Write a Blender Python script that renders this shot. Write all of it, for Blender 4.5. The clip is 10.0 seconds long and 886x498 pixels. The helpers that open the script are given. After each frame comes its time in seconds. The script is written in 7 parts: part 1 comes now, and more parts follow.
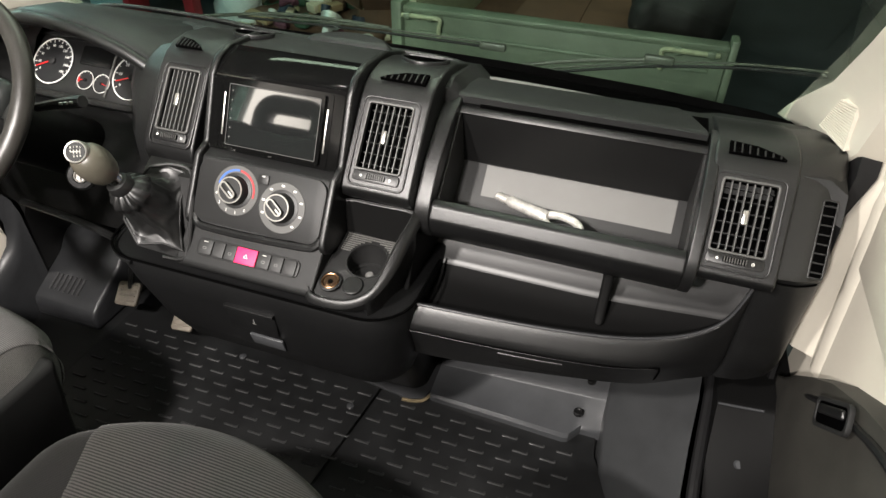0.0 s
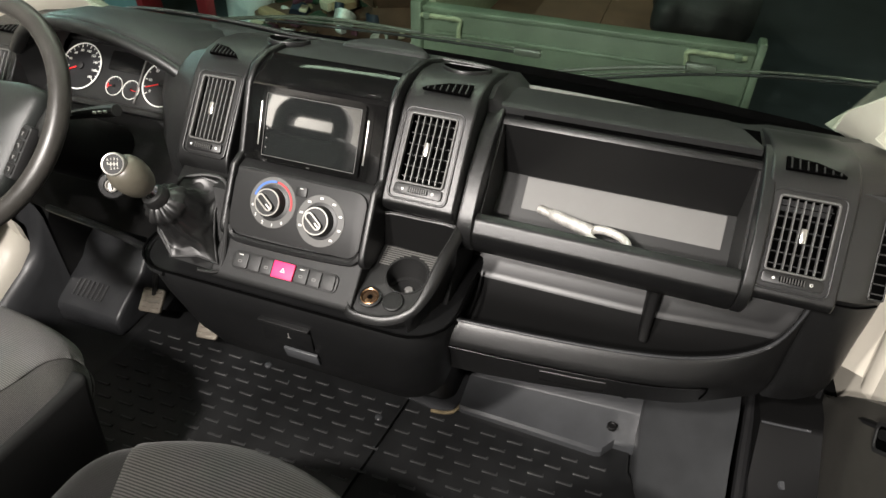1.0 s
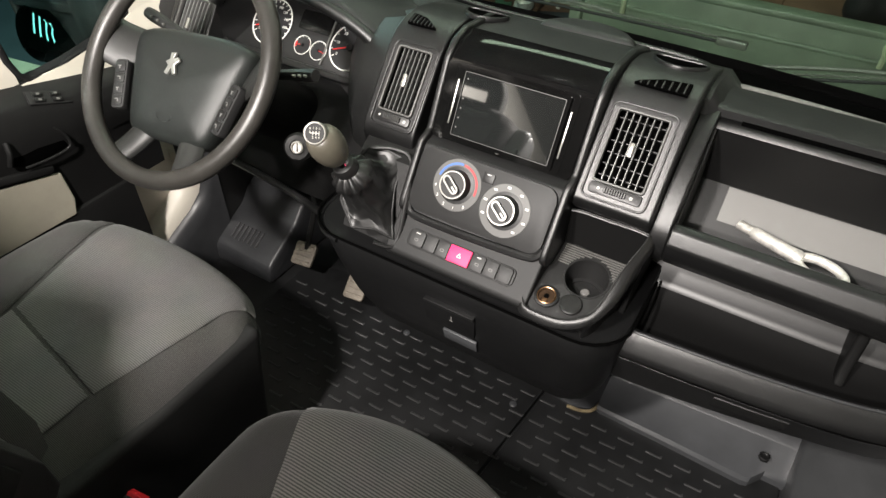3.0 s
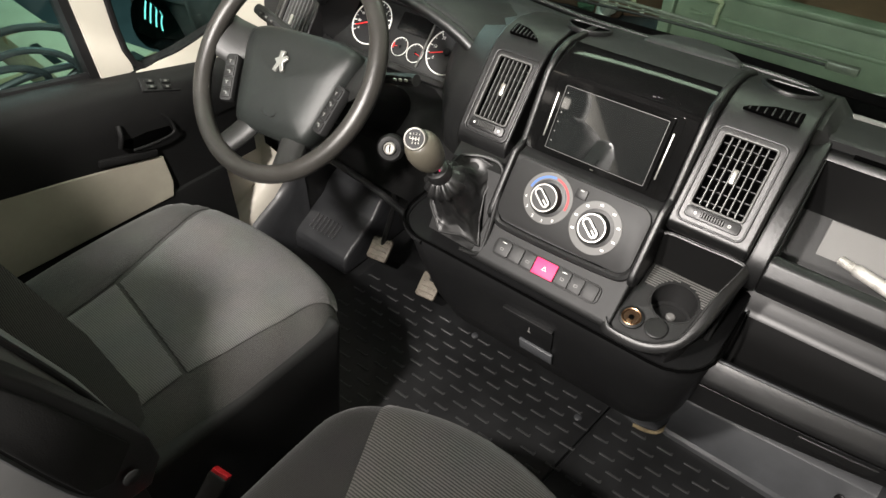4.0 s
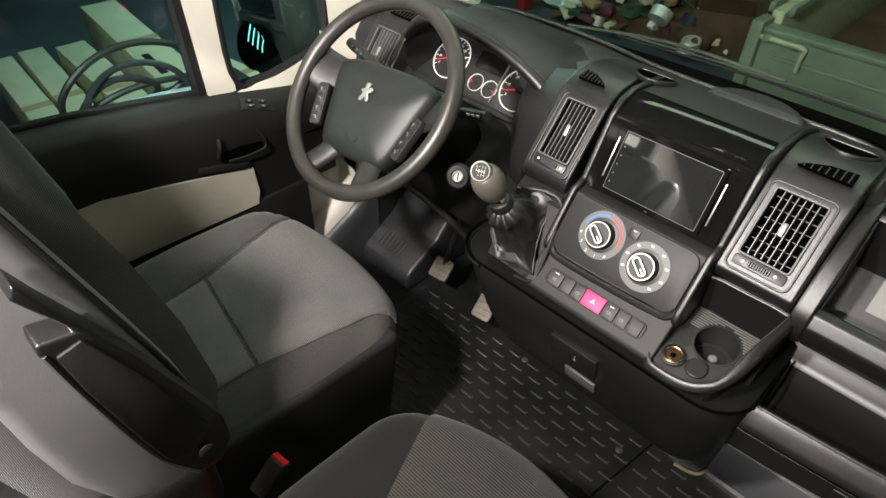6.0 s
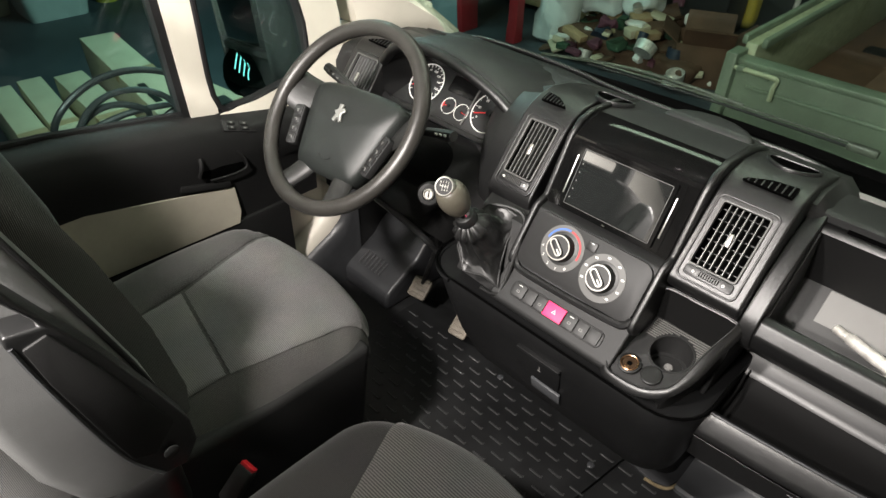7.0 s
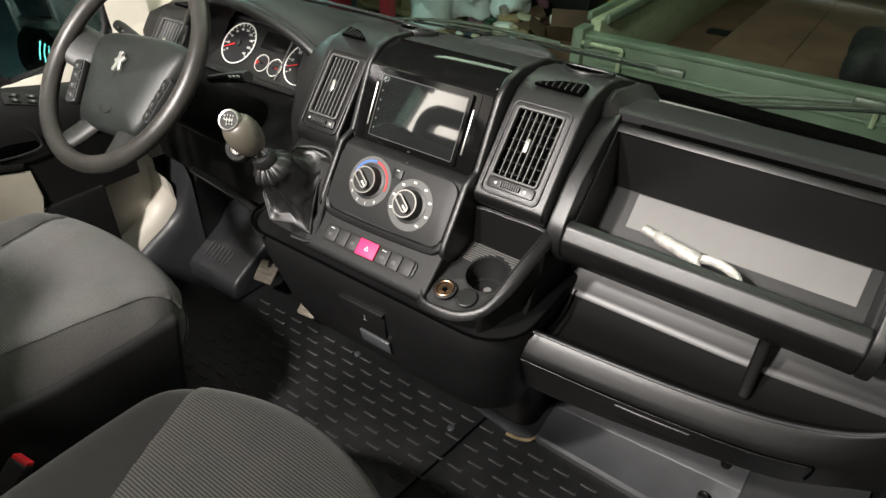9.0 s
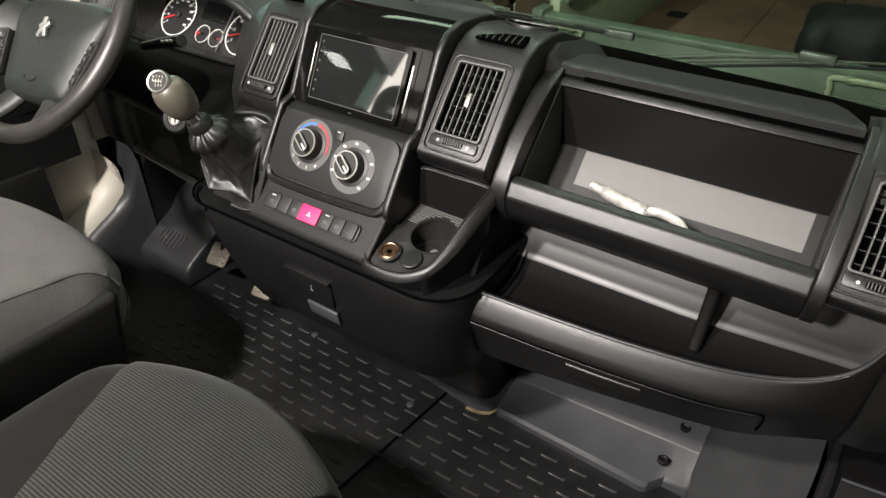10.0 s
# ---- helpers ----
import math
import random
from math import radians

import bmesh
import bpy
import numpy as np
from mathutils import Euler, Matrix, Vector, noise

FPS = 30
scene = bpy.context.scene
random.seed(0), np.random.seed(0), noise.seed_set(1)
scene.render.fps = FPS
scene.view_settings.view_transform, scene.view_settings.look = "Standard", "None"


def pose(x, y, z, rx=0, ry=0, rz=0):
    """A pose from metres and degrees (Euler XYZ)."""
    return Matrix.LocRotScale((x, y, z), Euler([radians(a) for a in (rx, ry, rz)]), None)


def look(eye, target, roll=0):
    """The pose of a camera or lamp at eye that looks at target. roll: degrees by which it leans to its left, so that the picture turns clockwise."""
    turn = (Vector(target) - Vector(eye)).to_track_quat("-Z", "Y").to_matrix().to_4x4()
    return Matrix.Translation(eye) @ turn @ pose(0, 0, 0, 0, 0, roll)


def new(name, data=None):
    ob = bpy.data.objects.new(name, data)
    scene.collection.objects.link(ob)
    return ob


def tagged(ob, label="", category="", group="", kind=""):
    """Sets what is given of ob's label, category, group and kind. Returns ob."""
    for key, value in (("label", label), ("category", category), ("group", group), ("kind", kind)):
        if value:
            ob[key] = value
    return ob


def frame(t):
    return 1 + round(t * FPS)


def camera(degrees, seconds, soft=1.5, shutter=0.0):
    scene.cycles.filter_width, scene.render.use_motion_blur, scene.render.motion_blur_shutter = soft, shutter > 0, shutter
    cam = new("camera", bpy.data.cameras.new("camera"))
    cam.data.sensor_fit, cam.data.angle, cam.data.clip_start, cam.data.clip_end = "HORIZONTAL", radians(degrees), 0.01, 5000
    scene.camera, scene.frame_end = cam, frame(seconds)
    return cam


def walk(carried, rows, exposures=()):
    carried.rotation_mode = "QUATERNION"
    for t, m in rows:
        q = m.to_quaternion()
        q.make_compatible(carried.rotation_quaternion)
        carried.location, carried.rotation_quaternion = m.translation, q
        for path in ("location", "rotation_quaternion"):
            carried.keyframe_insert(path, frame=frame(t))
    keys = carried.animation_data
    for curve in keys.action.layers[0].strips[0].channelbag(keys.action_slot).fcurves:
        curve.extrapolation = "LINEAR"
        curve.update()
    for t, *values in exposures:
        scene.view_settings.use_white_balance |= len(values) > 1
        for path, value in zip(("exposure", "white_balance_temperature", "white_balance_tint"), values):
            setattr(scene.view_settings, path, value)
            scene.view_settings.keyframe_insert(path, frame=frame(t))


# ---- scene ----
cam = camera(70.2, 10.0)
PATH = [
    (0.0, 0.578, 0.2484, 1.2072, 52.22, -1.06, 19.13),
    (0.5, 0.5465, 0.255, 1.2078, 52.16, -1.09, 19.21),
    (1.0, 0.5069, 0.2662, 1.2139, 51.84, -1.11, 19.68),
    (1.5, 0.4669, 0.277, 1.2161, 50.99, -1.1, 21.15),
    (2.0, 0.4293, 0.2802, 1.2137, 49.8, -1.08, 24.07),
    (2.5, 0.3959, 0.2787, 1.2166, 48.79, -1.05, 27.77),
    (3.0, 0.3592, 0.269, 1.2274, 48.04, -1.0, 31.14),
    (4.5, 0.3065, 0.2329, 1.2636, 47.43, -1.03, 40.89),
    (5.0, 0.3095, 0.2181, 1.284, 47.51, -1.03, 43.42),
    (5.5, 0.3286, 0.2087, 1.3001, 48.02, -1.04, 45.03),
    (7.0, 0.4325, 0.2107, 1.3074, 52.12, -1.06, 45.36),
    (7.5, 0.4819, 0.2392, 1.2827, 53.29, -1.08, 43.57),
    (8.0, 0.524, 0.2634, 1.2419, 54.26, -1.1, 40.21),
    (8.5, 0.5673, 0.2913, 1.1907, 54.8, -1.04, 37.89),
    (9.0, 0.5935, 0.3107, 1.1384, 54.87, -0.98, 35.95),
    (9.5, 0.6148, 0.3276, 1.0961, 54.8, -0.92, 34.52),
    (10.0, 0.6393, 0.3312, 1.077, 54.73, -0.87, 33.26),
]
walk(cam, [(t, pose(*p)) for t, *p in PATH])

# ---- light ----
world = bpy.data.worlds.new("garage_dusk")
world.use_nodes = True
scene.world = world
bg = world.node_tree.nodes["Background"]
bg.inputs[0].default_value, bg.inputs[1].default_value = (0.60, 0.72, 0.66, 1), 0.004


def area_lamp(name, m, sx, sy, watts, colour, spread=180.0):
    data = bpy.data.lights.new(name, "AREA")
    data.shape, data.size, data.size_y = "RECTANGLE", sx, sy
    data.energy, data.color, data.spread = watts, colour, radians(spread)
    ob = new(name, data)
    ob.matrix_world = m
    return tagged(ob, kind="structure")


WARM = (1.0, 0.935, 0.885)

area_lamp("cab_roof_light", look((-0.15, -0.19, 1.74), (-0.55, 0.41, 0.84)), 0.10, 0.10, 55.0, WARM)
area_lamp("cargo_roof_light", look((0.10, -0.90, 1.86), (0.10, -0.899, 0.0)), 0.14, 0.14, 118.0, WARM)
area_lamp("garage_strip_light", look((-3.3, 2.5, 2.05), (-3.3, 2.51, 0.0)), 1.6, 0.2, 48.0, (0.62, 1.0, 0.94))
area_lamp("garage_front_light", look((-0.7, 2.75, 2.9), (-0.7, 2.9, 0.0)), 2.4, 0.6, 30.0, (0.90, 1.0, 0.82))
# Unseen fill lamp, added to brighten the right-hand garage wall.
area_lamp("garage_side_fill", look((2.3, 4.6, 3.2), (2.5, 4.7, 0.0)), 1.6, 0.3, 20.0, (0.98, 1.0, 0.80))


# ---- materials ----
def material(name, base, rough=0.5, metal=0.0, bump=0.0, bump_scale=900.0, mottle=0.0, mottle_scale=9.0,
             coat=0.0, spec=0.5, emit=None, power=0.0, rough_var=0.0):
    m = bpy.data.materials.new(name)
    m.use_nodes = True
    nt = m.node_tree
    p = nt.nodes["Principled BSDF"]
    p.inputs["Base Color"].default_value = (*base, 1)
    p.inputs["Roughness"].default_value = rough
    p.inputs["Metallic"].default_value = metal
    p.inputs["Coat Weight"].default_value = coat
    p.inputs["Specular IOR Level"].default_value = spec
    tc = nt.nodes.new("ShaderNodeTexCoord")
    if mottle or rough_var:
        n = nt.nodes.new("ShaderNodeTexNoise")
        n.inputs["Scale"].default_value = mottle_scale
        n.inputs["Detail"].default_value = 6
        n.inputs["Roughness"].default_value = 0.65
        nt.links.new(tc.outputs["Object"], n.inputs["Vector"])
    if mottle:
        r = nt.nodes.new("ShaderNodeValToRGB")
        r.color_ramp.elements[0].position, r.color_ramp.elements[1].position = 0.3, 0.72
        r.color_ramp.elements[0].color = (*[c * (1 - mottle) for c in base], 1)
        r.color_ramp.elements[1].color = (*[min(1, c * (1 + mottle)) for c in base], 1)
        nt.links.new(n.outputs["Fac"], r.inputs["Fac"])
        nt.links.new(r.outputs["Color"], p.inputs["Base Color"])
    if rough_var:
        a = nt.nodes.new("ShaderNodeMapRange")
        a.inputs["To Min"].default_value, a.inputs["To Max"].default_value = rough - rough_var, rough + rough_var
        nt.links.new(n.outputs["Fac"], a.inputs["Value"])
        nt.links.new(a.outputs["Result"], p.inputs["Roughness"])
    if bump:
        g = nt.nodes.new("ShaderNodeTexNoise")
        g.inputs["Scale"].default_value = bump_scale
        g.inputs["Detail"].default_value = 2
        nt.links.new(tc.outputs["Object"], g.inputs["Vector"])
        b = nt.nodes.new("ShaderNodeBump")
        b.inputs["Strength"].default_value = bump
        b.inputs["Distance"].default_value = 0.0006
        nt.links.new(g.outputs["Fac"], b.inputs["Height"])
        nt.links.new(b.outputs["Normal"], p.inputs["Normal"])
    if emit:
        p.inputs["Emission Color"].default_value = (*emit, 1)
        p.inputs["Emission Strength"].default_value = power
    return m


def fabric(name, dark, light, scale, axis, sheen=0.2):
    """Woven cloth: fine ribs along one axis and thread noise."""
    m = material(name, dark, 0.95, spec=0.15)
    nt = m.node_tree
    p = nt.nodes["Principled BSDF"]
    p.inputs["Sheen Weight"].default_value = sheen
    tc = nt.nodes.new("ShaderNodeTexCoord")
    w = nt.nodes.new("ShaderNodeTexWave")
    w.bands_direction = axis
    w.inputs["Scale"].default_value = scale
    w.inputs["Distortion"].default_value = 0.6
    w.inputs["Detail"].default_value = 1
    w.inputs["Detail Scale"].default_value = 4
    n = nt.nodes.new("ShaderNodeTexNoise")
    n.inputs["Scale"].default_value = 520
    n.inputs["Detail"].default_value = 3
    big = nt.nodes.new("ShaderNodeTexNoise")
    big.inputs["Scale"].default_value = 11
    big.inputs["Detail"].default_value = 4
    for k in (w, n, big):
        nt.links.new(tc.outputs["Object"], k.inputs["Vector"])
    thread = nt.nodes.new("ShaderNodeMapRange")
    thread.inputs["To Min"].default_value, thread.inputs["To Max"].default_value = 0.5, 1.05
    nt.links.new(n.outputs["Fac"], thread.inputs["Value"])
    mul = nt.nodes.new("ShaderNodeMath")
    mul.operation = "MULTIPLY"
    nt.links.new(w.outputs["Fac"], mul.inputs[0])
    nt.links.new(thread.outputs["Result"], mul.inputs[1])
    r = nt.nodes.new("ShaderNodeValToRGB")
    r.color_ramp.elements[0].position, r.color_ramp.elements[1].position = 0.10, 0.60
    r.color_ramp.elements[0].color, r.color_ramp.elements[1].color = (*dark, 1), (*light, 1)
    nt.links.new(mul.outputs[0], r.inputs["Fac"])
    mix = nt.nodes.new("ShaderNodeMix")
    mix.data_type, mix.blend_type = "RGBA", "MULTIPLY"
    mix.inputs["Factor"].default_value = 0.45
    nt.links.new(r.outputs["Color"], mix.inputs["A"])
    nt.links.new(big.outputs["Color"], mix.inputs["B"])
    hs = nt.nodes.new("ShaderNodeHueSaturation")
    hs.inputs["Saturation"].default_value = 0.35
    hs.inputs["Value"].default_value = 1.2
    nt.links.new(mix.outputs["Result"], hs.inputs["Color"])
    nt.links.new(hs.outputs["Color"], p.inputs["Base Color"])
    b = nt.nodes.new("ShaderNodeBump")
    b.inputs["Strength"].default_value = 0.4
    b.inputs["Distance"].default_value = 0.001
    nt.links.new(mul.outputs[0], b.inputs["Height"])
    nt.links.new(b.outputs["Normal"], p.inputs["Normal"])
    return m


def glass(name, tint, rough=0.0):
    m = material(name, tint, rough)
    p = m.node_tree.nodes["Principled BSDF"]
    p.inputs["Transmission Weight"].default_value = 1.0
    p.inputs["IOR"].default_value = 1.45
    return m


DASH = material("dash_plastic", (0.0064, 0.0065, 0.0066), 0.375, bump=0.4, bump_scale=1000, mottle=0.15, rough_var=0.07, spec=0.58)
STACKED = material("stack_plastic", (0.0085, 0.0087, 0.0087), 0.52, bump=0.5, bump_scale=900, mottle=0.15, spec=0.30)
DASH_TOP = material("dash_top_plastic", (0.0080, 0.0083, 0.0083), 0.50, bump=0.5, bump_scale=900, mottle=0.15, spec=0.35)
DARK = material("dark_plastic", (0.0055, 0.0055, 0.0055), 0.48, bump=0.3, mottle=0.15)
BLADE = material("vent_blade_plastic", (0.12, 0.12, 0.118), 0.33, mottle=0.06)
TRIM = material("grey_trim_plastic", (0.115, 0.113, 0.107), 0.32, bump=0.2, bump_scale=1400, mottle=0.08)
PANEL = material("control_panel_plastic", (0.013, 0.013, 0.013), 0.52, bump=0.3, mottle=0.10, spec=0.35)
GLOSS = material("piano_black", (0.004, 0.004, 0.004), 0.07, mottle=0.1, spec=0.4)
BLACK = material("matt_black", (0.006, 0.006, 0.006), 0.7)
RUBBER = material("rubber_mat", (0.0105, 0.0109, 0.0113), 0.48, bump=0.5, bump_scale=500, mottle=0.35, mottle_scale=14, rough_var=0.1)
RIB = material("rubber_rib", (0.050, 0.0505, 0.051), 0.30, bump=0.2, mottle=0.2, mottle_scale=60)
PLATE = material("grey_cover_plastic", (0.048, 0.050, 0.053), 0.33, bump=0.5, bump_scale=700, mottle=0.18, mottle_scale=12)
ARCH = material("arch_cover_plastic", (0.040, 0.0415, 0.043), 0.29, bump=0.3, bump_scale=500, mottle=0.2, mottle_scale=10)
WIPER = material("wiper_coating", (0.040, 0.044, 0.036), 0.42, mottle=0.3, mottle_scale=60)
SHELF = material("smooth_shelf_plastic", (0.0085, 0.0086, 0.0087), 0.47, bump=0.25, bump_scale=500, mottle=0.25, mottle_scale=14, rough_var=0.07, spec=1.0)
# Near-black plastic; the shade inside bay and shelf is put into its colour.
BAY_SHADE = material("bay_shade_plastic", (0.0045, 0.0045, 0.0045), 0.6, bump=0.4, bump_scale=700, spec=0.12)
# Lighter copy of the black door card; stronger light is in its colour.
CARD_LIT = material("lit_door_card", (0.034, 0.0325, 0.028), 0.55, bump=0.5, bump_scale=600, mottle=0.3, mottle_scale=9)
LINER = material("grey_liner", (0.15, 0.147, 0.141), 0.5, bump=0.3, bump_scale=900, mottle=0.06)
SILVER = material("satin_silver", (0.62, 0.60, 0.56), 0.3, metal=0.9)
CHROME = material("chrome", (0.8, 0.8, 0.8), 0.12, metal=1.0)
STEEL = material("galvanised_steel", (0.66, 0.64, 0.60), 0.46, metal=0.55, bump=0.6, bump_scale=160, mottle=0.35, mottle_scale=60)
RUST_BROWN = material("tarnished_barrel", (0.065, 0.038, 0.021), 0.38, metal=0.6, mottle=0.4, mottle_scale=90)
BRASS = material("brass_contact", (0.42, 0.25, 0.14), 0.32, metal=1.0, mottle=0.3, mottle_scale=80)
WHITE = material("white_print", (0.80, 0.79, 0.75), 0.6)
DIGIT = material("worn_white_print", (0.42, 0.41, 0.37), 0.6)
RED = material("red_print", (0.38, 0.02, 0.025), 0.5)
BLUE = material("blue_print", (0.04, 0.12, 0.42), 0.5)
HAZARD = material("hazard_red", (0.80, 0.012, 0.11), 0.55, bump=0.1)
BUCKLE_RED = material("buckle_red", (0.65, 0.02, 0.03), 0.4)
# Reflects almost nothing: the shade of ducts, slots and recesses, also dark joints.
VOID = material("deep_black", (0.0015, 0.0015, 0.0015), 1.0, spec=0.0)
SPOKE = material("spoke_plastic", (0.012, 0.0122, 0.0115), 0.46, bump=0.4, bump_scale=900, mottle=0.12)
LEATHER = material("wheel_leather", (0.025, 0.0235, 0.021), 0.37, bump=0.5, bump_scale=600, mottle=0.2, mottle_scale=20, rough_var=0.08)
BOOT = material("gear_boot_leather", (0.007, 0.007, 0.007), 0.43, bump=0.3, bump_scale=700, mottle=0.2, spec=0.55)
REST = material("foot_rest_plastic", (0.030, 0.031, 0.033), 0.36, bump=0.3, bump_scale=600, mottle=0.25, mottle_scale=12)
# Duller, darker copy of the dash plastic; carries the lower console's shade.
CONSOLE_SHADE = material("console_shade_plastic", (0.0055, 0.0056, 0.0058), 0.42, bump=0.4, bump_scale=1000, mottle=0.15, spec=0.3)
BADGE = material("dull_badge", (0.30, 0.30, 0.28), 0.45, metal=0.7)
AIRBAG = material("airbag_plastic", (0.0105, 0.0122, 0.0113), 0.45, bump=0.5, bump_scale=900, mottle=0.1, spec=0.4)
KNOB = material("gear_knob_leather", (0.075, 0.068, 0.052), 0.4, bump=0.4, bump_scale=500, mottle=0.2)
CREAM = material("cream_paint", (0.62, 0.58, 0.50), 0.42, bump=0.08, bump_scale=200, mottle=0.06, mottle_scale=5)
CREAM_CARD = material("cream_door_card", (0.34, 0.315, 0.255), 0.7, bump=0.4, bump_scale=500, mottle=0.12, mottle_scale=7)
SEAT_INSERT = fabric("seat_ribbed_cloth", (0.070, 0.0655, 0.060), (0.135, 0.126, 0.116), 100, "Y", 0.1)
# Bench cloths: seat cloth darkened, with the shade over the bench in the colour.
BENCH_INSERT_SHADE = fabric("bench_ribbed_cloth_shaded", (0.014, 0.0128, 0.0108), (0.054, 0.048, 0.039), 70, "Y", 0.1)
BENCH_PLAIN_SHADE = fabric("bench_plain_cloth_shaded", (0.005, 0.0046, 0.0040), (0.017, 0.0158, 0.0134), 150, "Y", 0.08)
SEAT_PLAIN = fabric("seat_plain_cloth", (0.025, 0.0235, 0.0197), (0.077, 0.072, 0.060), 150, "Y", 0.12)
CARD_BLACK = material("black_door_card", (0.007, 0.007, 0.007), 0.62, bump=0.5, bump_scale=600, mottle=0.15, spec=0.3)
SEAT_SHELL = material("seat_shell_plastic", (0.15, 0.152, 0.15), 0.38, bump=0.4, mottle=0.1)
SCREEN = material("display_glass", (0.012, 0.013, 0.013), 0.035, coat=1.0, spec=1.0)
SCREEN.node_tree.nodes["Principled BSDF"].inputs["IOR"].default_value = 1.85
FLANGE = material("knob_flange", (0.075, 0.074, 0.071), 0.45, mottle=0.05)
NEEDLE = material("needle_red", (0.80, 0.02, 0.02), 0.45)
DIAL = material("dial_face", (0.012, 0.012, 0.013), 0.4)
LCD = material("lcd_dark", (0.006, 0.006, 0.006), 0.2)
PEDAL = material("worn_pedal_rubber", (0.105, 0.090, 0.070), 0.7, bump=0.8, bump_scale=300, mottle=0.4, mottle_scale=40)
CARPET = material("old_carpet_edge", (0.16, 0.125, 0.07), 0.95, bump=1.0, bump_scale=400, mottle=0.4, mottle_scale=60)
SEAL = material("rubber_seal", (0.006, 0.006, 0.0065), 0.65, bump=0.3, bump_scale=300, mottle=0.3, spec=0.3)
GLASS = glass("windscreen_glass", (0.72, 0.86, 0.76))
SIDE_GLASS = glass("side_window_glass", (0.60, 0.86, 0.80))
MIRROR = material("mirror_glass", (0.75, 0.78, 0.76), 0.02, metal=1.0)
CARD = material("cardboard", (0.36, 0.25, 0.14), 0.85, bump=0.4, bump_scale=200, mottle=0.2, mottle_scale=6)
CARD_PALE = material("pale_cardboard", (0.52, 0.46, 0.33), 0.8, bump=0.3, bump_scale=150, mottle=0.15, mottle_scale=4)
CONCRETE = material("garage_floor_paint", (0.050, 0.060, 0.072), 0.5, bump=0.5, bump_scale=60, mottle=0.35, mottle_scale=1.5)
GREEN = material("green_drab_paint", (0.13, 0.165, 0.12), 0.5, bump=0.5, bump_scale=50, mottle=0.25, mottle_scale=5)
RUST = material("brown_board", (0.095, 0.050, 0.029), 0.8, bump=0.5, bump_scale=80, mottle=0.4, mottle_scale=4)
WALL = material("garage_wall_render", (0.20, 0.20, 0.18), 0.9, bump=0.6, bump_scale=40, mottle=0.3, mottle_scale=2)
BLUEPAINT = material("pale_blue_paint", (0.30, 0.42, 0.47), 0.5, bump=0.2, bump_scale=40, mottle=0.15, mottle_scale=3)
REDPAINT = material("red_paint", (0.45, 0.03, 0.04), 0.45, bump=0.2, bump_scale=40, mottle=0.2, mottle_scale=4)
HOSE = material("black_hose", (0.025, 0.026, 0.028), 0.45, bump=0.3, bump_scale=200, mottle=0.2)
PALE_HOSE = material("pale_blue_hose", (0.45, 0.55, 0.62), 0.4, bump=0.2, mottle=0.1)
PLASTIC_BAG = material("clear_plastic", (0.62, 0.66, 0.66), 0.25, bump=0.8, bump_scale=30, mottle=0.15)
YELLOW = material("yellow_plastic", (0.60, 0.48, 0.06), 0.5, mottle=0.1)
# Darker than a likely lining, so the unseen roof bounces little light.
ROOF_LINING = material("roof_lining_cloth", (0.055, 0.053, 0.050), 0.9, bump=0.5, bump_scale=200, mottle=0.08)
PALE_GREEN = material("worn_green_paint", (0.30, 0.33, 0.22), 0.5, bump=0.3, mottle=0.3, mottle_scale=30)
CREAM_LINING = material("cargo_lining_white", (0.50, 0.49, 0.455), 0.6, bump=0.3, bump_scale=40, mottle=0.08, mottle_scale=3)


# ---- shape helpers ----
def thing(name, loc, label, category, group="", kind=""):
    ob = new(name)
    ob.location = loc
    ob.empty_display_size = 0.05
    return tagged(ob, label, category, group, kind)


def finish(bm, name, mat, smooth=True, angle=35):
    bmesh.ops.recalc_face_normals(bm, faces=bm.faces[:])
    me = bpy.data.meshes.new(name)
    bm.to_mesh(me)
    bm.free()
    me.materials.append(mat)
    if smooth:
        me.polygons.foreach_set("use_smooth", [True] * len(me.polygons))
        me.set_sharp_from_angle(angle=radians(angle))
    return me


def part(name, bm, mat, parent=None, label="", smooth=True, angle=35):
    """One mesh object, built in world metres, under a thing or a part."""
    ob = new(name, finish(bm, name, mat, smooth, angle))
    if parent:
        ob.parent = parent
        ob.matrix_parent_inverse = Matrix.Translation(-parent.location) if parent.type == "EMPTY" else Matrix()
    return tagged(ob, label)


def mesh_thing(name, bm, mat, label, category, group="", kind="", smooth=True, angle=35):
    return tagged(part(name, bm, mat, None, "", smooth, angle), label, category, group, kind)


def bevel(bm, w, seg=2, angle=25):
    if w <= 0:
        return bm
    es = [e for e in bm.edges if len(e.link_faces) == 2 and e.calc_face_angle(0) > radians(angle)]
    bmesh.ops.bevel(bm, geom=es, offset=w, segments=seg, profile=0.5, affect="EDGES", clamp_overlap=True)
    return bm


def box(x0, x1, y0, y1, z0, z1, w=0.003, seg=2, m=None):
    bm = bmesh.new()
    bmesh.ops.create_cube(bm, size=1, matrix=Matrix.Translation(((x0 + x1) / 2, (y0 + y1) / 2, (z0 + z1) / 2))
                          @ Matrix.Diagonal((x1 - x0, y1 - y0, z1 - z0, 1)))
    bevel(bm, w, seg)
    if m:
        bm.transform(m)
    return bm


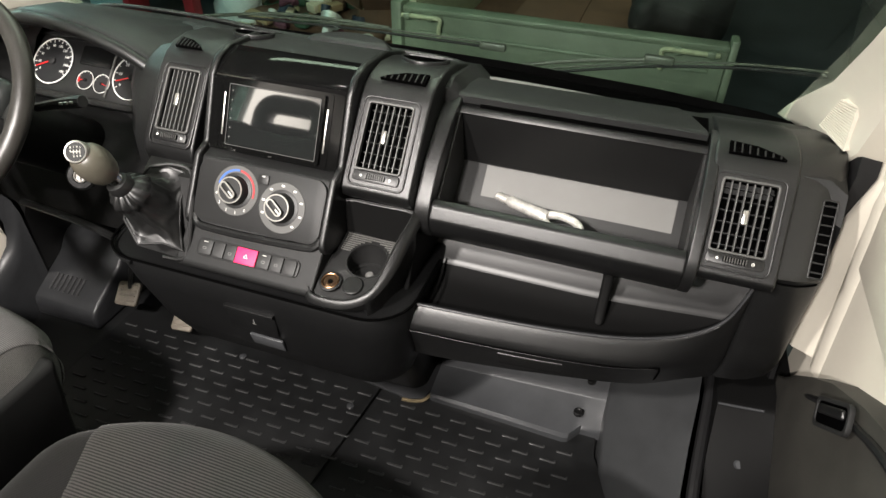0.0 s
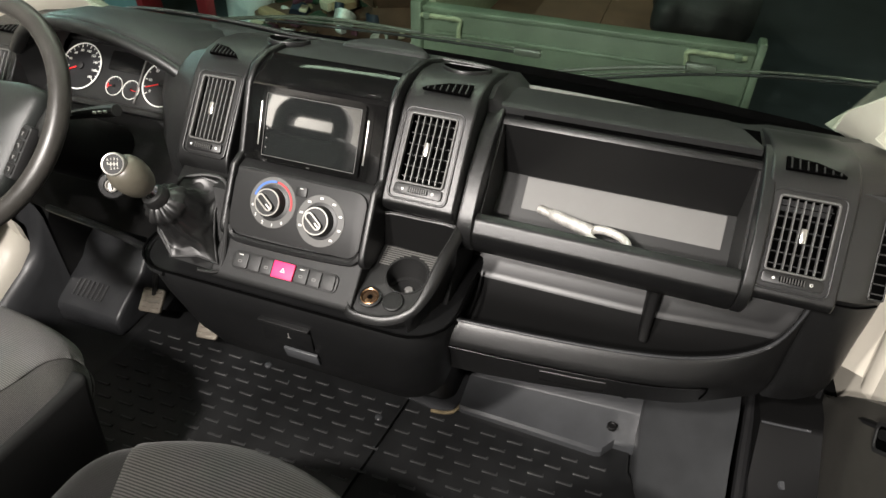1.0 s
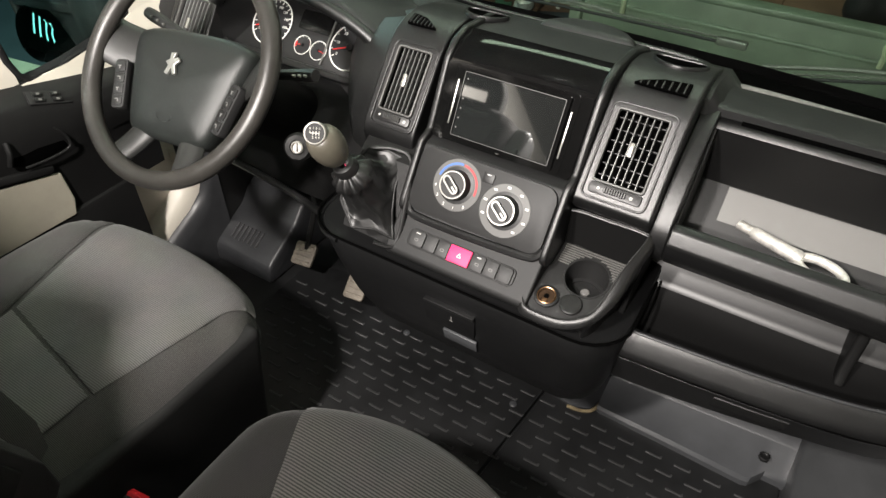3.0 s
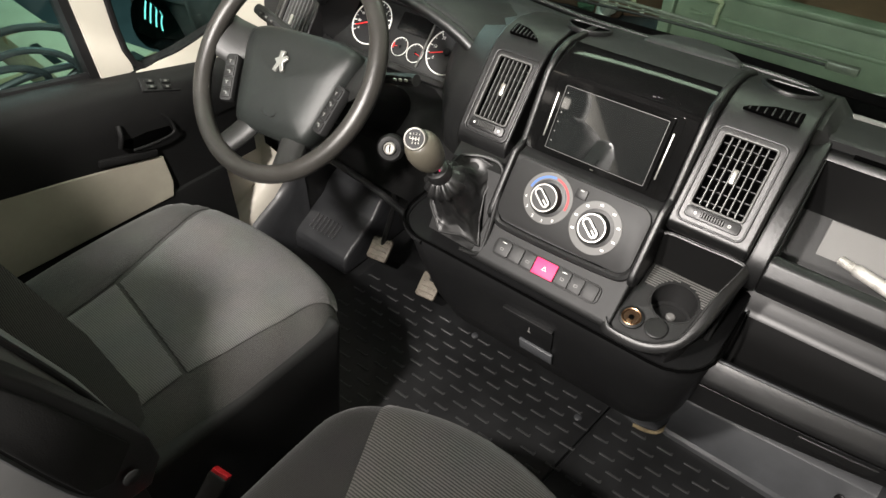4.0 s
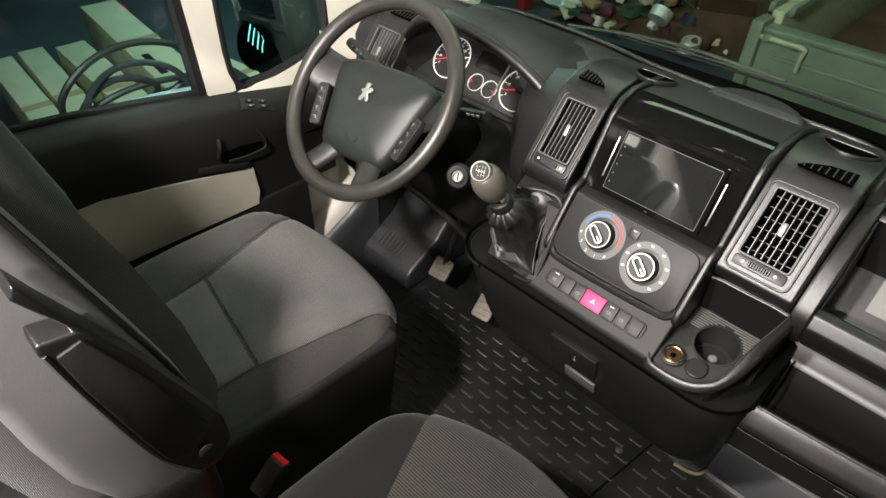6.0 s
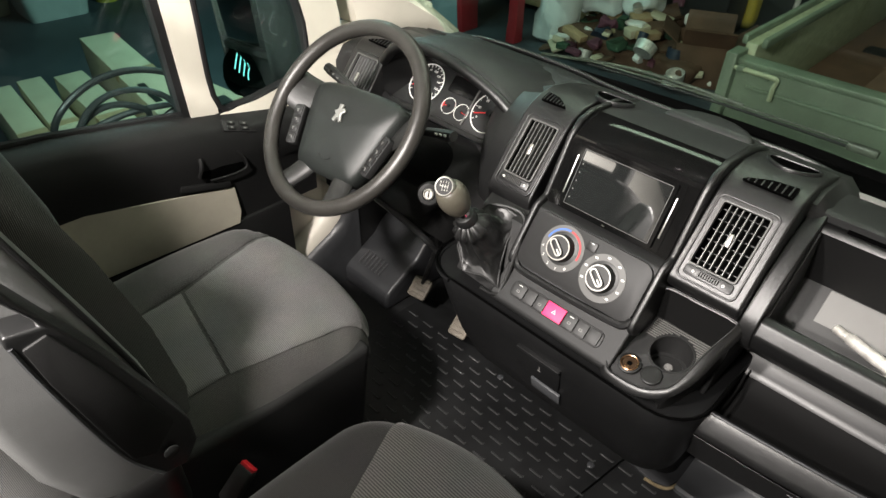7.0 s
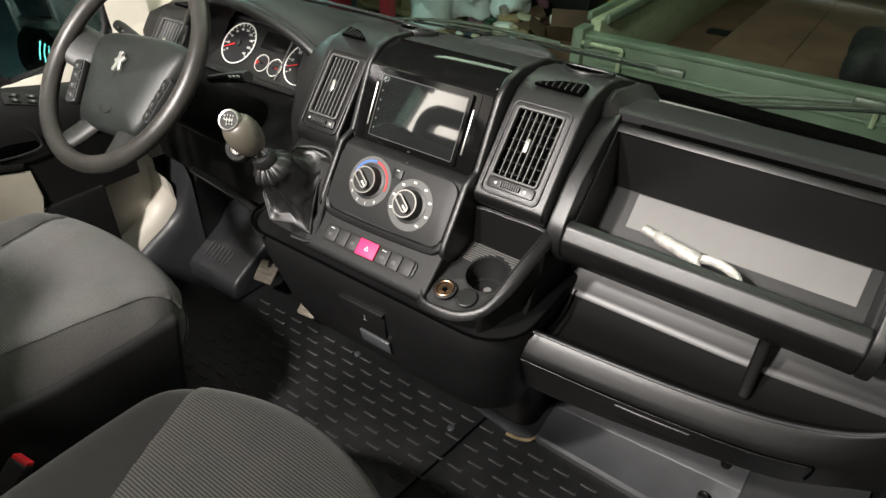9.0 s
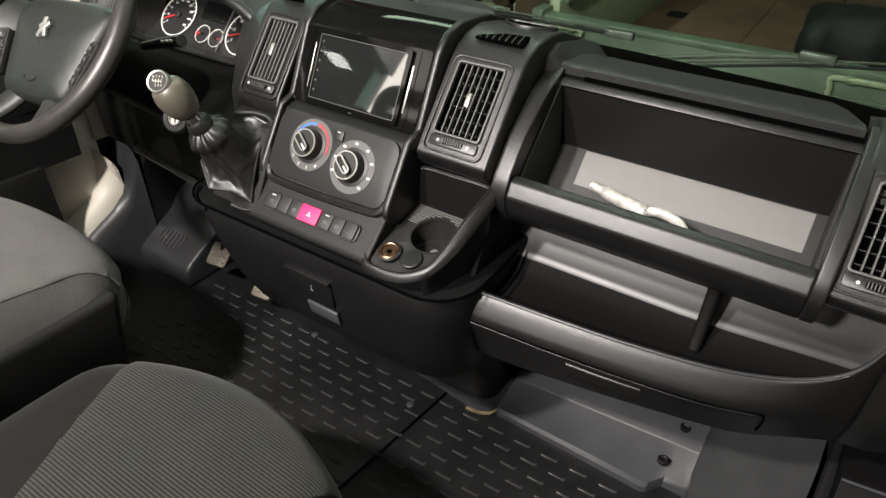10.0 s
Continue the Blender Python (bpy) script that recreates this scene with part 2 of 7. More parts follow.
def prism(pts, a, b, axis="x", w=0.0, seg=2, m=None, angle=25):
    """A closed outline, extruded from a to b: (y, z) along x, (x, z) along y, (x, y) along z."""
    def at(p, h):
        return {"x": (h, p[0], p[1]), "y": (p[0], h, p[1]), "z": (p[0], p[1], h)}[axis]
    bm = bmesh.new()
    lo = [bm.verts.new(at(p, a)) for p in pts]
    hi = [bm.verts.new(at(p, b)) for p in pts]
    bm.faces.new(lo)
    bm.faces.new(hi[::-1])
    for i in range(len(pts)):
        j = (i + 1) % len(pts)
        bm.faces.new((lo[i], hi[i], hi[j], lo[j]))
    bmesh.ops.recalc_face_normals(bm, faces=bm.faces[:])
    bevel(bm, w, seg, angle)
    if m:
        bm.transform(m)
    return bm


def loft(rings, closed=True, cap=True, loop=False):
    """Skin over rings of equally many points."""
    bm = bmesh.new()
    vs = [[bm.verts.new(p) for p in r] for r in rings]
    n = len(rings[0])
    pairs = list(zip(vs, vs[1:])) + ([(vs[-1], vs[0])] if loop else [])
    for a, b in pairs:
        for i in range(n if closed else n - 1):
            j = (i + 1) % n
            bm.faces.new((a[i], a[j], b[j], b[i]))
    if cap and closed and not loop:
        bm.faces.new(vs[0][::-1])
        bm.faces.new(vs[-1])
    return bm


def smooth_path(pts, steps=6, closed=False):
    """Catmull-Rom through the points."""
    v = [Vector(p) for p in pts]
    n = len(v)
    out = []
    for i in range(n if closed else n - 1):
        if closed:
            a, b, c, d = v[i - 1], v[i], v[(i + 1) % n], v[(i + 2) % n]
        else:
            a, b, c, d = v[max(i - 1, 0)], v[i], v[i + 1], v[min(i + 2, n - 1)]
        for k in range(steps):
            t = k / steps
            out.append(0.5 * ((2 * b) + (c - a) * t + (2 * a - 5 * b + 4 * c - d) * t * t + (3 * b - a - 3 * c + d) * t ** 3))
    if not closed:
        out.append(v[-1])
    return out


def tube(pts, r, n=10, closed=False, squash=1.0):
    """A round bar along a path; r is a number or one radius a point."""
    pts = [Vector(p) for p in pts]
    rings = []
    k = len(pts)
    up = Vector((0.13, 0.21, 0.97)).normalized()
    for i, p in enumerate(pts):
        d = (pts[(i + 1) % k] - pts[i - 1]) if closed else (pts[min(i + 1, k - 1)] - pts[max(i - 1, 0)])
        d.normalize()
        side = d.cross(up)
        if side.length < 1e-3:
            side = d.cross(Vector((1, 0, 0)))
        side.normalize()
        nor = side.cross(d)
        up = nor
        rr = r[i] if isinstance(r, (list, tuple)) else r
        rings.append([p + side * rr * math.cos(2 * math.pi * j / n) + nor * rr * squash * math.sin(2 * math.pi * j / n) for j in range(n)])
    return loft(rings, loop=closed)


def lathe(profile, m, n=32):
    """Turn (radius, height) about the local z axis."""
    bm = bmesh.new()
    rings = [[bm.verts.new((r * math.cos(2 * math.pi * k / n), r * math.sin(2 * math.pi * k / n), h)) for k in range(n)] for r, h in profile]
    for a, b in zip(rings, rings[1:]):
        for k in range(n):
            j = (k + 1) % n
            bm.faces.new((a[k], a[j], b[j], b[k]))
    if profile[0] != profile[-1]:
        if profile[0][0] > 1e-5:
            bm.faces.new(rings[0][::-1])
        if profile[-1][0] > 1e-5:
            bm.faces.new(rings[-1])
    bmesh.ops.remove_doubles(bm, verts=bm.verts[:], dist=1e-6)
    bm.transform(m)
    return bm


def face_at(x, y, z, lean, turn=0.0):
    """Local frame on a face that leans forward at its top: x right, y up along the face, z out of it."""
    return Matrix.Translation((x, y, z)) @ Matrix.Rotation(radians(turn), 4, "Z") @ Matrix.Rotation(radians(90 - lean), 4, "X")


def round_rect(w, h, r, n=5, cx=0.0, cy=0.0):
    pts = []
    for sx, sy, a0 in ((1, 1, 0), (-1, 1, 90), (-1, -1, 180), (1, -1, 270)):
        for k in range(n + 1):
            a = radians(a0 + 90 * k / n)
            pts.append((cx + sx * (w / 2 - r) + r * math.cos(a), cy + sy * (h / 2 - r) + r * math.sin(a)))
    return pts


def plate(pts, z0, z1, m, w=0.0008, seg=2):
    return prism(pts, z0, z1, "z", w, seg, m)


def ring_plate(outer, inner, z0, z1, m, w=0.0):
    """A flat frame between two outlines of equally many points."""
    bm = bmesh.new()
    loops = []
    for pts, z in ((outer, z0), (outer, z1), (inner, z1), (inner, z0)):
        loops.append([bm.verts.new((p[0], p[1], z)) for p in pts])
    n = len(outer)
    for a, b in zip(loops, loops[1:] + loops[:1]):
        for i in range(n):
            j = (i + 1) % n
            bm.faces.new((a[i], a[j], b[j], b[i]))
    bmesh.ops.recalc_face_normals(bm, faces=bm.faces[:])
    bevel(bm, w, 2, 40)
    bm.transform(m)
    return bm


def rounded(cx, cy, cz, hx, hy, hz, r, n=14, shape=None):
    """A box with soft round edges on a fine grid; shape moves each point."""
    bm = bmesh.new()
    bmesh.ops.create_cube(bm, size=2)
    bmesh.ops.subdivide_edges(bm, edges=bm.edges[:], cuts=n, use_grid_fill=True)
    h = Vector((hx, hy, hz))
    for v in bm.verts:
        p = Vector([math.copysign(abs(c) ** 0.75, c) * k for c, k in zip(v.co, h)])
        q = Vector([max(-(k - r), min(k - r, c)) for c, k in zip(p, h)])
        d = p - q
        if d.length > 1e-9:
            p = q + d.normalized() * r
        p += Vector((cx, cy, cz))
        v.co = shape(p) if shape else p
    return bm


def patch(bm, outline_pts, lift):
    """The upper part of a skin inside a convex counter-clockwise outline, lifted a little."""
    n = len(outline_pts)
    for k in range(n):
        (ax_, ay_), (bx_, by_) = outline_pts[k], outline_pts[(k + 1) % n]
        bmesh.ops.bisect_plane(bm, geom=bm.verts[:] + bm.edges[:] + bm.faces[:], plane_co=(ax_, ay_, 0), plane_no=(by_ - ay_, ax_ - bx_, 0), clear_outer=True)
    bmesh.ops.recalc_face_normals(bm, faces=bm.faces[:])
    bm.normal_update()
    zc = sum(v.co.z for v in bm.verts) / len(bm.verts)
    bmesh.ops.delete(bm, geom=[f for f in bm.faces if abs(f.normal.z) < 0.12 or f.calc_center_median().z < zc - 0.06], context="FACES")
    up = sum(f.normal.z for f in bm.faces)
    if up < 0:
        bmesh.ops.reverse_faces(bm, faces=bm.faces[:])
    bm.normal_update()
    rim = {v for v in bm.verts if v.is_boundary}
    for v in bm.verts:
        v.co += v.normal * (lift + 0.002 if v not in rim else 0.0022)
    return bm


def writing(name, text, size, m, mat, parent, label="", depth=0.0002):
    c = bpy.data.curves.new(name, "FONT")
    c.body, c.size, c.align_x, c.align_y, c.extrude, c.resolution_u = text, size, "CENTER", "CENTER", depth, 2
    tmp = bpy.data.objects.new(name, c)
    me = bpy.data.meshes.new_from_object(tmp)
    bpy.data.objects.remove(tmp)
    bpy.data.curves.remove(c)
    bm = bmesh.new()
    bm.from_mesh(me)
    bpy.data.meshes.remove(me)
    bm.transform(m)
    return part(name, bm, mat, parent, label, smooth=False)


# ---- the van's shell ----
floor = mesh_thing("floor", box(-0.95, 0.87, -2.6, 1.45, -0.06, -0.012, 0), RUBBER, "black rubber cab floor under the mats", "floor", kind="structure")
mesh_thing("wall_firewall", prism([(1.36, -0.06), (1.30, 0.10), (1.44, 0.45), (1.50, 0.45), (1.50, -0.06)], -0.93, 0.93, "x"), DARK, "black sound-deadened bulkhead below the dashboard", "wall", kind="structure")


def roof_ring(y, z, half):
    return [(-half, y, z - 0.14), (-half + 0.12, y, z - 0.02), (0, y, z), (half - 0.12, y, z - 0.02), (half, y, z - 0.14),
            (half, y, z + 0.03), (0, y, z + 0.05), (-half, y, z + 0.03)]


mesh_thing("ceiling", loft([roof_ring(-2.6, 1.95, 0.93), roof_ring(0.2, 1.86, 0.93), roof_ring(0.62, 1.70, 0.92), roof_ring(0.80, 1.58, 0.90)]),
           ROOF_LINING, "unseen van roof lining, darkened to cut bounced light", "ceiling", kind="structure")
mesh_thing("wall_cargo_left", box(-0.97, -0.91, -2.6, -0.10, -0.06, 1.85, 0.004), CREAM_LINING, "white panelled cargo side wall", "wall", kind="structure")
mesh_thing("wall_cargo_right", box(0.91, 0.97, -2.6, -0.10, -0.06, 1.85, 0.004), CREAM_LINING, "white panelled cargo side wall", "wall", kind="structure")
mesh_thing("wall_cargo_rear", box(-0.97, 0.97, -2.66, -2.6, -0.06, 1.98, 0.004), CREAM_LINING, "white panelled rear doors", "wall", kind="structure")


PILLAR = (((0.831, 1.531, 0.680), (0.868, 1.470, 0.680), (0.905, 1.400, 0.680)), ((0.834, 1.480, 0.722), (0.868, 1.380, 0.722), (0.893, 1.270, 0.722)), ((0.840, 1.405, 0.770), (0.868, 1.315, 0.768), (0.892, 1.220, 0.765)),
          ((0.847, 1.318, 0.826), (0.873, 1.262, 0.830), (0.900, 1.212, 0.833)), ((0.844, 1.205, 0.925), (0.871, 1.160, 0.925), (0.905, 1.120, 0.925)), ((0.838, 1.030, 1.10), (0.862, 0.995, 1.10), (0.900, 0.950, 1.10)),
          ((0.810, 0.700, 1.62), (0.840, 0.660, 1.62), (0.880, 0.620, 1.62)))


def pillar(side):
    """Windscreen pillar with its cream trim, from the dash corner up to the roof."""
    rings = []
    for g, m, e in PILLAR:
        rings.append([(side * x, y, z) for x, y, z in ((g[0] + 0.018, g[1] + 0.030, g[2]), g, m, e, (0.955, e[1] - 0.01, e[2]), (0.955, g[1] + 0.075, g[2]))])
    return loft(rings)


for s, nm in ((-1, "a_pillar_left"), (1, "a_pillar_right")):
    mesh_thing(nm, bevel(pillar(s), 0.008, 3, 20), CREAM, "cream-painted windscreen pillar trim", "pillar", kind="structure", angle=50)

# pleated speaker grille on the right-hand pillar trim
tw = thing("tweeter_grille", (0.88, 1.34, 0.74), "cream ribbed tweeter grille on the pillar trim", "speaker")
quad = [Vector(p) for p in ((0.8615, 1.345, 0.745), (0.8595, 1.281, 0.817), (0.8795, 1.262, 0.817), (0.8815, 1.246, 0.752))]
tw_n = (quad[2] - quad[0]).cross(quad[1] - quad[3]).normalized()
tw_n = tw_n if tw_n.x < 0 else -tw_n
part("grille_plate", loft([[p + tw_n * h for p in quad] for h in (-0.012, 0.0008)]), CREAM, tw, "cream grille plate")
for k in range(16):
    f = (k + 0.5) / 16
    part("grille_rib", tube([quad[0].lerp(quad[1], f) + tw_n * 0.0008, quad[3].lerp(quad[2], f) + tw_n * 0.0008], 0.0009, 6), CREAM, tw)

# windscreen
WS = [(-0.90, 1.490), (-0.80, 1.535), (-0.60, 1.575), (-0.30, 1.602), (0.0, 1.612), (0.30, 1.602), (0.60, 1.575), (0.80, 1.535), (0.90, 1.490)]


def screen_ring(z, dy, sx, t):
    f = [(x * sx, y - dy, z) for x, y in WS]
    return f + [(x * sx, y - dy + t, z) for x, y in WS[::-1]]


ws = mesh_thing("window_windscreen", loft([screen_ring(0.64, -0.02, 1.0, 0.006), screen_ring(1.1, 0.38, 0.99, 0.006), screen_ring(1.60, 0.80, 0.96, 0.006)]), GLASS,
                "greenish laminated windscreen", "windscreen", kind="structure")
ws.visible_shadow = False
rim = part("black_border", loft([[(x, y - 0.030, z0) for x, y in WS] + [(x, y - 0.012, z0 + 0.012) for x, y in WS[::-1]] for z0 in (0.648, 0.668)]), VOID, ws, "black ceramic border at the foot of the glass")

# scuttle and bonnet in front of the glass
mesh_thing("bonnet", loft([[(x * 1.02, y + 0.02, 0.60) for x, y in WS] + [(x * 1.02, y + 0.45, 0.28) for x, y in WS[::-1]],
                           [(x * 1.02, y + 0.02, 0.63) for x, y in WS] + [(x * 1.02, y + 0.45, 0.32) for x, y in WS[::-1]]]),
           DARK, "black scuttle and dark bonnet below the windscreen", "bonnet", kind="structure")

# ---- dashboard ----
dash = thing("dashboard", (0, 1.2, 0.55), "black grained plastic van dashboard", "dashboard")


def ring_at(x, pts):
    return [(x, y, z) for y, z in pts]


P_END = [(1.13, 0.46), (1.12, 0.60), (1.135, 0.685), (1.165, 0.722), (1.21, 0.732), (1.33, 0.718), (1.40, 0.704), (1.41, 0.690), (1.42, 0.46)]
P_RIGHT = [(1.24, 0.46), (1.22, 0.60), (1.150, 0.690), (1.172, 0.738), (1.22, 0.745), (1.34, 0.730), (1.41, 0.712), (1.422, 0.700), (1.43, 0.46)]
P_GLOVE = [(1.25, 0.46), (1.25, 0.60), (1.225, 0.690), (1.215, 0.733), (1.235, 0.742), (1.33, 0.730), (1.39, 0.715), (1.402, 0.700), (1.41, 0.46)]
P_MID = [(1.20, 0.46), (1.20, 0.60), (1.190, 0.720), (1.195, 0.775), (1.225, 0.785), (1.33, 0.765), (1.385, 0.747), (1.398, 0.730), (1.41, 0.46)]
P_DIAL = [(1.30, 0.46), (1.30, 0.60), (1.290, 0.660), (1.29, 0.690), (1.31, 0.735), (1.36, 0.752), (1.405, 0.747), (1.418, 0.730), (1.43, 0.46)]
P_LEFT = [(1.15, 0.46), (1.14, 0.60), (1.150, 0.700), (1.172, 0.738), (1.22, 0.745), (1.36, 0.732), (1.42, 0.715), (1.432, 0.700), (1.44, 0.46)]
stations = [(-0.885, P_END), (-0.85, P_LEFT), (-0.715, P_LEFT), (-0.70, P_DIAL), (-0.37, P_DIAL), (-0.245, P_MID), (-0.10, P_MID), (0.12, P_MID), (0.27, P_MID), (0.30, P_GLOVE), (0.68, P_GLOVE),
            (0.715, P_RIGHT), (0.80, P_RIGHT), (0.86, P_RIGHT), (0.888, P_END)]
part("dash_top", loft([ring_at(x, p) for x, p in stations]), DASH_TOP, dash, "dark grained dashboard top", angle=50)
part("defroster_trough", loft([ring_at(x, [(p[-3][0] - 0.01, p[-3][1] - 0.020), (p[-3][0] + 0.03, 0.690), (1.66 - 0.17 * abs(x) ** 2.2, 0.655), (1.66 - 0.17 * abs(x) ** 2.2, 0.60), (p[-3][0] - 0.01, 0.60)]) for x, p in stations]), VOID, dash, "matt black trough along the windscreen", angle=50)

# raised ridge along the glass side of the lid
ridge = [(-0.84, 1.425, 0.712), (-0.72, 1.425, 0.722), (-0.64, 1.415, 0.745), (-0.50, 1.412, 0.752), (-0.33, 1.408, 0.750), (-0.20, 1.392, 0.748), (0.0, 1.388, 0.748), (0.16, 1.388, 0.748), (0.225, 1.389, 0.742), (0.26, 1.392, 0.730), (0.29, 1.394, 0.716)]
part("ridge", tube(smooth_path(ridge, 5), 0.0062, 10, squash=0.8), DASH, dash, "raised ridge along the dash edge")

# speaker mound and two cubby recesses on top
mound = []
for k in range(9):
    a = math.pi * k / 8
    mound.append((0.034 - 0.092 * math.cos(a), 1.285 + 0.066 * math.sin(a)))
part("speaker_mound", bevel(prism([(x, y) for x, y in mound], 0.70, 0.792, "z"), 0.018, 4, 40), DASH_TOP, dash, "domed speaker cover")
for cx, cy, zz, sc in ((-0.132, 1.240, 0.8015, 0.80), (0.205, 1.248, 0.7965, 0.86)):
    m = face_at(cx, cy, zz, 99) @ Matrix.Diagonal((sc, 1.25, 1, 1))
    oval = [(0.052 * math.cos(2 * math.pi * k / 24), 0.020 * math.sin(2 * math.pi * k / 24) + 0.006 * math.cos(4 * math.pi * k / 24)) for k in range(24)]
    part("cubby", ring_plate(oval, [(x * 0.90, y * 0.82) for x, y in oval], -0.006, 0.0026, m, 0.001), DASH, dash, "oval cubby opening on the dash top")
    # Flat black plate in place of the hollow's shade.
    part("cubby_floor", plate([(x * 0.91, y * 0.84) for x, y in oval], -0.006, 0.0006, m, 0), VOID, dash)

# instrument hood
HOOD = [(-0.725, 0.690), (-0.705, 0.745), (-0.66, 0.790), (-0.59, 0.813), (-0.52, 0.813), (-0.45, 0.803), (-0.39, 0.788), (-0.345, 0.772), (-0.305, 0.750), (-0.285, 0.728)]
rings = []
for x, z in HOOD:
    y = 1.150 + 0.25 * max(0, abs(x + 0.5) - 0.12) * 0.0
    rings.append(ring_at(x, [(y + 0.012, z - 0.026), (y, z - 0.014), (y + 0.004, z - 0.002), (y + 0.02, z + 0.003), (y + 0.10, z - 0.010), (y + 0.25, z * 0.25 + 0.545), (y + 0.27, z * 0.25 + 0.50), (y + 0.12, z - 0.055)]))
part("instrument_hood", loft(rings), DASH_TOP, dash, "smooth hood over the instruments", angle=60)
part("hood_edge", tube(smooth_path([(x, 1.149, z - 0.012) for x, z in HOOD[1:]], 4), 0.0125, 12), DASH, dash, "soft grey rim of the instrument hood")


def vent(m, w, h, parent_dash):
    """Air vent with its frame, upright blades, cross louvres, tab and thumbwheel."""
    v = part("air_vent", ring_plate(round_rect(w, h, 0.006), round_rect(w - 0.007, h - 0.007, 0.003), -0.004, 0.0052, m, 0.0012), FLANGE, parent_dash, "air vent with a dark grey frame")
    # Black lining and back plate stand in for the shade of a deep duct.
    part("vent_throat", ring_plate(round_rect(w - 0.003, h - 0.003, 0.004), round_rect(w - 0.0085, h - 0.0085, 0.003), -0.0215, -0.003, m), VOID, v, "air duct lining, black for its shade")
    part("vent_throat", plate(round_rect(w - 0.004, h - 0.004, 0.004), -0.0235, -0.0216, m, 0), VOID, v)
    gw, gh = w - 0.0085, h - 0.0085
    for k in range(6):
        x = -gw / 2 + gw * (k + 1) / 7
        part("blade", box(x - 0.0009, x + 0.0009, -gh / 2, gh / 2, -0.0045, 0.0034, 0.0005, 1, m), BLADE, v)
    for k in range(6):
        y = -gh / 2 + gh * (k + 0.5) / 6
        part("louvre", box(-gw / 2, gw / 2, y - 0.0007, y + 0.0007, -0.019, -0.0090, 0, 1, m), DARK, v)
    part("vent_tab", box(-0.0040, 0.0040, -0.011, 0.011, 0.0035, 0.0090, 0.002, 2, m), SILVER, v, "pale silver adjuster tab")
    lower = m @ Matrix.Translation((0, -h / 2 - 0.009, 0))
    part("thumbwheel_plate", plate(round_rect(w, 0.017, 0.005), -0.003, 0.0035, lower, 0.001), DASH, v)
    part("thumbwheel", box(-0.017, 0.017, -0.0045, 0.0045, 0.001, 0.0062, 0.002, 2, lower), VOID, v, "ribbed vent thumbwheel")
    for k in range(9):
        x = -0.015 + k * 0.00375
        part("wheel_rib", box(x - 0.0007, x + 0.0007, -0.0040, 0.0040, 0.0055, 0.0070, 0, 1, lower), FLANGE, v)
    part("vent_bezel", ring_plate(round_rect(w + 0.020, h + 0.036, 0.012, 5, 0, -0.0085), round_rect(w + 0.0135, h + 0.0295, 0.009, 5, 0, -0.0085), -0.003, 0.0030, m, 0.0012), DASH, v, "raised lip round the vent")
    part("closed_mark", lathe([(0.0, 0.0036), (0.0020, 0.0036), (0.0020, 0.0040), (0, 0.0040)], lower @ Matrix.Translation((-0.025, 0, 0)), 14), WHITE, v)
    part("open_mark", lathe([(0.0014, 0.0036), (0.0023, 0.0036), (0.0023, 0.0040), (0.0014, 0.0040), (0.0014, 0.0036)], lower @ Matrix.Translation((0.025, 0, 0)), 14), WHITE, v)
    return v


def pod(x0, x1, cx, dy, dz, throat, raised=0.0, name="vent_pod"):
    """Rounded housing that carries a vent and a demister slot."""
    prof = [(1.26, 0.575), (1.075, 0.588), (1.046, 0.600), (1.030, 0.622), (1.027, 0.645), (1.036, 0.664), (1.118, 0.768), (1.138, 0.786), (1.165, 0.797), (1.205, 0.801), (1.26, 0.792), (1.33, 0.768), (1.38, 0.742), (1.38, 0.60)]
    prof = [(y, z + raised * max(0.0, (0.668 - z) / 0.09)) if z < 0.668 and y < 1.30 else (y, z) for y, z in prof]
    bm = prism([(y + dy, z + dz) for y, z in prof], x0, x1, "x", 0.0045, 3, None, 40)
    bm.faces.ensure_lookup_table()
    front = max((f for f in bm.faces if abs(f.normal.x) < 0.05 and f.normal.y < -0.6 and f.normal.z > 0.4), key=lambda f: f.calc_area())
    bmesh.ops.inset_region(bm, faces=[front], thickness=0.004, use_even_offset=True)
    nrm, mid = front.normal.copy(), front.calc_center_median()
    c = Vector((cx, 1.083 + dy, 0.7235 + dz))
    c -= nrm * (c - mid).dot(nrm)
    up = Vector((1, 0, 0)).cross(nrm)
    up = up if up.z > 0 else -up
    for v in front.verts:
        d = v.co - mid
        v.co = c + Vector((math.copysign(throat[0] / 2 - 0.002, d.x), 0, 0)) + up * math.copysign(throat[1] / 2 - 0.002, d.dot(up))
    res = bmesh.ops.extrude_discrete_faces(bm, faces=[front])
    well = res["faces"][0]
    bmesh.ops.translate(bm, verts=well.verts[:], vec=well.normal * -0.024)
    return part(name, bm, DASH, dash, "rounded vent housing", angle=50)


def demister(cx, w, y, z, lean, flip):
    m = face_at(cx, y, z + 0.001, lean)
    o = [(-w / 2, -0.010), (0.0, -0.010), (w / 2, -0.009), (w / 2 - 0.006, -0.003), (0.0, 0.010), (-w / 2, 0.014)]
    o = [(-a * flip, b) for a, b in o]
    d = part("demister_slot", plate(o, -0.003, 0.0022, m, 0), VOID, dash, "slotted demister vent")
    for k in range(7):
        x = -w / 2 + w * (k + 0.6) / 7.4
        hgt = 0.023 * (1 - k / 8.0)
        part("slot_bar", box(-flip * x - 0.0010, -flip * x + 0.0010, -0.0095, -0.0095 + hgt, 0.0015, 0.0045, 0.0004, 1, m), PANEL, d)


LEAN_V = 40.0
pod(0.140, 0.262, 0.199, 0, 0, (0.080, 0.114), 0.030)
vent(face_at(0.199, 1.083, 0.7235, LEAN_V), 0.080, 0.114, dash)
demister(0.205, 0.078, 1.157, 0.797, 72, 1)
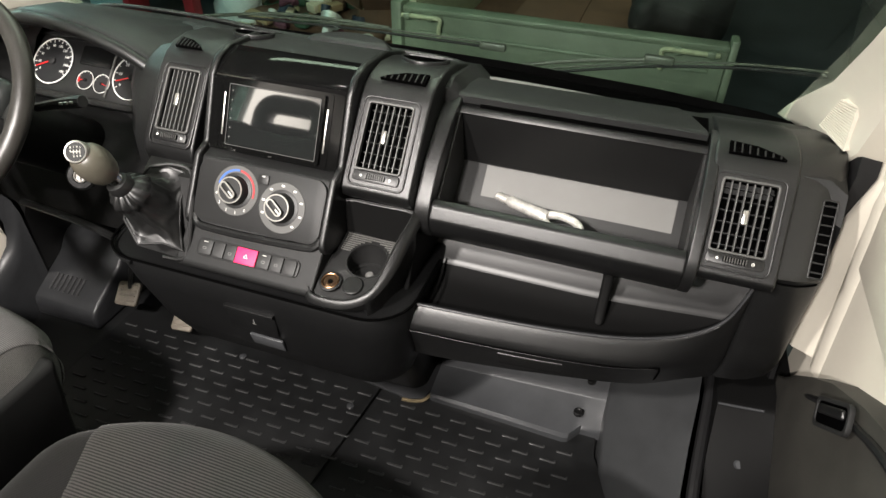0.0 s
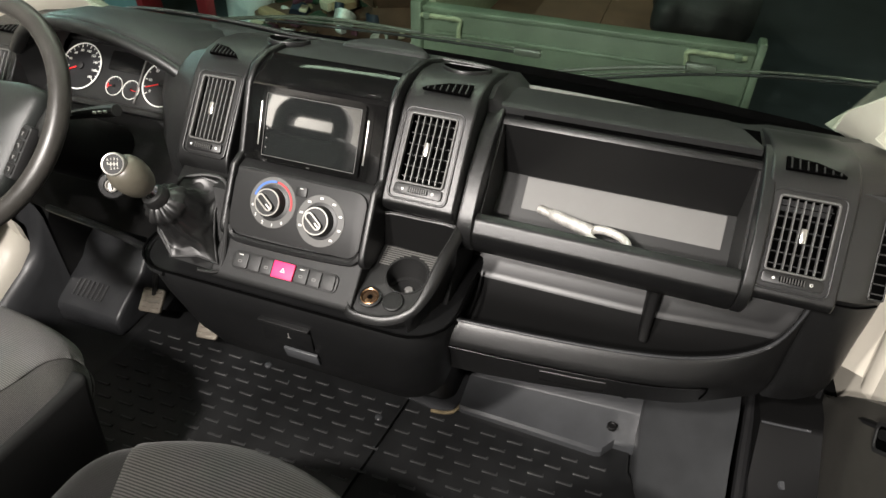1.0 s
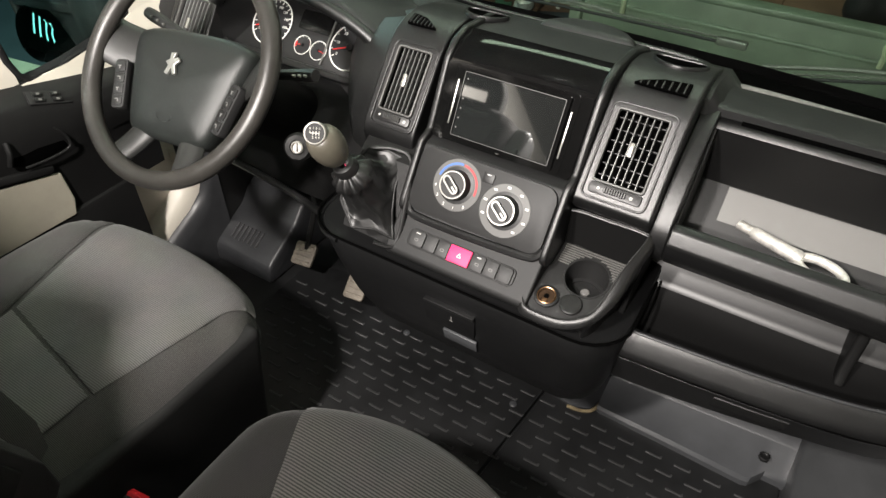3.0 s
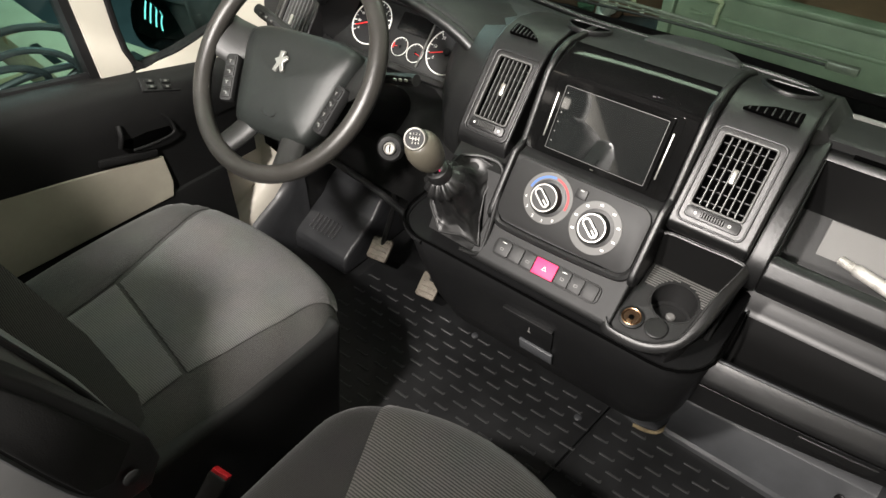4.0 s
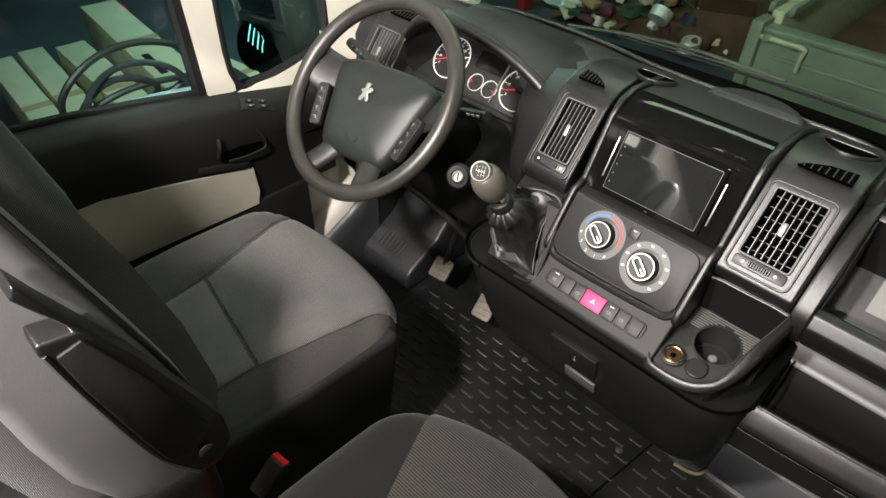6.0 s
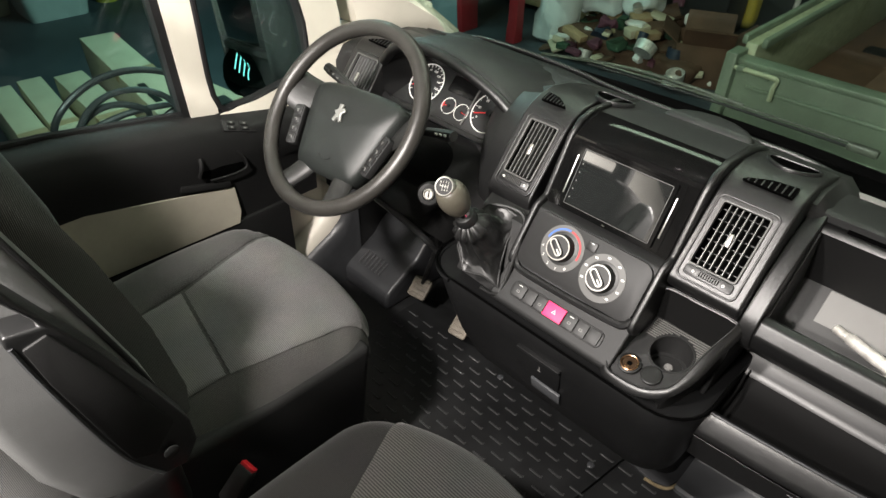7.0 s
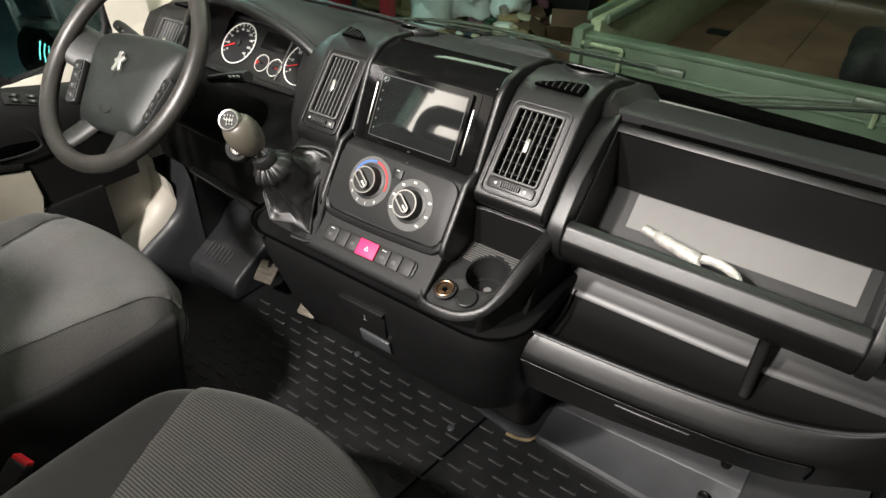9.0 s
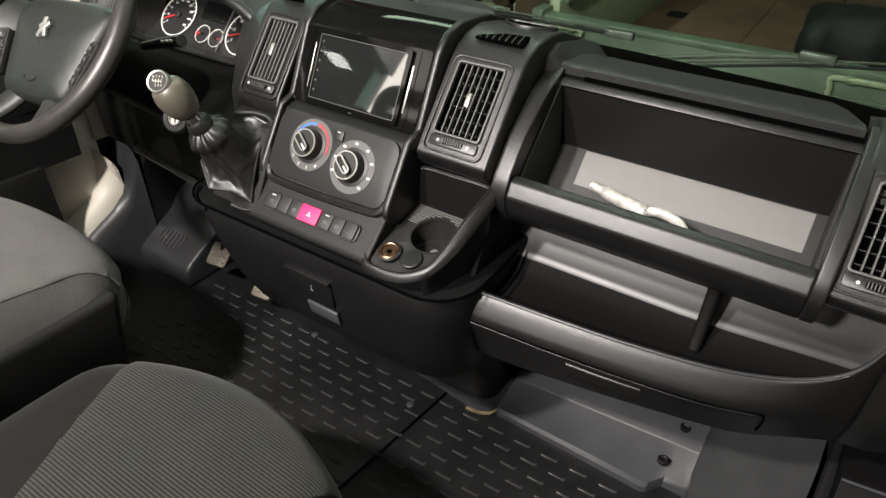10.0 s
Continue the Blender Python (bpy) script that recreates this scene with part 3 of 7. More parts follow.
pod(-0.252, -0.148, -0.196, 0, 0, (0.068, 0.114))
vent(face_at(-0.196, 1.083, 0.7235, LEAN_V), 0.068, 0.114, dash)
demister(-0.205, 0.055, 1.157, 0.797, 72, -1)
pod(0.699, 0.818, 0.756, 0.030, -0.040, (0.081, 0.112), 0.038)
vent(face_at(0.756, 1.114, 0.684, LEAN_V), 0.081, 0.112, dash)
demister(0.757, 0.080, 1.187, 0.755, 72, -1)
pod(-0.822, -0.705, -0.762, 0.030, -0.040, (0.080, 0.114))
vent(face_at(-0.762, 1.114, 0.683, LEAN_V), 0.080, 0.114, dash)
demister(-0.757, 0.076, 1.187, 0.755, 72, 1)

# end panel with its side-window vent
END = [(1.16, 0.6085), (1.066, 0.6085), (1.063, 0.618), (1.068, 0.628), (1.148, 0.7265), (1.166, 0.742), (1.195, 0.751), (1.235, 0.753), (1.30, 0.740), (1.36, 0.722), (1.40, 0.66), (1.40, 0.6085)]
part("end_panel", loft([ring_at(x, [(min(y + d, 1.43), z - 0.10 * (d - 0.008) if z > 0.70 else z) for y, z in END]) for x, d in ((0.8185, 0.010), (0.845, 0.013), (0.860, 0.018), (0.876, 0.027), (0.885, 0.039), (0.891, 0.057))]), DASH, dash, "rounded end of the dashboard", angle=32)
SV = face_at(0.868, 1.1215, 0.668, 39)
sv = part("side_vent", box(-0.0085, 0.0085, -0.056, 0.056, -0.004, 0.0022, 0.001, 2, SV), VOID, dash, "narrow slotted side-window vent")
for k in range(8):
    y = -0.049 + k * 0.014
    part("slat", box(-0.008, 0.008, y - 0.0012, y + 0.0012, 0.001, 0.0045, 0.0005, 1, SV), PANEL, sv)
part("vent_rim", ring_plate(round_rect(0.021, 0.117, 0.003), round_rect(0.0165, 0.112, 0.002), -0.002, 0.0038, SV, 0.0008), DASH, sv)

# passenger fascia with the open glovebox
part("glovebox_surround", prism([(1.10, 0.555), (1.062, 0.566), (1.045, 0.590), (1.040, 0.615), (1.052, 0.636), (1.066, 0.640), (1.080, 0.630), (1.094, 0.588), (1.150, 0.566), (1.16, 0.555)], 0.289, 0.691, "x", 0.004, 3, None, 40), DASH, dash, "lower lip of the open glovebox", angle=50)
frame_prof = [(1.20, 0.555), (1.062, 0.565), (1.0445, 0.589), (1.0392, 0.615), (1.0505, 0.641), (1.090, 0.690), (1.150, 0.735), (1.205, 0.757), (1.24, 0.757), (1.24, 0.555)]
part("glovebox_frame", prism(frame_prof, 0.262, 0.2895, "x", 0.003, 3, None, 40), DASH, dash, "curved panel beside the glovebox", angle=50)
part("glovebox_frame", prism(frame_prof, 0.690, 0.7075, "x", 0.003, 3, None, 40), DASH, dash, angle=50)
part("glovebox_header", prism([(1.190, 0.737), (1.198, 0.745), (1.24, 0.745), (1.24, 0.725), (1.203, 0.731)], 0.289, 0.691, "x", 0.002, 2), DASH, dash, "thin edge above the glovebox")
part("glovebox_back", prism([(1.199, 0.735), (1.220, 0.631), (1.228, 0.631), (1.228, 0.735)], 0.289, 0.691, "x"), DARK, dash, "dark rear wall of the glovebox")
part("glovebox_liner", prism([(1.158, 0.5685), (1.2185, 0.6305), (1.228, 0.625), (1.166, 0.561)], 0.338, 0.672, "x", 0.001, 1), LINER, dash, "grey lining panel inside the glovebox")
part("glovebox_well", prism([(1.080, 0.630), (1.095, 0.590), (1.156, 0.5675), (1.222, 0.632), (1.232, 0.625), (1.165, 0.555), (1.09, 0.560), (1.070, 0.600)], 0.289, 0.691, "x"), DARK, dash)
# Both cheeks are matt black to hold the shade at the box's ends.
for xa, xb in ((0.2896, 0.2930), (0.686, 0.6898)):
    part("glovebox_cheek", prism([(1.08, 0.628), (1.10, 0.585), (1.160, 0.564), (1.225, 0.632), (1.20, 0.735), (1.19, 0.735)], xa, xb, "x"), BLACK, dash)
lid_prof = [(1.207, 0.7490), (1.208, 0.7600), (1.215, 0.7640), (1.27, 0.7590), (1.318, 0.7490), (1.322, 0.72), (1.22, 0.735)]
# Black strip draws the shadow line along the lid's joint.
part("lid_gap", prism([(1.2035, 0.7445), (1.2035, 0.7500), (1.215, 0.752), (1.30, 0.747), (1.30, 0.735), (1.22, 0.735)], 0.322, 0.688, "x"), VOID, dash, "joint in front of the lid, its shadow put in as black")
def lid_end(y):
    """The lid's end runs slantwise to the glass."""
    return 0.686 - 0.42 * (y - 1.207)


part("shelf_lid", bevel(loft([[(x0 if k == 0 else x0 + (lid_end(y) - 0.270) * k / 6, y, z) for y, z in lid_prof] for k, x0 in [(k, 0.270) for k in range(7)]]), 0.0025, 2, 40), DASH_TOP, dash, "flat lid above the glovebox", angle=35)
rings = []
for k in range(13):
    g = k / 12
    x, y = 0.236 + 0.404 * g, 1.384 - 0.020 * g - 0.010 * (2 * g - 1) ** 2
    h = 0.003 + 0.010 * min(1.0, g / 0.10) * min(1.0, (1 - g) / 0.06)
    z0 = 0.717 - 0.006 * g
    rings.append([(x, y - 0.014, z0 - 0.008), (x, y - 0.013, z0 - 0.001), (x, y - 0.006, z0 + h * 0.72), (x, y - 0.001, z0 + h * 0.97), (x, y + 0.003, z0 + h), (x, y + 0.008, z0 + h * 0.8), (x, y + 0.013, z0 - 0.008)])
# Dash lip in pale trim grey, so its sheen sits in the colour.
part("defroster_lip", loft(rings), TRIM, dash, "raised lip behind the lid, pale grey for its highlight", angle=50)

# open shelf below the glovebox
LIPX = [(0.262, 0.991, 0.463), (0.35, 0.995, 0.464), (0.50, 1.008, 0.464), (0.62, 1.025, 0.467), (0.70, 1.045, 0.476), (0.752, 1.060, 0.496), (0.780, 1.070, 0.525), (0.795, 1.078, 0.570), (0.80, 1.085, 0.605)]
lp = smooth_path(LIPX, 4)
def ease(v):
    v = min(1.0, max(0.0, v))
    return v * v * (3 - 2 * v)


rings = []
edge = [(p.x, p.y, p.z) for p in lp] + [(0.805, 1.0790, 0.6070), (0.832, 1.0775, 0.6070), (0.850, 1.0800, 0.6068), (0.866, 1.0870, 0.6065), (0.878, 1.0950, 0.606), (0.886, 1.1060, 0.6055), (0.892, 1.1240, 0.605)]
for x, y, zt in edge:
    calm = ease((x - 0.66) / 0.13)
    zb = 0.318 + 0.035 * ease((x - 0.26) / 0.40) + 0.030 * ease((x - 0.80) / 0.08)
    face = []
    for k in range(13):
        z = zb + (zt - zb) * (1 - (1 - k / 12) ** 1.6)
        d = zt - z
        nose = 0.020 * (1 - calm) * min(1.0, d / 0.034) ** 0.85
        under = 0.046 * max(0.0, (0.425 - z) / 0.105)
        face.append((x, y - nose + under + 0.004 * calm * ease(d / 0.1), z))
    rings.append(face + [(x, y + 0.003, zt + 0.003), (x, y + 0.010, zt + 0.003), (x, y + 0.016, zt - 0.004), (x + 0.002, y + 0.022, min(zt - 0.012, 0.44)), (x, y + 0.06, zb + 0.05), (x, y + 0.09, zb)])
tray = part("lower_fascia", loft(rings), DASH, dash, "lower passenger panel sweeping up to the vent pod", angle=50)
# Paler grey bead paints the highlight along the rounded shelf edge.
part("shelf_edge_highlight", tube([(p.x, p.y + 0.003, p.z + 0.003) for p in lp], 0.0026, 8), REST, tray, "shelf edge with its highlight put in as paler grey")
part("panel_joint", tube([(0.805, 1.077, 0.6085), (0.832, 1.0760, 0.6080), (0.850, 1.0785, 0.6080), (0.866, 1.0855, 0.6080), (0.878, 1.0935, 0.6080)], 0.0016, 6), VOID, tray, "thin joint below the vent pod")


def lip_y(x):
    for (xa, ya, za), (xb, yb, zc) in zip(LIPX, LIPX[1:]):
        if xa <= x <= xb:
            return ya + (yb - ya) * (x - xa) / (xb - xa)
    return LIPX[-1][1]


across = [0.262, 0.35, 0.45, 0.55, 0.62, 0.68, 0.72, 0.75, 0.78, 0.80, 0.865]
bed = [(0.98, 0.437), (1.055, 0.437), (1.085, 0.440), (1.108, 0.448), (1.124, 0.460), (1.128, 0.425), (0.98, 0.425)]


def shelf_bow(x):
    """How far the back of the shelf bows away towards the door."""
    return 0.022 * ease((x - 0.55) / 0.30)


# The floor differs from the back only by the shade in its colour.
part("shelf_floor", loft([ring_at(x, [(max(y + (shelf_bow(x) if y > 1.0 else 0.0), lip_y(x) + 0.018 + 0.0004 * k), z) for k, (y, z) in enumerate(bed)]) for x in across]), BAY_SHADE, tray, "floor of the shelf, near-black for its shade", angle=70)
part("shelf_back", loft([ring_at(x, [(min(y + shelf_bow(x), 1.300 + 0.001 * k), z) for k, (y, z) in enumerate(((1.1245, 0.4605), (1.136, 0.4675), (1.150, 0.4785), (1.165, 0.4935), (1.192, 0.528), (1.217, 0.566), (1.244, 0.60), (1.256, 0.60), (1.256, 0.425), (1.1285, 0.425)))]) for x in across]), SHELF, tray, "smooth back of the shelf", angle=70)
part("shelf_cheek", prism([(0.992, 0.436), (1.238, 0.436), (1.238, 0.598), (1.06, 0.598), (1.045, 0.560), (1.0, 0.470)], 0.256, 0.266, "x", 0.003, 2), BAY_SHADE, tray, "end wall of the shelf, shade put into its colour")
part("shelf_divider", prism([(1.075, 0.44), (1.090, 0.462), (1.104, 0.520), (1.115, 0.552), (1.20, 0.552), (1.20, 0.44)], 0.579, 0.597, "x", 0.006, 4), BAY_SHADE, tray, "rounded upright divider in the shelf", angle=75)


def on_panel(x, z):
    return lip_y(x) - 0.020 * (1 - ease((x - 0.66) / 0.13)) + 0.046 * max(0.0, (0.425 - z) / 0.105)


groove = [(0.272, 0.424), (0.40, 0.424), (0.52, 0.424), (0.62, 0.4245), (0.690, 0.426), (0.699, 0.421), (0.701, 0.40), (0.699, 0.372)]
drawer = part("drawer_outline", tube(smooth_path([(x, on_panel(x, z) - 0.0002, z) for x, z in groove], 4), 0.0016, 6), VOID, dash, "thin joint round the shallow drawer")
part("drawer_edge", tube(smooth_path([(x, on_panel(x, z - 0.003) - 0.0002, z - 0.003) for x, z in groove[:5]], 4), 0.0016, 6), DASH, drawer, "bright edge of the drawer")
# Proud black plate gives the grip recess its shade by colour.
part("drawer_handle", loft([[(x, on_panel(x, z) - o, z) for z, o in ((0.352, -0.004), (0.357, 0.0012), (0.375, 0.0012), (0.398, 0.0012), (0.402, -0.004))] for x in (0.436, 0.47, 0.51, 0.545)]), CARD_BLACK, drawer, "drawer grip recess, its shade put in as a black plate")
part("grip_edge", tube([(x, on_panel(x, 0.4025) - 0.0008, 0.4025) for x in (0.436, 0.47, 0.51, 0.545)], 0.0014, 6), DASH, drawer)

# centre stack
STACK = [(1.30, 0.49), (0.955, 0.49), (0.918, 0.497), (0.905, 0.508), (0.908, 0.518), (0.956, 0.562), (0.963, 0.572), (1.023, 0.661), (1.051, 0.667), (1.105, 0.773), (1.128, 0.795), (1.160, 0.803), (1.25, 0.796), (1.33, 0.774), (1.36, 0.755), (1.36, 0.49)]
part("centre_console", prism(STACK, -0.128, 0.136, "x", 0.004, 2, None, 30), STACKED, dash, "centre console stack", angle=45)


def rail(x0, x1, out):
    prof = [(1.25, 0.52), (0.975, 0.548), (0.958, 0.560), (0.953, 0.572), (0.958, 0.586), (1.014, 0.668), (1.042, 0.678), (1.094, 0.780), (1.118, 0.803), (1.155, 0.813), (1.24, 0.805), (1.32, 0.778), (1.36, 0.750), (1.36, 0.60)]
    return prism([(y, z + out) for y, z in prof], x0, x1, "x", 0.0042, 3, None, 40)


part("stack_rail", rail(-0.1295, -0.1175, 0.0), DASH, dash, "raised border of the centre stack", angle=50)
part("stack_rail", rail(0.1285, 0.1405, 0.0), DASH, dash, angle=50)
part("stack_foot_rail", tube(smooth_path([(-0.115, 0.965, 0.580), (-0.108, 0.958, 0.566), (-0.085, 0.955, 0.562), (0.0, 0.955, 0.562), (0.10, 0.957, 0.566), (0.122, 0.960, 0.572), (0.130, 0.967, 0.584)], 5), 0.007, 8), DASH, dash)
part("stack_hood", prism([(1.088, 0.766), (1.098, 0.780), (1.115, 0.793), (1.140, 0.803), (1.165, 0.8085), (1.168, 0.795), (1.12, 0.775)], -0.1172, 0.1282, "x", 0.002, 2), GLOSS, dash, "glossy black visor over the radio")

# radio
radio = thing("car_radio", (0.0, 1.075, 0.66), "black double-height car radio with a blank touch screen", "car radio")
RM = face_at(0.004, 1.0735, 0.7215, 27)
part("fascia", ring_plate(round_rect(0.245, 0.124, 0.006, 5, 0.0015), round_rect(0.172, 0.104, 0.003), -0.004, 0.007, RM), GLOSS, radio, "piano-black surround")
part("bezel", ring_plate(round_rect(0.184, 0.114, 0.004), round_rect(0.169, 0.100, 0.002), 0.004, 0.0128, RM), GLOSS, radio)
part("display", box(-0.0845, 0.0845, -0.0505, 0.0505, 0.002, 0.0115, 0.001, 1, RM), SCREEN, radio, "dark glossy touch screen")
# Thin pale ring added for the bezel's bright highlights.
part("bezel_highlight", ring_plate(round_rect(0.1712, 0.1022, 0.0022), round_rect(0.1694, 0.1004, 0.0016), 0.0115, 0.0132, RM), FLANGE, radio, "thin grey line for the highlight on the screen bezel")
part("fascia_edge", ring_plate(round_rect(0.210, 0.1225, 0.0062), round_rect(0.2065, 0.1190, 0.005), 0.006, 0.0082, RM), GLOSS, radio)
for k in range(6):
    y = 0.040 - k * 0.0155
    part("touch_key", plate(round_rect(0.0020, 0.0024, 0.0008, 3, -0.0795, y), 0.0115, 0.0119, RM, 0), LINER, radio)
for sx in (-1, 1):
    part("side_clip", box(sx * 0.0965 - 0.0013, sx * 0.0965 + 0.0013, -0.036, 0.036, 0.006, 0.0090, 0.0008, 2, RM), SILVER, radio, "bright chrome side strip")
part("release_mark", box(-0.003, 0.003, -0.059, -0.054, 0.006, 0.0085, 0.001, 1, RM), SILVER, radio)

# climate controls
CM = face_at(0.007, 0.9900, 0.6165, 34)
clim = thing("climate_control", (0.007, 0.99, 0.57), "heater control panel with two round knobs", "heater controls")
part("face_plate", plate(round_rect(0.242, 0.108, 0.022, 6, -0.0015, 0.0), -0.003, 0.0048, CM, 0.0012), PANEL, clim, "dark grey control plate")


def knob(cx, cy):
    m = CM @ Matrix.Translation((cx, cy, 0.005))
    part("knob_flange", lathe([(0.0425, -0.001), (0.0425, 0.0006), (0.042, 0.001), (0, 0.001)], m, 44), FLANGE, clim, "pale disc behind the knob")
    k = part("knob", lathe([(0.0305, 0.0008), (0.0305, 0.002), (0.025, 0.003), (0.0235, 0.016), (0.0215, 0.0185), (0, 0.0185)], m, 40), DARK, clim, "round rotary knob")
    part("knob_ring", lathe([(0.0205, 0.0180), (0.0225, 0.0180), (0.0225, 0.0192), (0.0205, 0.0192), (0.0205, 0.0180)], m, 40), SILVER, k, "silver ring")
    turn = m @ Matrix.Rotation(radians(-38), 4, "Z")
    part("knob_grip", plate(round_rect(0.034, 0.0135, 0.0066, 6), 0.0185, 0.0265, turn, 0.0015), DARK, k)
    part("grip_line", ring_plate(round_rect(0.034, 0.0140, 0.0068, 6), round_rect(0.0288, 0.0092, 0.0044, 6), 0.0262, 0.0272, turn), SILVER, k, "silver outline on the grip")
    part("pointer", box(0.004, 0.015, -0.0012, 0.0012, 0.0262, 0.0276, 0.0004, 1, turn), WHITE, k)
    return m


KL = knob(-0.045, 0.008)
KR = knob(0.045, -0.004)


def arc(m, r, w, a0, a1, z0, z1, n=14):
    rings = []
    for k in range(n + 1):
        a = radians(a0 + (a1 - a0) * k / n)
        c, s = math.cos(a), math.sin(a)
        rings.append([((r - w) * c, (r - w) * s, z0), ((r + w) * c, (r + w) * s, z0), ((r + w) * c, (r + w) * s, z1), ((r - w) * c, (r - w) * s, z1)])
    bm = loft(rings)
    bm.transform(m)
    return bm


part("cold_arc", arc(KL, 0.0345, 0.0017, 88, 168, 0.0004, 0.0017), BLUE, clim, "blue cold scale")
part("warm_arc", arc(KL, 0.0345, 0.0017, -12, 84, 0.0004, 0.0017), RED, clim, "red warm scale")
for txt, a in (("4", 196), ("3", 222), ("2", 250), ("1", 278), ("0", 306)):
    writing("scale_digit", txt, 0.0075, KL @ Matrix.Translation((0.0375 * math.cos(radians(a)), 0.0375 * math.sin(radians(a)), 0.0013)), WHITE, clim)
for a in (202, 168, 132, 96, 58, 22, -14, -48):
    part("air_symbol", plate(round_rect(0.0055, 0.0032, 0.001, 3), 0, 0.0004, KR @ Matrix.Translation((0.0365 * math.cos(radians(a)), 0.0365 * math.sin(radians(a)), 0.0009)), 0), WHITE, clim)
part("push_button", plate(round_rect(0.019, 0.016, 0.002, 3, 0.004, 0.036), 0.0045, 0.0085, CM, 0.001), DARK, clim, "small square push button")
part("button_mark", box(0.001, 0.007, 0.0405, 0.0415, 0.0084, 0.0089, 0, 1, CM), WHITE, clim)

# row of switches
sw = thing("switch_row", (0.005, 0.93, 0.53), "row of six dashboard switches with a red hazard button", "switches")
SM = face_at(0.006, 0.9290, 0.5400, 46)
part("switch_bed", plate(round_rect(0.196, 0.031, 0.010), -0.004, 0.0015, SM, 0.001), PANEL, sw)
edges = [(-0.094, -0.066), (-0.0645, -0.0425), (-0.041, -0.020), (-0.0185, 0.0205), (0.022, 0.0455), (0.047, 0.069), (0.0705, 0.094)]
for k, (a, b) in enumerate(edges):
    red = k == 3
    bt = part("hazard_switch" if red else "switch", plate(round_rect(b - a, 0.026 if not red else 0.0275, 0.004 if k in (0, 6) else 0.0012, 4, (a + b) / 2, 0), 0.001, 0.0055 if not red else 0.0068, SM, 0.001), HAZARD if red else PANEL, sw, "red hazard warning button" if red else "")
    c = (a + b) / 2
    if red:
        tri_o = [(c - 0.0042, -0.0032), (c + 0.0042, -0.0032), (c, 0.0042)]
        tri_i = [(c - 0.0028, -0.0024), (c + 0.0028, -0.0024), (c, 0.0026)]
        part("warning_triangle", ring_plate(tri_o, tri_i, 0.0066, 0.0071, SM), WHITE, bt)
    elif k in (0, 2, 4, 5):
        part("switch_symbol", ring_plate(round_rect(0.0065, 0.0045, 0.0012, 3, c, -0.002), round_rect(0.0049, 0.0029, 0.0008, 3, c, -0.002), 0.0053, 0.0058, SM), LINER, bt)
        if k in (0, 4):
            part("switch_lamp", box(c - 0.004, c + 0.004, 0.0085, 0.0095, 0.0053, 0.0058, 0, 1, SM), WHITE, bt)

# lower console


def outline(x0, x1, yf, yb, r, z, n=6):
    pts = [(x0, yb, z)]
    for k in range(n + 1):
        a = math.pi + 0.5 * math.pi * k / n
        pts.append((x0 + r + r * math.cos(a), yf + r + r * math.sin(a), z))
    for k in range(n + 1):
        a = 1.5 * math.pi + 0.5 * math.pi * k / n
        pts.append((x1 - r + r * math.cos(a), yf + r + r * math.sin(a), z))
    pts.append((x1, yb, z))
    return pts


con = thing("lower_console", (0.0, 1.05, 0.0), "black lower console block between the footwells", "console")
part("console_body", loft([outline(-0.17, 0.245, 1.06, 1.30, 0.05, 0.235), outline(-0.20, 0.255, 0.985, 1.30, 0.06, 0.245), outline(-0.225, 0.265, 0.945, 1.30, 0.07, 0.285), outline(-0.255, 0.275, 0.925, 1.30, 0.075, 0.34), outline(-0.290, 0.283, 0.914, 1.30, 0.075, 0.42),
                           outline(-0.312, 0.287, 0.910, 1.30, 0.08, 0.474), outline(-0.310, 0.285, 0.913, 1.30, 0.08, 0.480), outline(-0.30, 0.28, 0.93, 1.30, 0.08, 0.482)]), CONSOLE_SHADE, con, "curved console front", angle=40)
part("console_neck", loft([outline(-0.12, 0.232, 1.175, 1.32, 0.04, 0.003), outline(-0.12, 0.228, 1.15, 1.32, 0.04, 0.05), outline(-0.14, 0.235, 1.08, 1.32, 0.045, 0.24)]), DARK, con)
part("console_flange", prism([(-0.16, 1.30), (-0.16, 1.185), (0.10, 1.155), (0.20, 1.142), (0.238, 1.155), (0.254, 1.20), (0.266, 1.30)], 0.0, 0.008, "z", 0.003, 2), REST, con, "flat flange of the console on the floor")
part("carpet_edge", tube(smooth_path([(0.190, 1.138, 0.004), (0.225, 1.142, 0.006), (0.247, 1.160, 0.008), (0.262, 1.22, 0.012), (0.275, 1.29, 0.018)], 5), 0.0042, 7), CARPET, con, "frayed tan carpet edge")
flap = part("ashtray_flap", box(-0.050, 0.050, -0.030, 0.030, -0.002, 0.004, 0.0025, 2, face_at(0.000, 0.916, 0.405, -4)), CONSOLE_SHADE, con, "small flap with an arrow mark")
part("flap_lip", box(-0.050, 0.050, 0.024, 0.030, 0.002, 0.010, 0.002, 2, face_at(0.000, 0.916, 0.405, -4)), DASH, flap)
part("arrow_mark", box(-0.0008, 0.0008, -0.006, 0.005, 0.0038, 0.0045, 0, 1, face_at(0.004, 0.916, 0.405, -4)), LINER, flap)
part("arrow_mark", box(-0.0035, 0.0035, -0.0072, -0.006, 0.0038, 0.0045, 0, 1, face_at(0.004, 0.916, 0.405, -4)), LINER, flap)
part("grip_slot", box(-0.034, 0.034, -0.016, 0.016, -0.002, 0.004, 0.002, 2, face_at(0.020, 0.9215, 0.351, -14)), PLATE, con, "grey grip slot below the flap")

gap = [p for p in outline(-0.318, 0.291, 0.9065, 1.10, 0.08, 0.4865)]
part("console_gap", tube(gap, 0.0024, 8), VOID, con, "dark joint below the switch panel")
lip = [p for p in outline(-0.316, 0.290, 0.9085, 1.10, 0.08, 0.4765) if p[0] < 0.20]
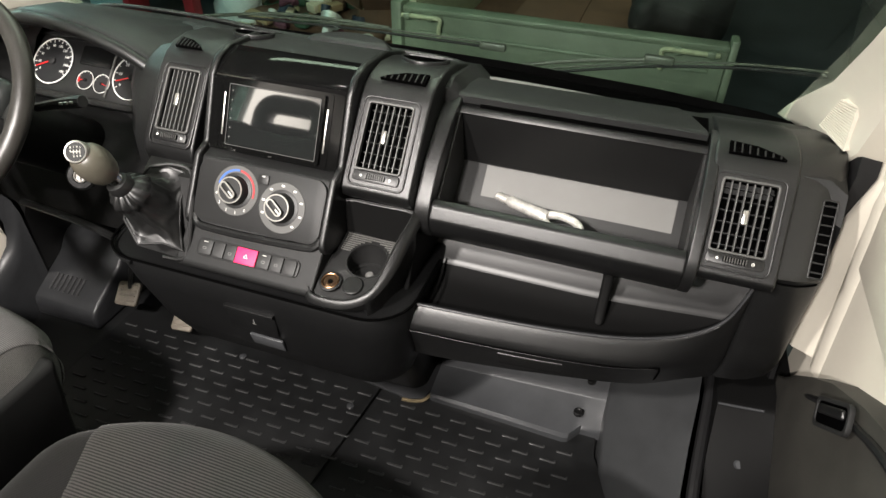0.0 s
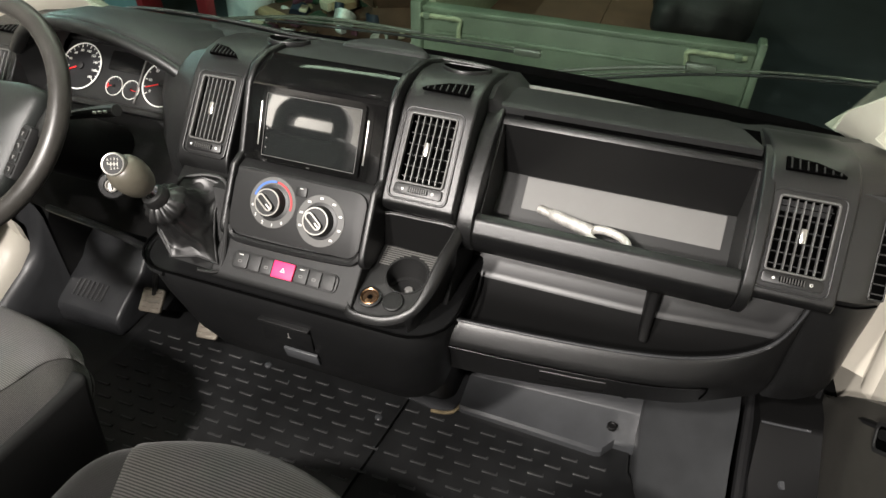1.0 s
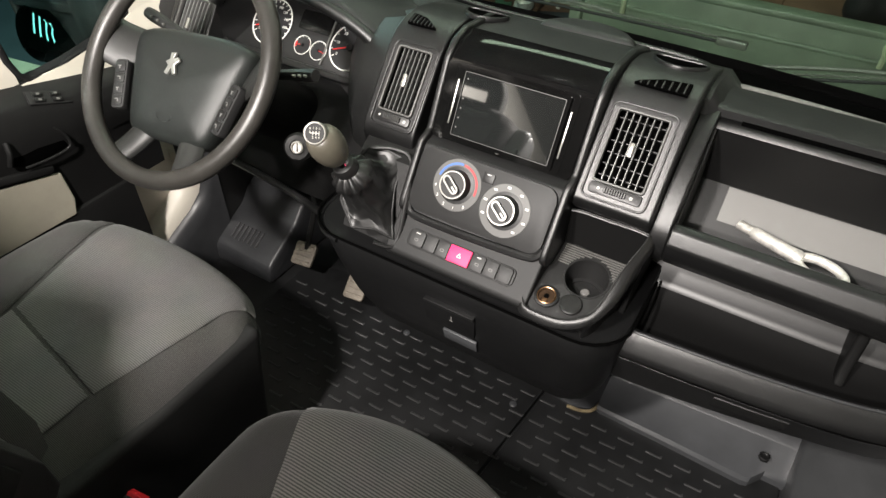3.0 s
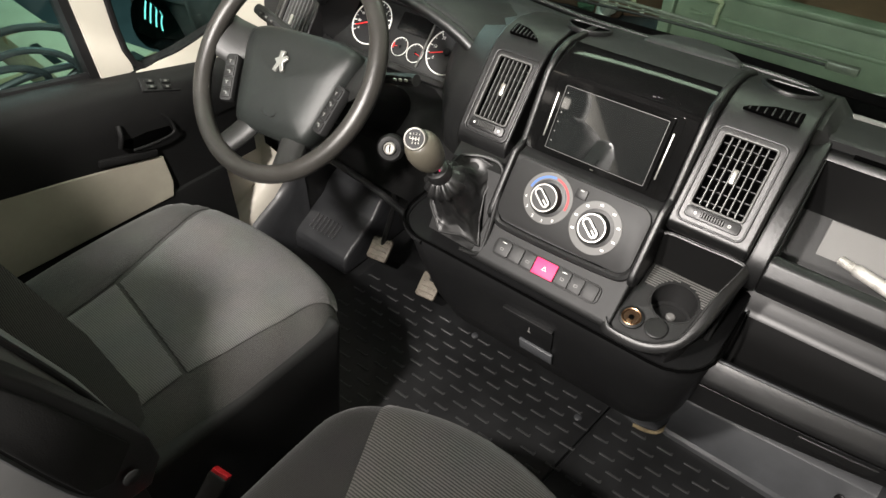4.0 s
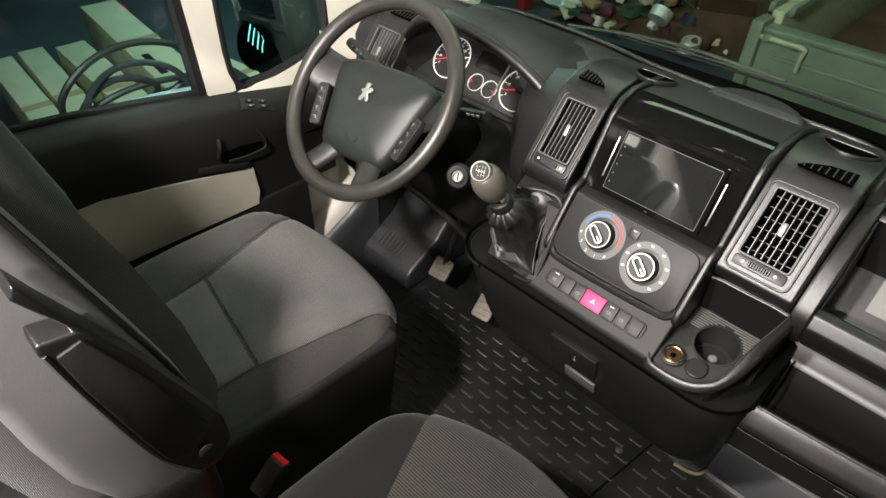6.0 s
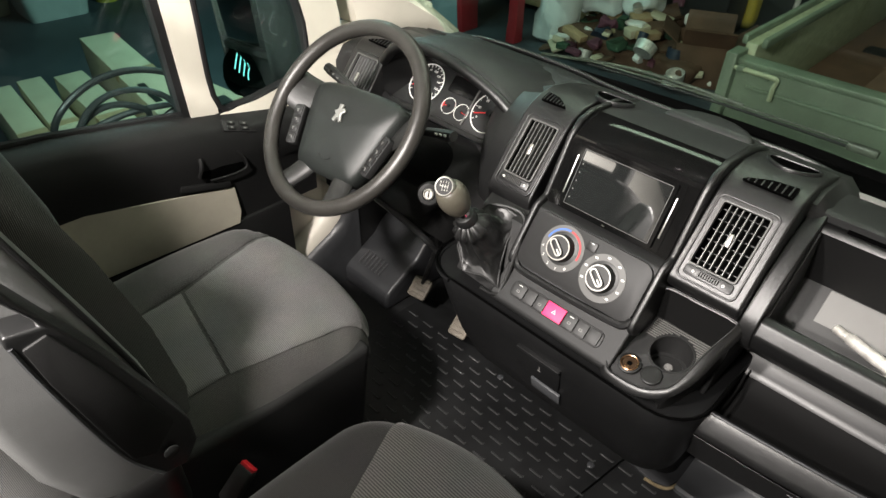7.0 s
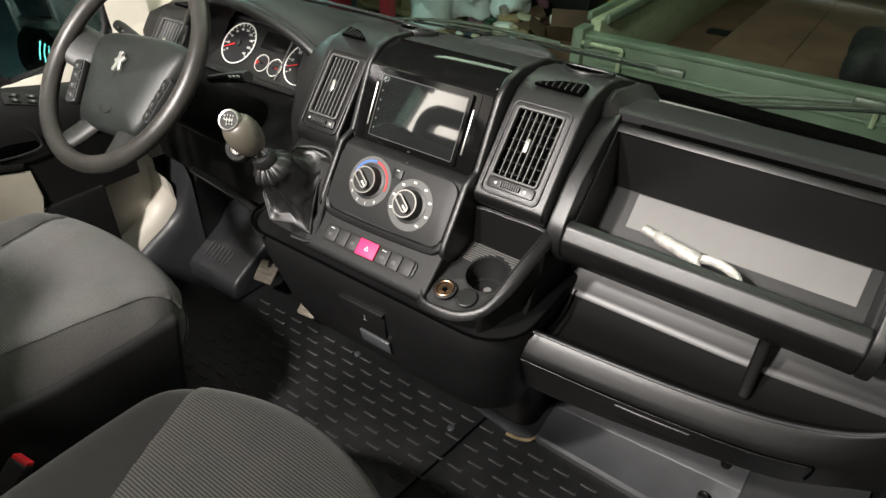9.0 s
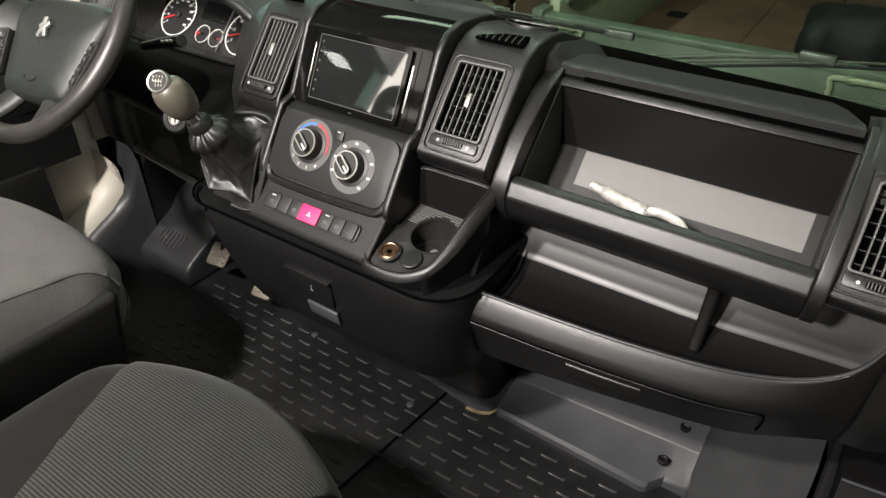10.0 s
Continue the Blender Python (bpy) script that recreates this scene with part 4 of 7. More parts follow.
part("console_lip", tube(lip, 0.0045, 8), CONSOLE_SHADE, con, "rounded upper lip of the console")

# cup holder bay
cup = thing("cup_holder_bay", (0.21, 0.97, 0.48), "moulded bay with a cup holder and power socket", "cup holder")
rim_pts = smooth_path([(0.127, 0.925, 0.529), (0.131, 0.913, 0.5215), (0.145, 0.906, 0.517), (0.19, 0.909, 0.519), (0.220, 0.921, 0.529), (0.236, 0.941, 0.544), (0.247, 0.992, 0.581), (0.262, 1.032, 0.616), (0.256, 1.041, 0.622), (0.20, 1.042, 0.621), (0.145, 1.042, 0.619), (0.134, 1.030, 0.609), (0.129, 0.977, 0.568)], 4, True)
cen_b = Vector((0.205, 0.975, 0.0))


def grow(p, d, dz):
    v = Vector((p.x - cen_b.x, (p.y - cen_b.y) * 0.8, 0)).normalized()
    return (p.x + v.x * d, p.y + v.y * d, p.z + dz)


def bed_z(y):
    return 0.5265 + 0.28 * (y - 0.933)


def reach(p):
    return 0.008 + 0.009 * ease((p.x - 0.20) / 0.05) * ease((p.y - 0.90) / 0.08)


outer = [(*grow(p, max(reach(p) - 0.028, 0.001 if p.z > 0.53 else -1.0), 0)[:2], 0.474) for p in rim_pts]
under = [grow(p, max(reach(p) - 0.012, 0.003 if p.z > 0.53 else -1.0), -0.030 if p.z > 0.535 else 0.495 - p.z) for p in rim_pts]
mid_o = [grow(p, reach(p) + 0.002, -0.014) for p in rim_pts]
edge_o = [grow(p, reach(p), -0.005) for p in rim_pts]
flat_o = [grow(p, reach(p) - 0.004, -0.0012) for p in rim_pts]
top_i = [grow(p, 0.0015, 0.0) for p in rim_pts]
drop_i = [grow(p, -0.001, -0.0025) for p in rim_pts]
low_i = [(*grow(p, -0.006, 0)[:2], min(p.z - 0.005, bed_z(grow(p, -0.006, 0)[1]))) for p in rim_pts]
part("bay_surround", loft([outer, under, mid_o, edge_o, flat_o, top_i, drop_i], cap=False), DASH, cup, "sloping panel round the bay with a worn rim", angle=40)
part("bay_rim", tube([Vector(q) for q in top_i] + [Vector(top_i[0])], 0.0016, 6), DASH, cup, "rim worn shiny by use")
# Shade on the inner walls comes from their near-black colour.
part("bay_wall", loft([drop_i, low_i], cap=False), BAY_SHADE, cup, "inner walls of the bay, near-black for their shade", angle=40)
cc = Vector((0.200, 0.988, 0.0))
bm = bmesh.new()
n_r = len(low_i)
hole = []
for p in low_i:
    d = Vector((p[0] - cc.x, p[1] - cc.y, 0)).normalized()
    hole.append((cc.x + d.x * 0.034, cc.y + d.y * 0.034, bed_z(cc.y + d.y * 0.034)))
lo = [bm.verts.new((p[0], p[1], p[2])) for p in low_i]
hi = [bm.verts.new(p) for p in hole]
dn = [bm.verts.new((p[0] * 0.94 + cc.x * 0.06, p[1] * 0.94 + cc.y * 0.06, 0.488)) for p in hole]
for a, b in ((lo, hi), (hi, dn)):
    for i in range(n_r):
        j = (i + 1) % n_r
        bm.faces.new((a[i], a[j], b[j], b[i]))
bm.faces.new(dn)
part("bay_floor", bm, PANEL, cup, "bay floor with the round cup well", angle=50)
TILT_B = Matrix.Translation((cc.x, cc.y, bed_z(cc.y))) @ Matrix.Rotation(math.atan(0.28), 4, "X")
part("well_rim", lathe([(0.033, -0.004), (0.034, 0.0014), (0.0362, 0.0014), (0.0372, -0.002), (0.033, -0.004)], TILT_B, 32), PANEL, cup)
part("well_step", lathe([(0.0325, 0.508), (0.0325, 0.5115), (0.0265, 0.5105), (0.0262, 0.489), (0.0325, 0.489)], Matrix.Translation((cc.x, cc.y, 0)), 32), PANEL, cup, "stepped ring inside the cup well")
part("well_insert", lathe([(0.026, 0.4885), (0.013, 0.492), (0.0125, 0.504), (0.010, 0.506), (0, 0.506)], Matrix.Translation((cc.x + 0.002, cc.y + 0.002, 0)), 24), DARK, cup, "rubber cup insert")
part("well_stud", lathe([(0.0075, 0.505), (0.0075, 0.511), (0.0055, 0.513), (0, 0.513)], Matrix.Translation((cc.x + 0.002, cc.y + 0.002, 0)), 16), LINER, cup, "grey centre stud")
for k in range(9):
    y = 1.0 + k * 0.0042
    half = math.sqrt(max(0.0, 0.038 ** 2 - (y - cc.y) ** 2))
    spans = [(0.146, cc.x - half), (cc.x + half, 0.247)] if half > 0.004 else [(0.146, 0.247)]
    for xa, xb in spans:
        if xb - xa > 0.006:
            part("floor_rib", box(xa, xb, y - 0.0009, y + 0.0009, bed_z(y) - 0.002, bed_z(y) + 0.0016, 0, 1), TRIM, cup)
LM = Matrix.Translation((0.158, 0.934, bed_z(0.934))) @ Matrix.Rotation(radians(16), 4, "X")
sock = part("power_socket", lathe([(0.0150, 0.0), (0.0150, 0.0045), (0.0140, 0.0052), (0.0128, 0.0045), (0.0126, -0.002), (0.0150, 0.0)], LM, 28), BRASS, cup, "brass-lined power socket without its cap")
part("socket_collar", lathe([(0.019, 0.0), (0.019, 0.003), (0.0155, 0.004), (0.0155, 0.0), (0.019, 0.0)], LM, 28), DARK, sock)
part("socket_barrel", lathe([(0.0128, 0.0046), (0.0116, 0.0012), (0.0, 0.0010), (0.0, 0.0006), (0.0130, 0.0006), (0.0128, 0.0046)], LM, 28), RUST_BROWN, sock, "dark brown socket barrel")
part("socket_contact", box(-0.0045, 0.0045, -0.0105, -0.004, 0.0010, 0.0030, 0.001, 1, LM), BRASS, sock, "bright spring contact")
part("socket_pin", lathe([(0.0042, 0.001), (0.0042, 0.0024), (0, 0.0028)], LM, 12), VOID, sock)
part("blank_cap", lathe([(0.0175, 0.0), (0.0175, 0.003), (0.016, 0.0042), (0, 0.0045)], Matrix.Translation((0.197, 0.936, bed_z(0.936))) @ Matrix.Rotation(radians(14), 4, "X"), 28), DARK, cup, "round black blanking cap")

# crisp flats between the rounded edges of the mouldings
for ob in list(dash.children):
    if ob.name.split(".")[0] in ("glovebox_surround", "glovebox_frame", "vent_pod", "stack_rail", "centre_console", "shelf_lid", "end_panel"):
        wn = ob.modifiers.new("weighted_normals", "WEIGHTED_NORMAL")
        wn.keep_sharp = True

# towing eye in the glovebox
eye = thing("towing_eye", (0.45, 1.13, 0.59), "galvanised screw-in towing eye lying in the glovebox", "towing eye")
A, B = Vector((0.372, 1.172, 0.600)), Vector((0.478, 1.123, 0.606))
ax = (B - A).normalized()
part("shank", tube([A + ax * 0.024, A + ax * 0.028, A + ax * 0.055, A + ax * 0.085, A + ax * 0.100, A + ax * 0.108], [0.0075, 0.0098, 0.0100, 0.0105, 0.0120, 0.0095], 14), STEEL, eye)
part("screw_thread", tube([A + ax * (0.0015 * k) for k in range(17)], [0.0068 + 0.0011 * (k % 2) for k in range(17)], 14), STEEL, eye, "threaded end")
c = B + ax * 0.020
side = Vector((ax.y, -ax.x, 0)).normalized()
up_v = ax.cross(side)
loop = [c + ax * 0.034 * math.cos(a) + (side * 0.016 + up_v * 0.004) * math.sin(a) for a in [2 * math.pi * k / 24 for k in range(24)]]
part("eye_loop", tube(loop, 0.0068, 10, True), STEEL, eye, "forged loop")

# ---- driver's side ----
part("knee_panel", loft([ring_at(x, p) for x, p in (
    (-0.875, [(1.16, 0.36), (1.10, 0.38), (1.095, 0.60), (1.15, 0.64), (1.30, 0.64), (1.30, 0.36)]),
    (-0.66, [(1.14, 0.36), (1.08, 0.38), (1.075, 0.59), (1.15, 0.635), (1.30, 0.635), (1.30, 0.36)]),
    (-0.40, [(1.12, 0.38), (1.06, 0.40), (1.050, 0.57), (1.14, 0.630), (1.30, 0.63), (1.30, 0.36)]),
    (-0.30, [(1.08, 0.40), (1.02, 0.42), (1.030, 0.56), (1.100, 0.600), (1.30, 0.61), (1.30, 0.36)]),
    (-0.12, [(1.06, 0.40), (0.97, 0.42), (1.010, 0.54), (1.060, 0.600), (1.30, 0.61), (1.30, 0.36)]))]), BAY_SHADE, dash, "dark knee panel under the wheel", angle=50)
part("dash_cheek", loft([ring_at(x, p) for x, p in (
    (-0.365, [(1.160, 0.560), (1.135, 0.600), (1.135, 0.650), (1.150, 0.700), (1.175, 0.735), (1.24, 0.745), (1.30, 0.56)]),
    (-0.335, [(1.130, 0.545), (1.095, 0.590), (1.095, 0.640), (1.120, 0.705), (1.150, 0.745), (1.22, 0.757), (1.30, 0.56)]),
    (-0.30, [(1.095, 0.545), (1.058, 0.585), (1.060, 0.635), (1.095, 0.705), (1.140, 0.755), (1.20, 0.772), (1.30, 0.56)]),
    (-0.24, [(1.060, 0.545), (1.036, 0.580), (1.040, 0.630), (1.080, 0.705), (1.135, 0.770), (1.20, 0.790), (1.30, 0.56)]))]), DASH_TOP, dash, "smooth curved panel beside the instruments", angle=60)
part("knee_edge", tube(smooth_path([(-0.70, 1.07, 0.40), (-0.50, 1.045, 0.405), (-0.36, 1.01, 0.415), (-0.30, 0.985, 0.43)], 4), 0.008, 8), DASH, dash)

clu = thing("instrument_panel", (-0.52, 1.2, 0.62), "instrument panel with white-ringed dials and red needles", "instruments")
IM = face_at(-0.520, 1.195, 0.690, 44)
part("instrument_backing", plate(round_rect(0.41, 0.135, 0.02), -0.012, -0.004, IM, 0.002), DARK, clu)
part("instrument_bezel", ring_plate(round_rect(0.42, 0.145, 0.03), round_rect(0.385, 0.118, 0.03), -0.008, 0.012, IM, 0.003), DASH, clu)


def dial(cx, cy, r, a0, a1, n_major, needle, numbers, num_size, red_from=None):
    m = IM @ Matrix.Translation((cx, cy, 0))
    d = part("dial", lathe([(r, -0.004), (r, -0.001), (0, -0.001)], m, 40), DIAL, clu, "round gauge with a red needle")
    part("dial_ring", lathe([(r * 0.955, -0.001), (r, -0.001), (r, 0.0006), (r * 0.955, 0.0006), (r * 0.955, -0.001)], m, 40), WHITE, d, "white outer ring")
    for k in range(n_major * 2 + 1):
        a = radians(a0 + (a1 - a0) * k / (n_major * 2))
        t = m @ Matrix.Rotation(a, 4, "Z")
        ln = 0.12 if k % 2 == 0 else 0.07
        hot = red_from is not None and k >= red_from
        part("tick", box(r * (0.93 - ln), r * 0.93, -r * 0.016, r * 0.016, -0.0012, -0.0004, 0, 1, t), RED if hot else WHITE, d)
    for k, txt in enumerate(numbers):
        a = radians(a0 + (a1 - a0) * k / (len(numbers) - 1))
        if txt:
            writing("dial_number", txt, num_size, m @ Matrix.Translation((r * 0.68 * math.cos(a), r * 0.68 * math.sin(a), -0.0008)), WHITE, d)
    t = m @ Matrix.Rotation(radians(needle), 4, "Z")
    part("needle", prism([(-r * 0.15, -r * 0.035), (r * 0.80, -r * 0.014), (r * 0.80, r * 0.014), (-r * 0.15, r * 0.035)], 0.002, 0.0032, "z", 0, 1, t), NEEDLE, d, "red needle")
    part("needle_cap", lathe([(r * 0.16, 0.0), (r * 0.16, 0.004), (r * 0.13, 0.005), (0, 0.005)], m, 20), BLACK, d)


dial(-0.088, 0.006, 0.050, 215, -35, 9, 205, ["0", "20", "40", "60", "80", "100", "120", "140", "160", "180"], 0.0078)
dial(0.118, 0.000, 0.048, 215, -35, 6, 200, ["0", "10", "20", "30", "40", "50", "60"], 0.0085, 10)
dial(0.006, -0.022, 0.020, 200, 20, 4, 190, ["", ""], 0.006, 7)
dial(0.048, -0.024, 0.020, 160, -20, 4, -10, ["", ""], 0.006, 7)
part("red_zone", arc(IM @ Matrix.Translation((0.006, -0.022, 0)), 0.0165, 0.0016, 165, 200, -0.0009, 0.0002, 8), NEEDLE, clu, "red zone of the small gauge")
part("red_zone", arc(IM @ Matrix.Translation((0.048, -0.024, 0)), 0.0165, 0.0016, -20, 30, -0.0009, 0.0002, 8), NEEDLE, clu)
part("lcd_window", plate(round_rect(0.080, 0.040, 0.004, 4, 0.020, 0.030), -0.003, 0.0005, IM, 0.0005), LCD, clu, "blank dark display window")
part("divider_strip", box(0.062, 0.066, -0.05, 0.045, -0.002, 0.001, 0, 1, IM), TRIM, clu)

part("well_side", loft([[(-0.725, 1.120, 0.600), (-0.715, 1.135, 0.690), (-0.69, 1.148, 0.760), (-0.66, 1.16, 0.785)], [(-0.665, 1.175, 0.620), (-0.660, 1.195, 0.690), (-0.648, 1.215, 0.735), (-0.62, 1.225, 0.765)]], closed=False), DASH, clu, "smooth side wall of the instrument well", angle=70)
part("well_floor", prism([(1.120, 0.585), (1.125, 0.612), (1.165, 0.640), (1.19, 0.63), (1.19, 0.585)], -0.72, -0.345, "x", 0.006, 3), DASH, clu, "ledge below the dials")

# steering wheel
HUB = Vector((-0.485, 0.858, 0.764))
wheel = thing("steering_wheel", HUB, "worn dark grey leather steering wheel", "steering wheel")
WM = face_at(*HUB, 43)
R0, RT = 0.184, 0.0155
loop = [(R0 * math.cos(2 * math.pi * k / 64), R0 * math.sin(2 * math.pi * k / 64), 0) for k in range(64)]
bm = tube(loop, RT, 14, True)
bm.transform(WM)
part("rim", bm, LEATHER, wheel, "worn shiny leather rim")
WH = WM @ Matrix.Translation((-0.006, 0, 0)) @ Matrix.Rotation(radians(5), 4, "Z")
cover = [(-0.112, 0.044), (-0.100, 0.060), (-0.055, 0.069), (0.055, 0.069), (0.100, 0.060), (0.112, 0.044), (0.104, 0.0), (0.092, -0.055), (0.080, -0.100), (0.062, -0.117), (0.0, -0.121), (-0.062, -0.117), (-0.080, -0.100), (-0.092, -0.055), (-0.104, 0.0)]
sp = [(p.x, p.y) for p in smooth_path([Vector((x, y, 0)) for x, y in cover], 3, True)]
HB = WH @ Matrix.Translation((0, 0.0, -0.046))
part("airbag_cover", loft([[tuple(HB @ Vector((1.11 * x * k, -0.022 + 0.985 * (y + 0.022) * k, z - 0.10 * max(0, y - 0.02) ** 1.0))) for x, y in sp] for k, z in ((0.93, -0.02), (1.0, -0.004), (1.0, 0.014), (0.975, 0.023), (0.90, 0.030), (0.6, 0.037), (0.1, 0.040))]), AIRBAG, wheel, "grained airbag cover", angle=60)
for sx in (-1, 1):
    part("cover_seam", tube([HB @ Vector((sx * 0.088, 0.040, 0.0285)), HB @ Vector((sx * 0.080, -0.01, 0.0325)), HB @ Vector((sx * 0.066, -0.085, 0.0310))], 0.0012, 6), DARK, wheel, "moulded seam line")
part("airbag_mark", ring_plate([(0.017 * math.cos(2 * math.pi * k / 20), -0.080 + 0.009 * math.sin(2 * math.pi * k / 20)) for k in range(20)], [(0.0155 * math.cos(2 * math.pi * k / 20), -0.080 + 0.0078 * math.sin(2 * math.pi * k / 20)) for k in range(20)], 0.034, 0.0375, HB), DARK, wheel, "faint oval mark")
part("emblem", prism([(-0.010, -0.012), (-0.004, -0.014), (0.0, -0.005), (0.006, -0.013), (0.010, -0.010), (0.005, 0.0), (0.012, 0.006), (0.008, 0.010), (0.001, 0.007), (0.003, 0.015), (-0.006, 0.014), (-0.005, 0.006), (-0.012, 0.002), (-0.006, -0.002)], 0.036, 0.0415, "z", 0.0006, 1, HB @ Matrix.Translation((-0.010, 0.004, 0)) @ Matrix.Diagonal((1.2, 1.3, 1, 1))), BADGE, wheel, "small chrome badge shape")


def spoke(pts, widths, sq=0.42):
    b = tube(smooth_path(pts, 4), widths, 14, squash=sq)
    b.transform(WH)
    part("spoke", b, SPOKE, wheel, "moulded spoke")


def widths(a, b, n=13):
    return [a + (b - a) * k / (n - 1) for k in range(n)]


for sx in (-1, 1):
    spoke([(sx * 0.085, 0.020, -0.056), (sx * 0.125, 0.018, -0.046), (sx * 0.158, 0.022, -0.022), (sx * 0.182, 0.030, -0.003)], widths(0.046, 0.040), 0.26)
    spoke([(sx * 0.048, -0.095, -0.036), (sx * 0.060, -0.128, -0.026), (sx * 0.072, -0.158, -0.012), (sx * 0.080, -0.172, -0.001)], widths(0.024, 0.022), 0.5)
    pm = WH @ Matrix.Translation((sx * 0.119, -0.046, -0.016)) @ Matrix.Rotation(radians(sx * -13), 4, "Z") @ Matrix.Rotation(radians(sx * -10), 4, "Y")
    pad = part("button_pad", plate(round_rect(0.024, 0.084, 0.006), -0.010, 0.006, pm, 0.002), BLACK, wheel, "black wheel button pad with white symbols")
    for k in range(4):
        part("wheel_button", plate(round_rect(0.018, 0.016, 0.002, 3, 0, -0.0285 + k * 0.019), 0.005, 0.008, pm, 0.0008), DARK, pad)
        part("button_symbol", plate(round_rect(0.0062, 0.0014, 0.0005, 3, -0.001, -0.0270 + k * 0.019), 0.0078, 0.0084, pm, 0), LINER, pad)
        part("button_symbol", plate(round_rect(0.0020, 0.0042, 0.0006, 3, 0.002 - 0.003 * (k % 2), -0.0300 + k * 0.019), 0.0078, 0.0084, pm, 0), LINER, pad)

col = thing("steering_column", (-0.485, 1.0, 0.62), "black steering column shroud with stalks", "steering column")
ca = WM @ Vector((0, 0, -0.035))
cb = ca + Vector((0, 0.20, -0.165))
part("shroud", loft([[ca + Vector((x * 0.058, 0.73 * z * 0.05, 0.68 * z * 0.05)) for x, z in round_rect(2, 2, 0.8)], [cb + Vector((x * 0.072, 0.73 * z * 0.062, 0.68 * z * 0.062)) for x, z in round_rect(2, 2, 0.8)]]), BAY_SHADE, col, angle=50)
part("stalk", tube(smooth_path([(-0.42, 0.985, 0.715), (-0.36, 0.985, 0.732), (-0.305, 0.983, 0.746)], 4), [0.008, 0.008, 0.0085, 0.009, 0.0095, 0.010, 0.0105, 0.011, 0.010], 10), DARK, col, "right-hand stalk")
for k in range(3):
    part("stalk_symbol", box(-0.345 + k * 0.012, -0.339 + k * 0.012, 0.9695, 0.973, 0.739 + k * 0.003, 0.7425 + k * 0.003, 0, 1), DIGIT, col)
part("stalk", tube(smooth_path([(-0.545, 0.985, 0.715), (-0.62, 0.985, 0.740), (-0.70, 0.983, 0.765)], 4), [0.008, 0.008, 0.0085, 0.009, 0.0095, 0.0105, 0.0115, 0.012, 0.010], 10), DARK, col, "left-hand stalk with white symbols")
for k in range(3):
    part("stalk_symbol", box(-0.651 - k * 0.014, -0.647 - k * 0.014, 0.9700, 0.9735, 0.756 + k * 0.004, 0.759 + k * 0.004, 0, 1), TRIM, col)
KM = face_at(-0.368, 0.985, 0.588, 25, 25)
part("ignition_lock", lathe([(0.026, 0), (0.026, 0.014), (0.022, 0.018), (0.014, 0.018), (0.014, 0.012), (0, 0.012)], KM, 28), DARK, col, "round ignition lock")
part("lock_barrel", lathe([(0.0115, 0.010), (0.0115, 0.019), (0.009, 0.021), (0.009, 0.016), (0, 0.016)], KM, 24), STEEL, col, "silver key barrel")
part("key_slot", box(-0.0012, 0.0012, -0.008, 0.008, 0.0155, 0.0165, 0, 1, KM), VOID, col)

# gear lever
gear = thing("gear_lever", (-0.19, 0.95, 0.58), "gear lever with leather knob and pleated gaiter", "gear lever")
part("gear_housing", loft([[(-0.235, 0.930, 0.500), (-0.112, 0.925, 0.500), (-0.112, 1.00, 0.622), (-0.235, 1.00, 0.622)], [(-0.250, 1.05, 0.48), (-0.112, 1.05, 0.48), (-0.112, 1.06, 0.645), (-0.245, 1.06, 0.645)]]), DARK, gear, angle=30)
part("housing_rim", tube(smooth_path([(-0.205, 0.988, 0.640), (-0.165, 1.000, 0.645), (-0.131, 0.999, 0.633), (-0.115, 0.955, 0.576), (-0.112, 0.915, 0.520), (-0.140, 0.893, 0.528)], 5), 0.0038, 8), DARK, gear, "rolled edge of the gaiter frame")
axis1 = Vector((-0.193, 0.905, 0.652))
corners = [Vector(p) for p in ((-0.214, 0.994, 0.634), (-0.182, 1.004, 0.634), (-0.152, 1.012, 0.621), (-0.150, 0.975, 0.586), (-0.137, 0.945, 0.556), (-0.116, 0.916, 0.530), (-0.146, 0.906, 0.545), (-0.177, 0.885, 0.551), (-0.212, 0.905, 0.580), (-0.232, 0.945, 0.605))]
base = [a.lerp(b, k / 8) for a, b in zip(corners, corners[1:] + corners[:1]) for k in range(8)]
nb = len(base)
cen = sum(base, Vector()) / nb
nd = Vector((-0.10, -0.50, 0.86)).normalized()
e1 = nd.cross(Vector((1, 0, 0))).normalized()
e2 = e1.cross(nd)
belly = axis1 - nd * 0.034


def round_it(p, c, r, wave):
    d = p - cen
    a = math.atan2(d.dot(e1), d.dot(e2))
    return c + (e2 * math.cos(a) + e1 * math.sin(a)) * (r + wave * math.sin(13 * a) + 0.4 * wave * math.sin(7 * a + 1.0))


rings = []
for k in range(19):
    f = k / 18
    ring = []
    for p in base:
        if f < 0.5:
            g = f / 0.5
            q = p.lerp(round_it(p, belly, 0.033, 0.0016), g ** 0.75)
            q -= nd * 0.021 * math.sin(math.pi * g) * (1 - 0.4 * g)
            q += noise.noise_vector(p * 38 + Vector((0, 0, 4 * g))) * 0.0060 * math.sin(math.pi * min(1.0, g + 0.12))
        else:
            g = (f - 0.5) / 0.5
            q = round_it(p, belly.lerp(axis1 - nd * 0.004, g), 0.033 + 0.004 * math.sin(math.pi * g) - 0.0145 * g ** 2.2, 0.0016 + 0.0016 * math.sin(math.pi * g))
            q += noise.noise_vector(p * 60 + Vector((0, 0, 3 * g))) * 0.0022 * (1 - g)
        ring.append(q)
    rings.append(ring)
part("gaiter", loft(rings), BOOT, gear, "pleated black leather gaiter drawn to its frame", angle=80)
part("gaiter_hem", tube([base[k] for k in list(range(0, nb)) + [0]], 0.0022, 6), BOOT, gear, "rolled leather hem")
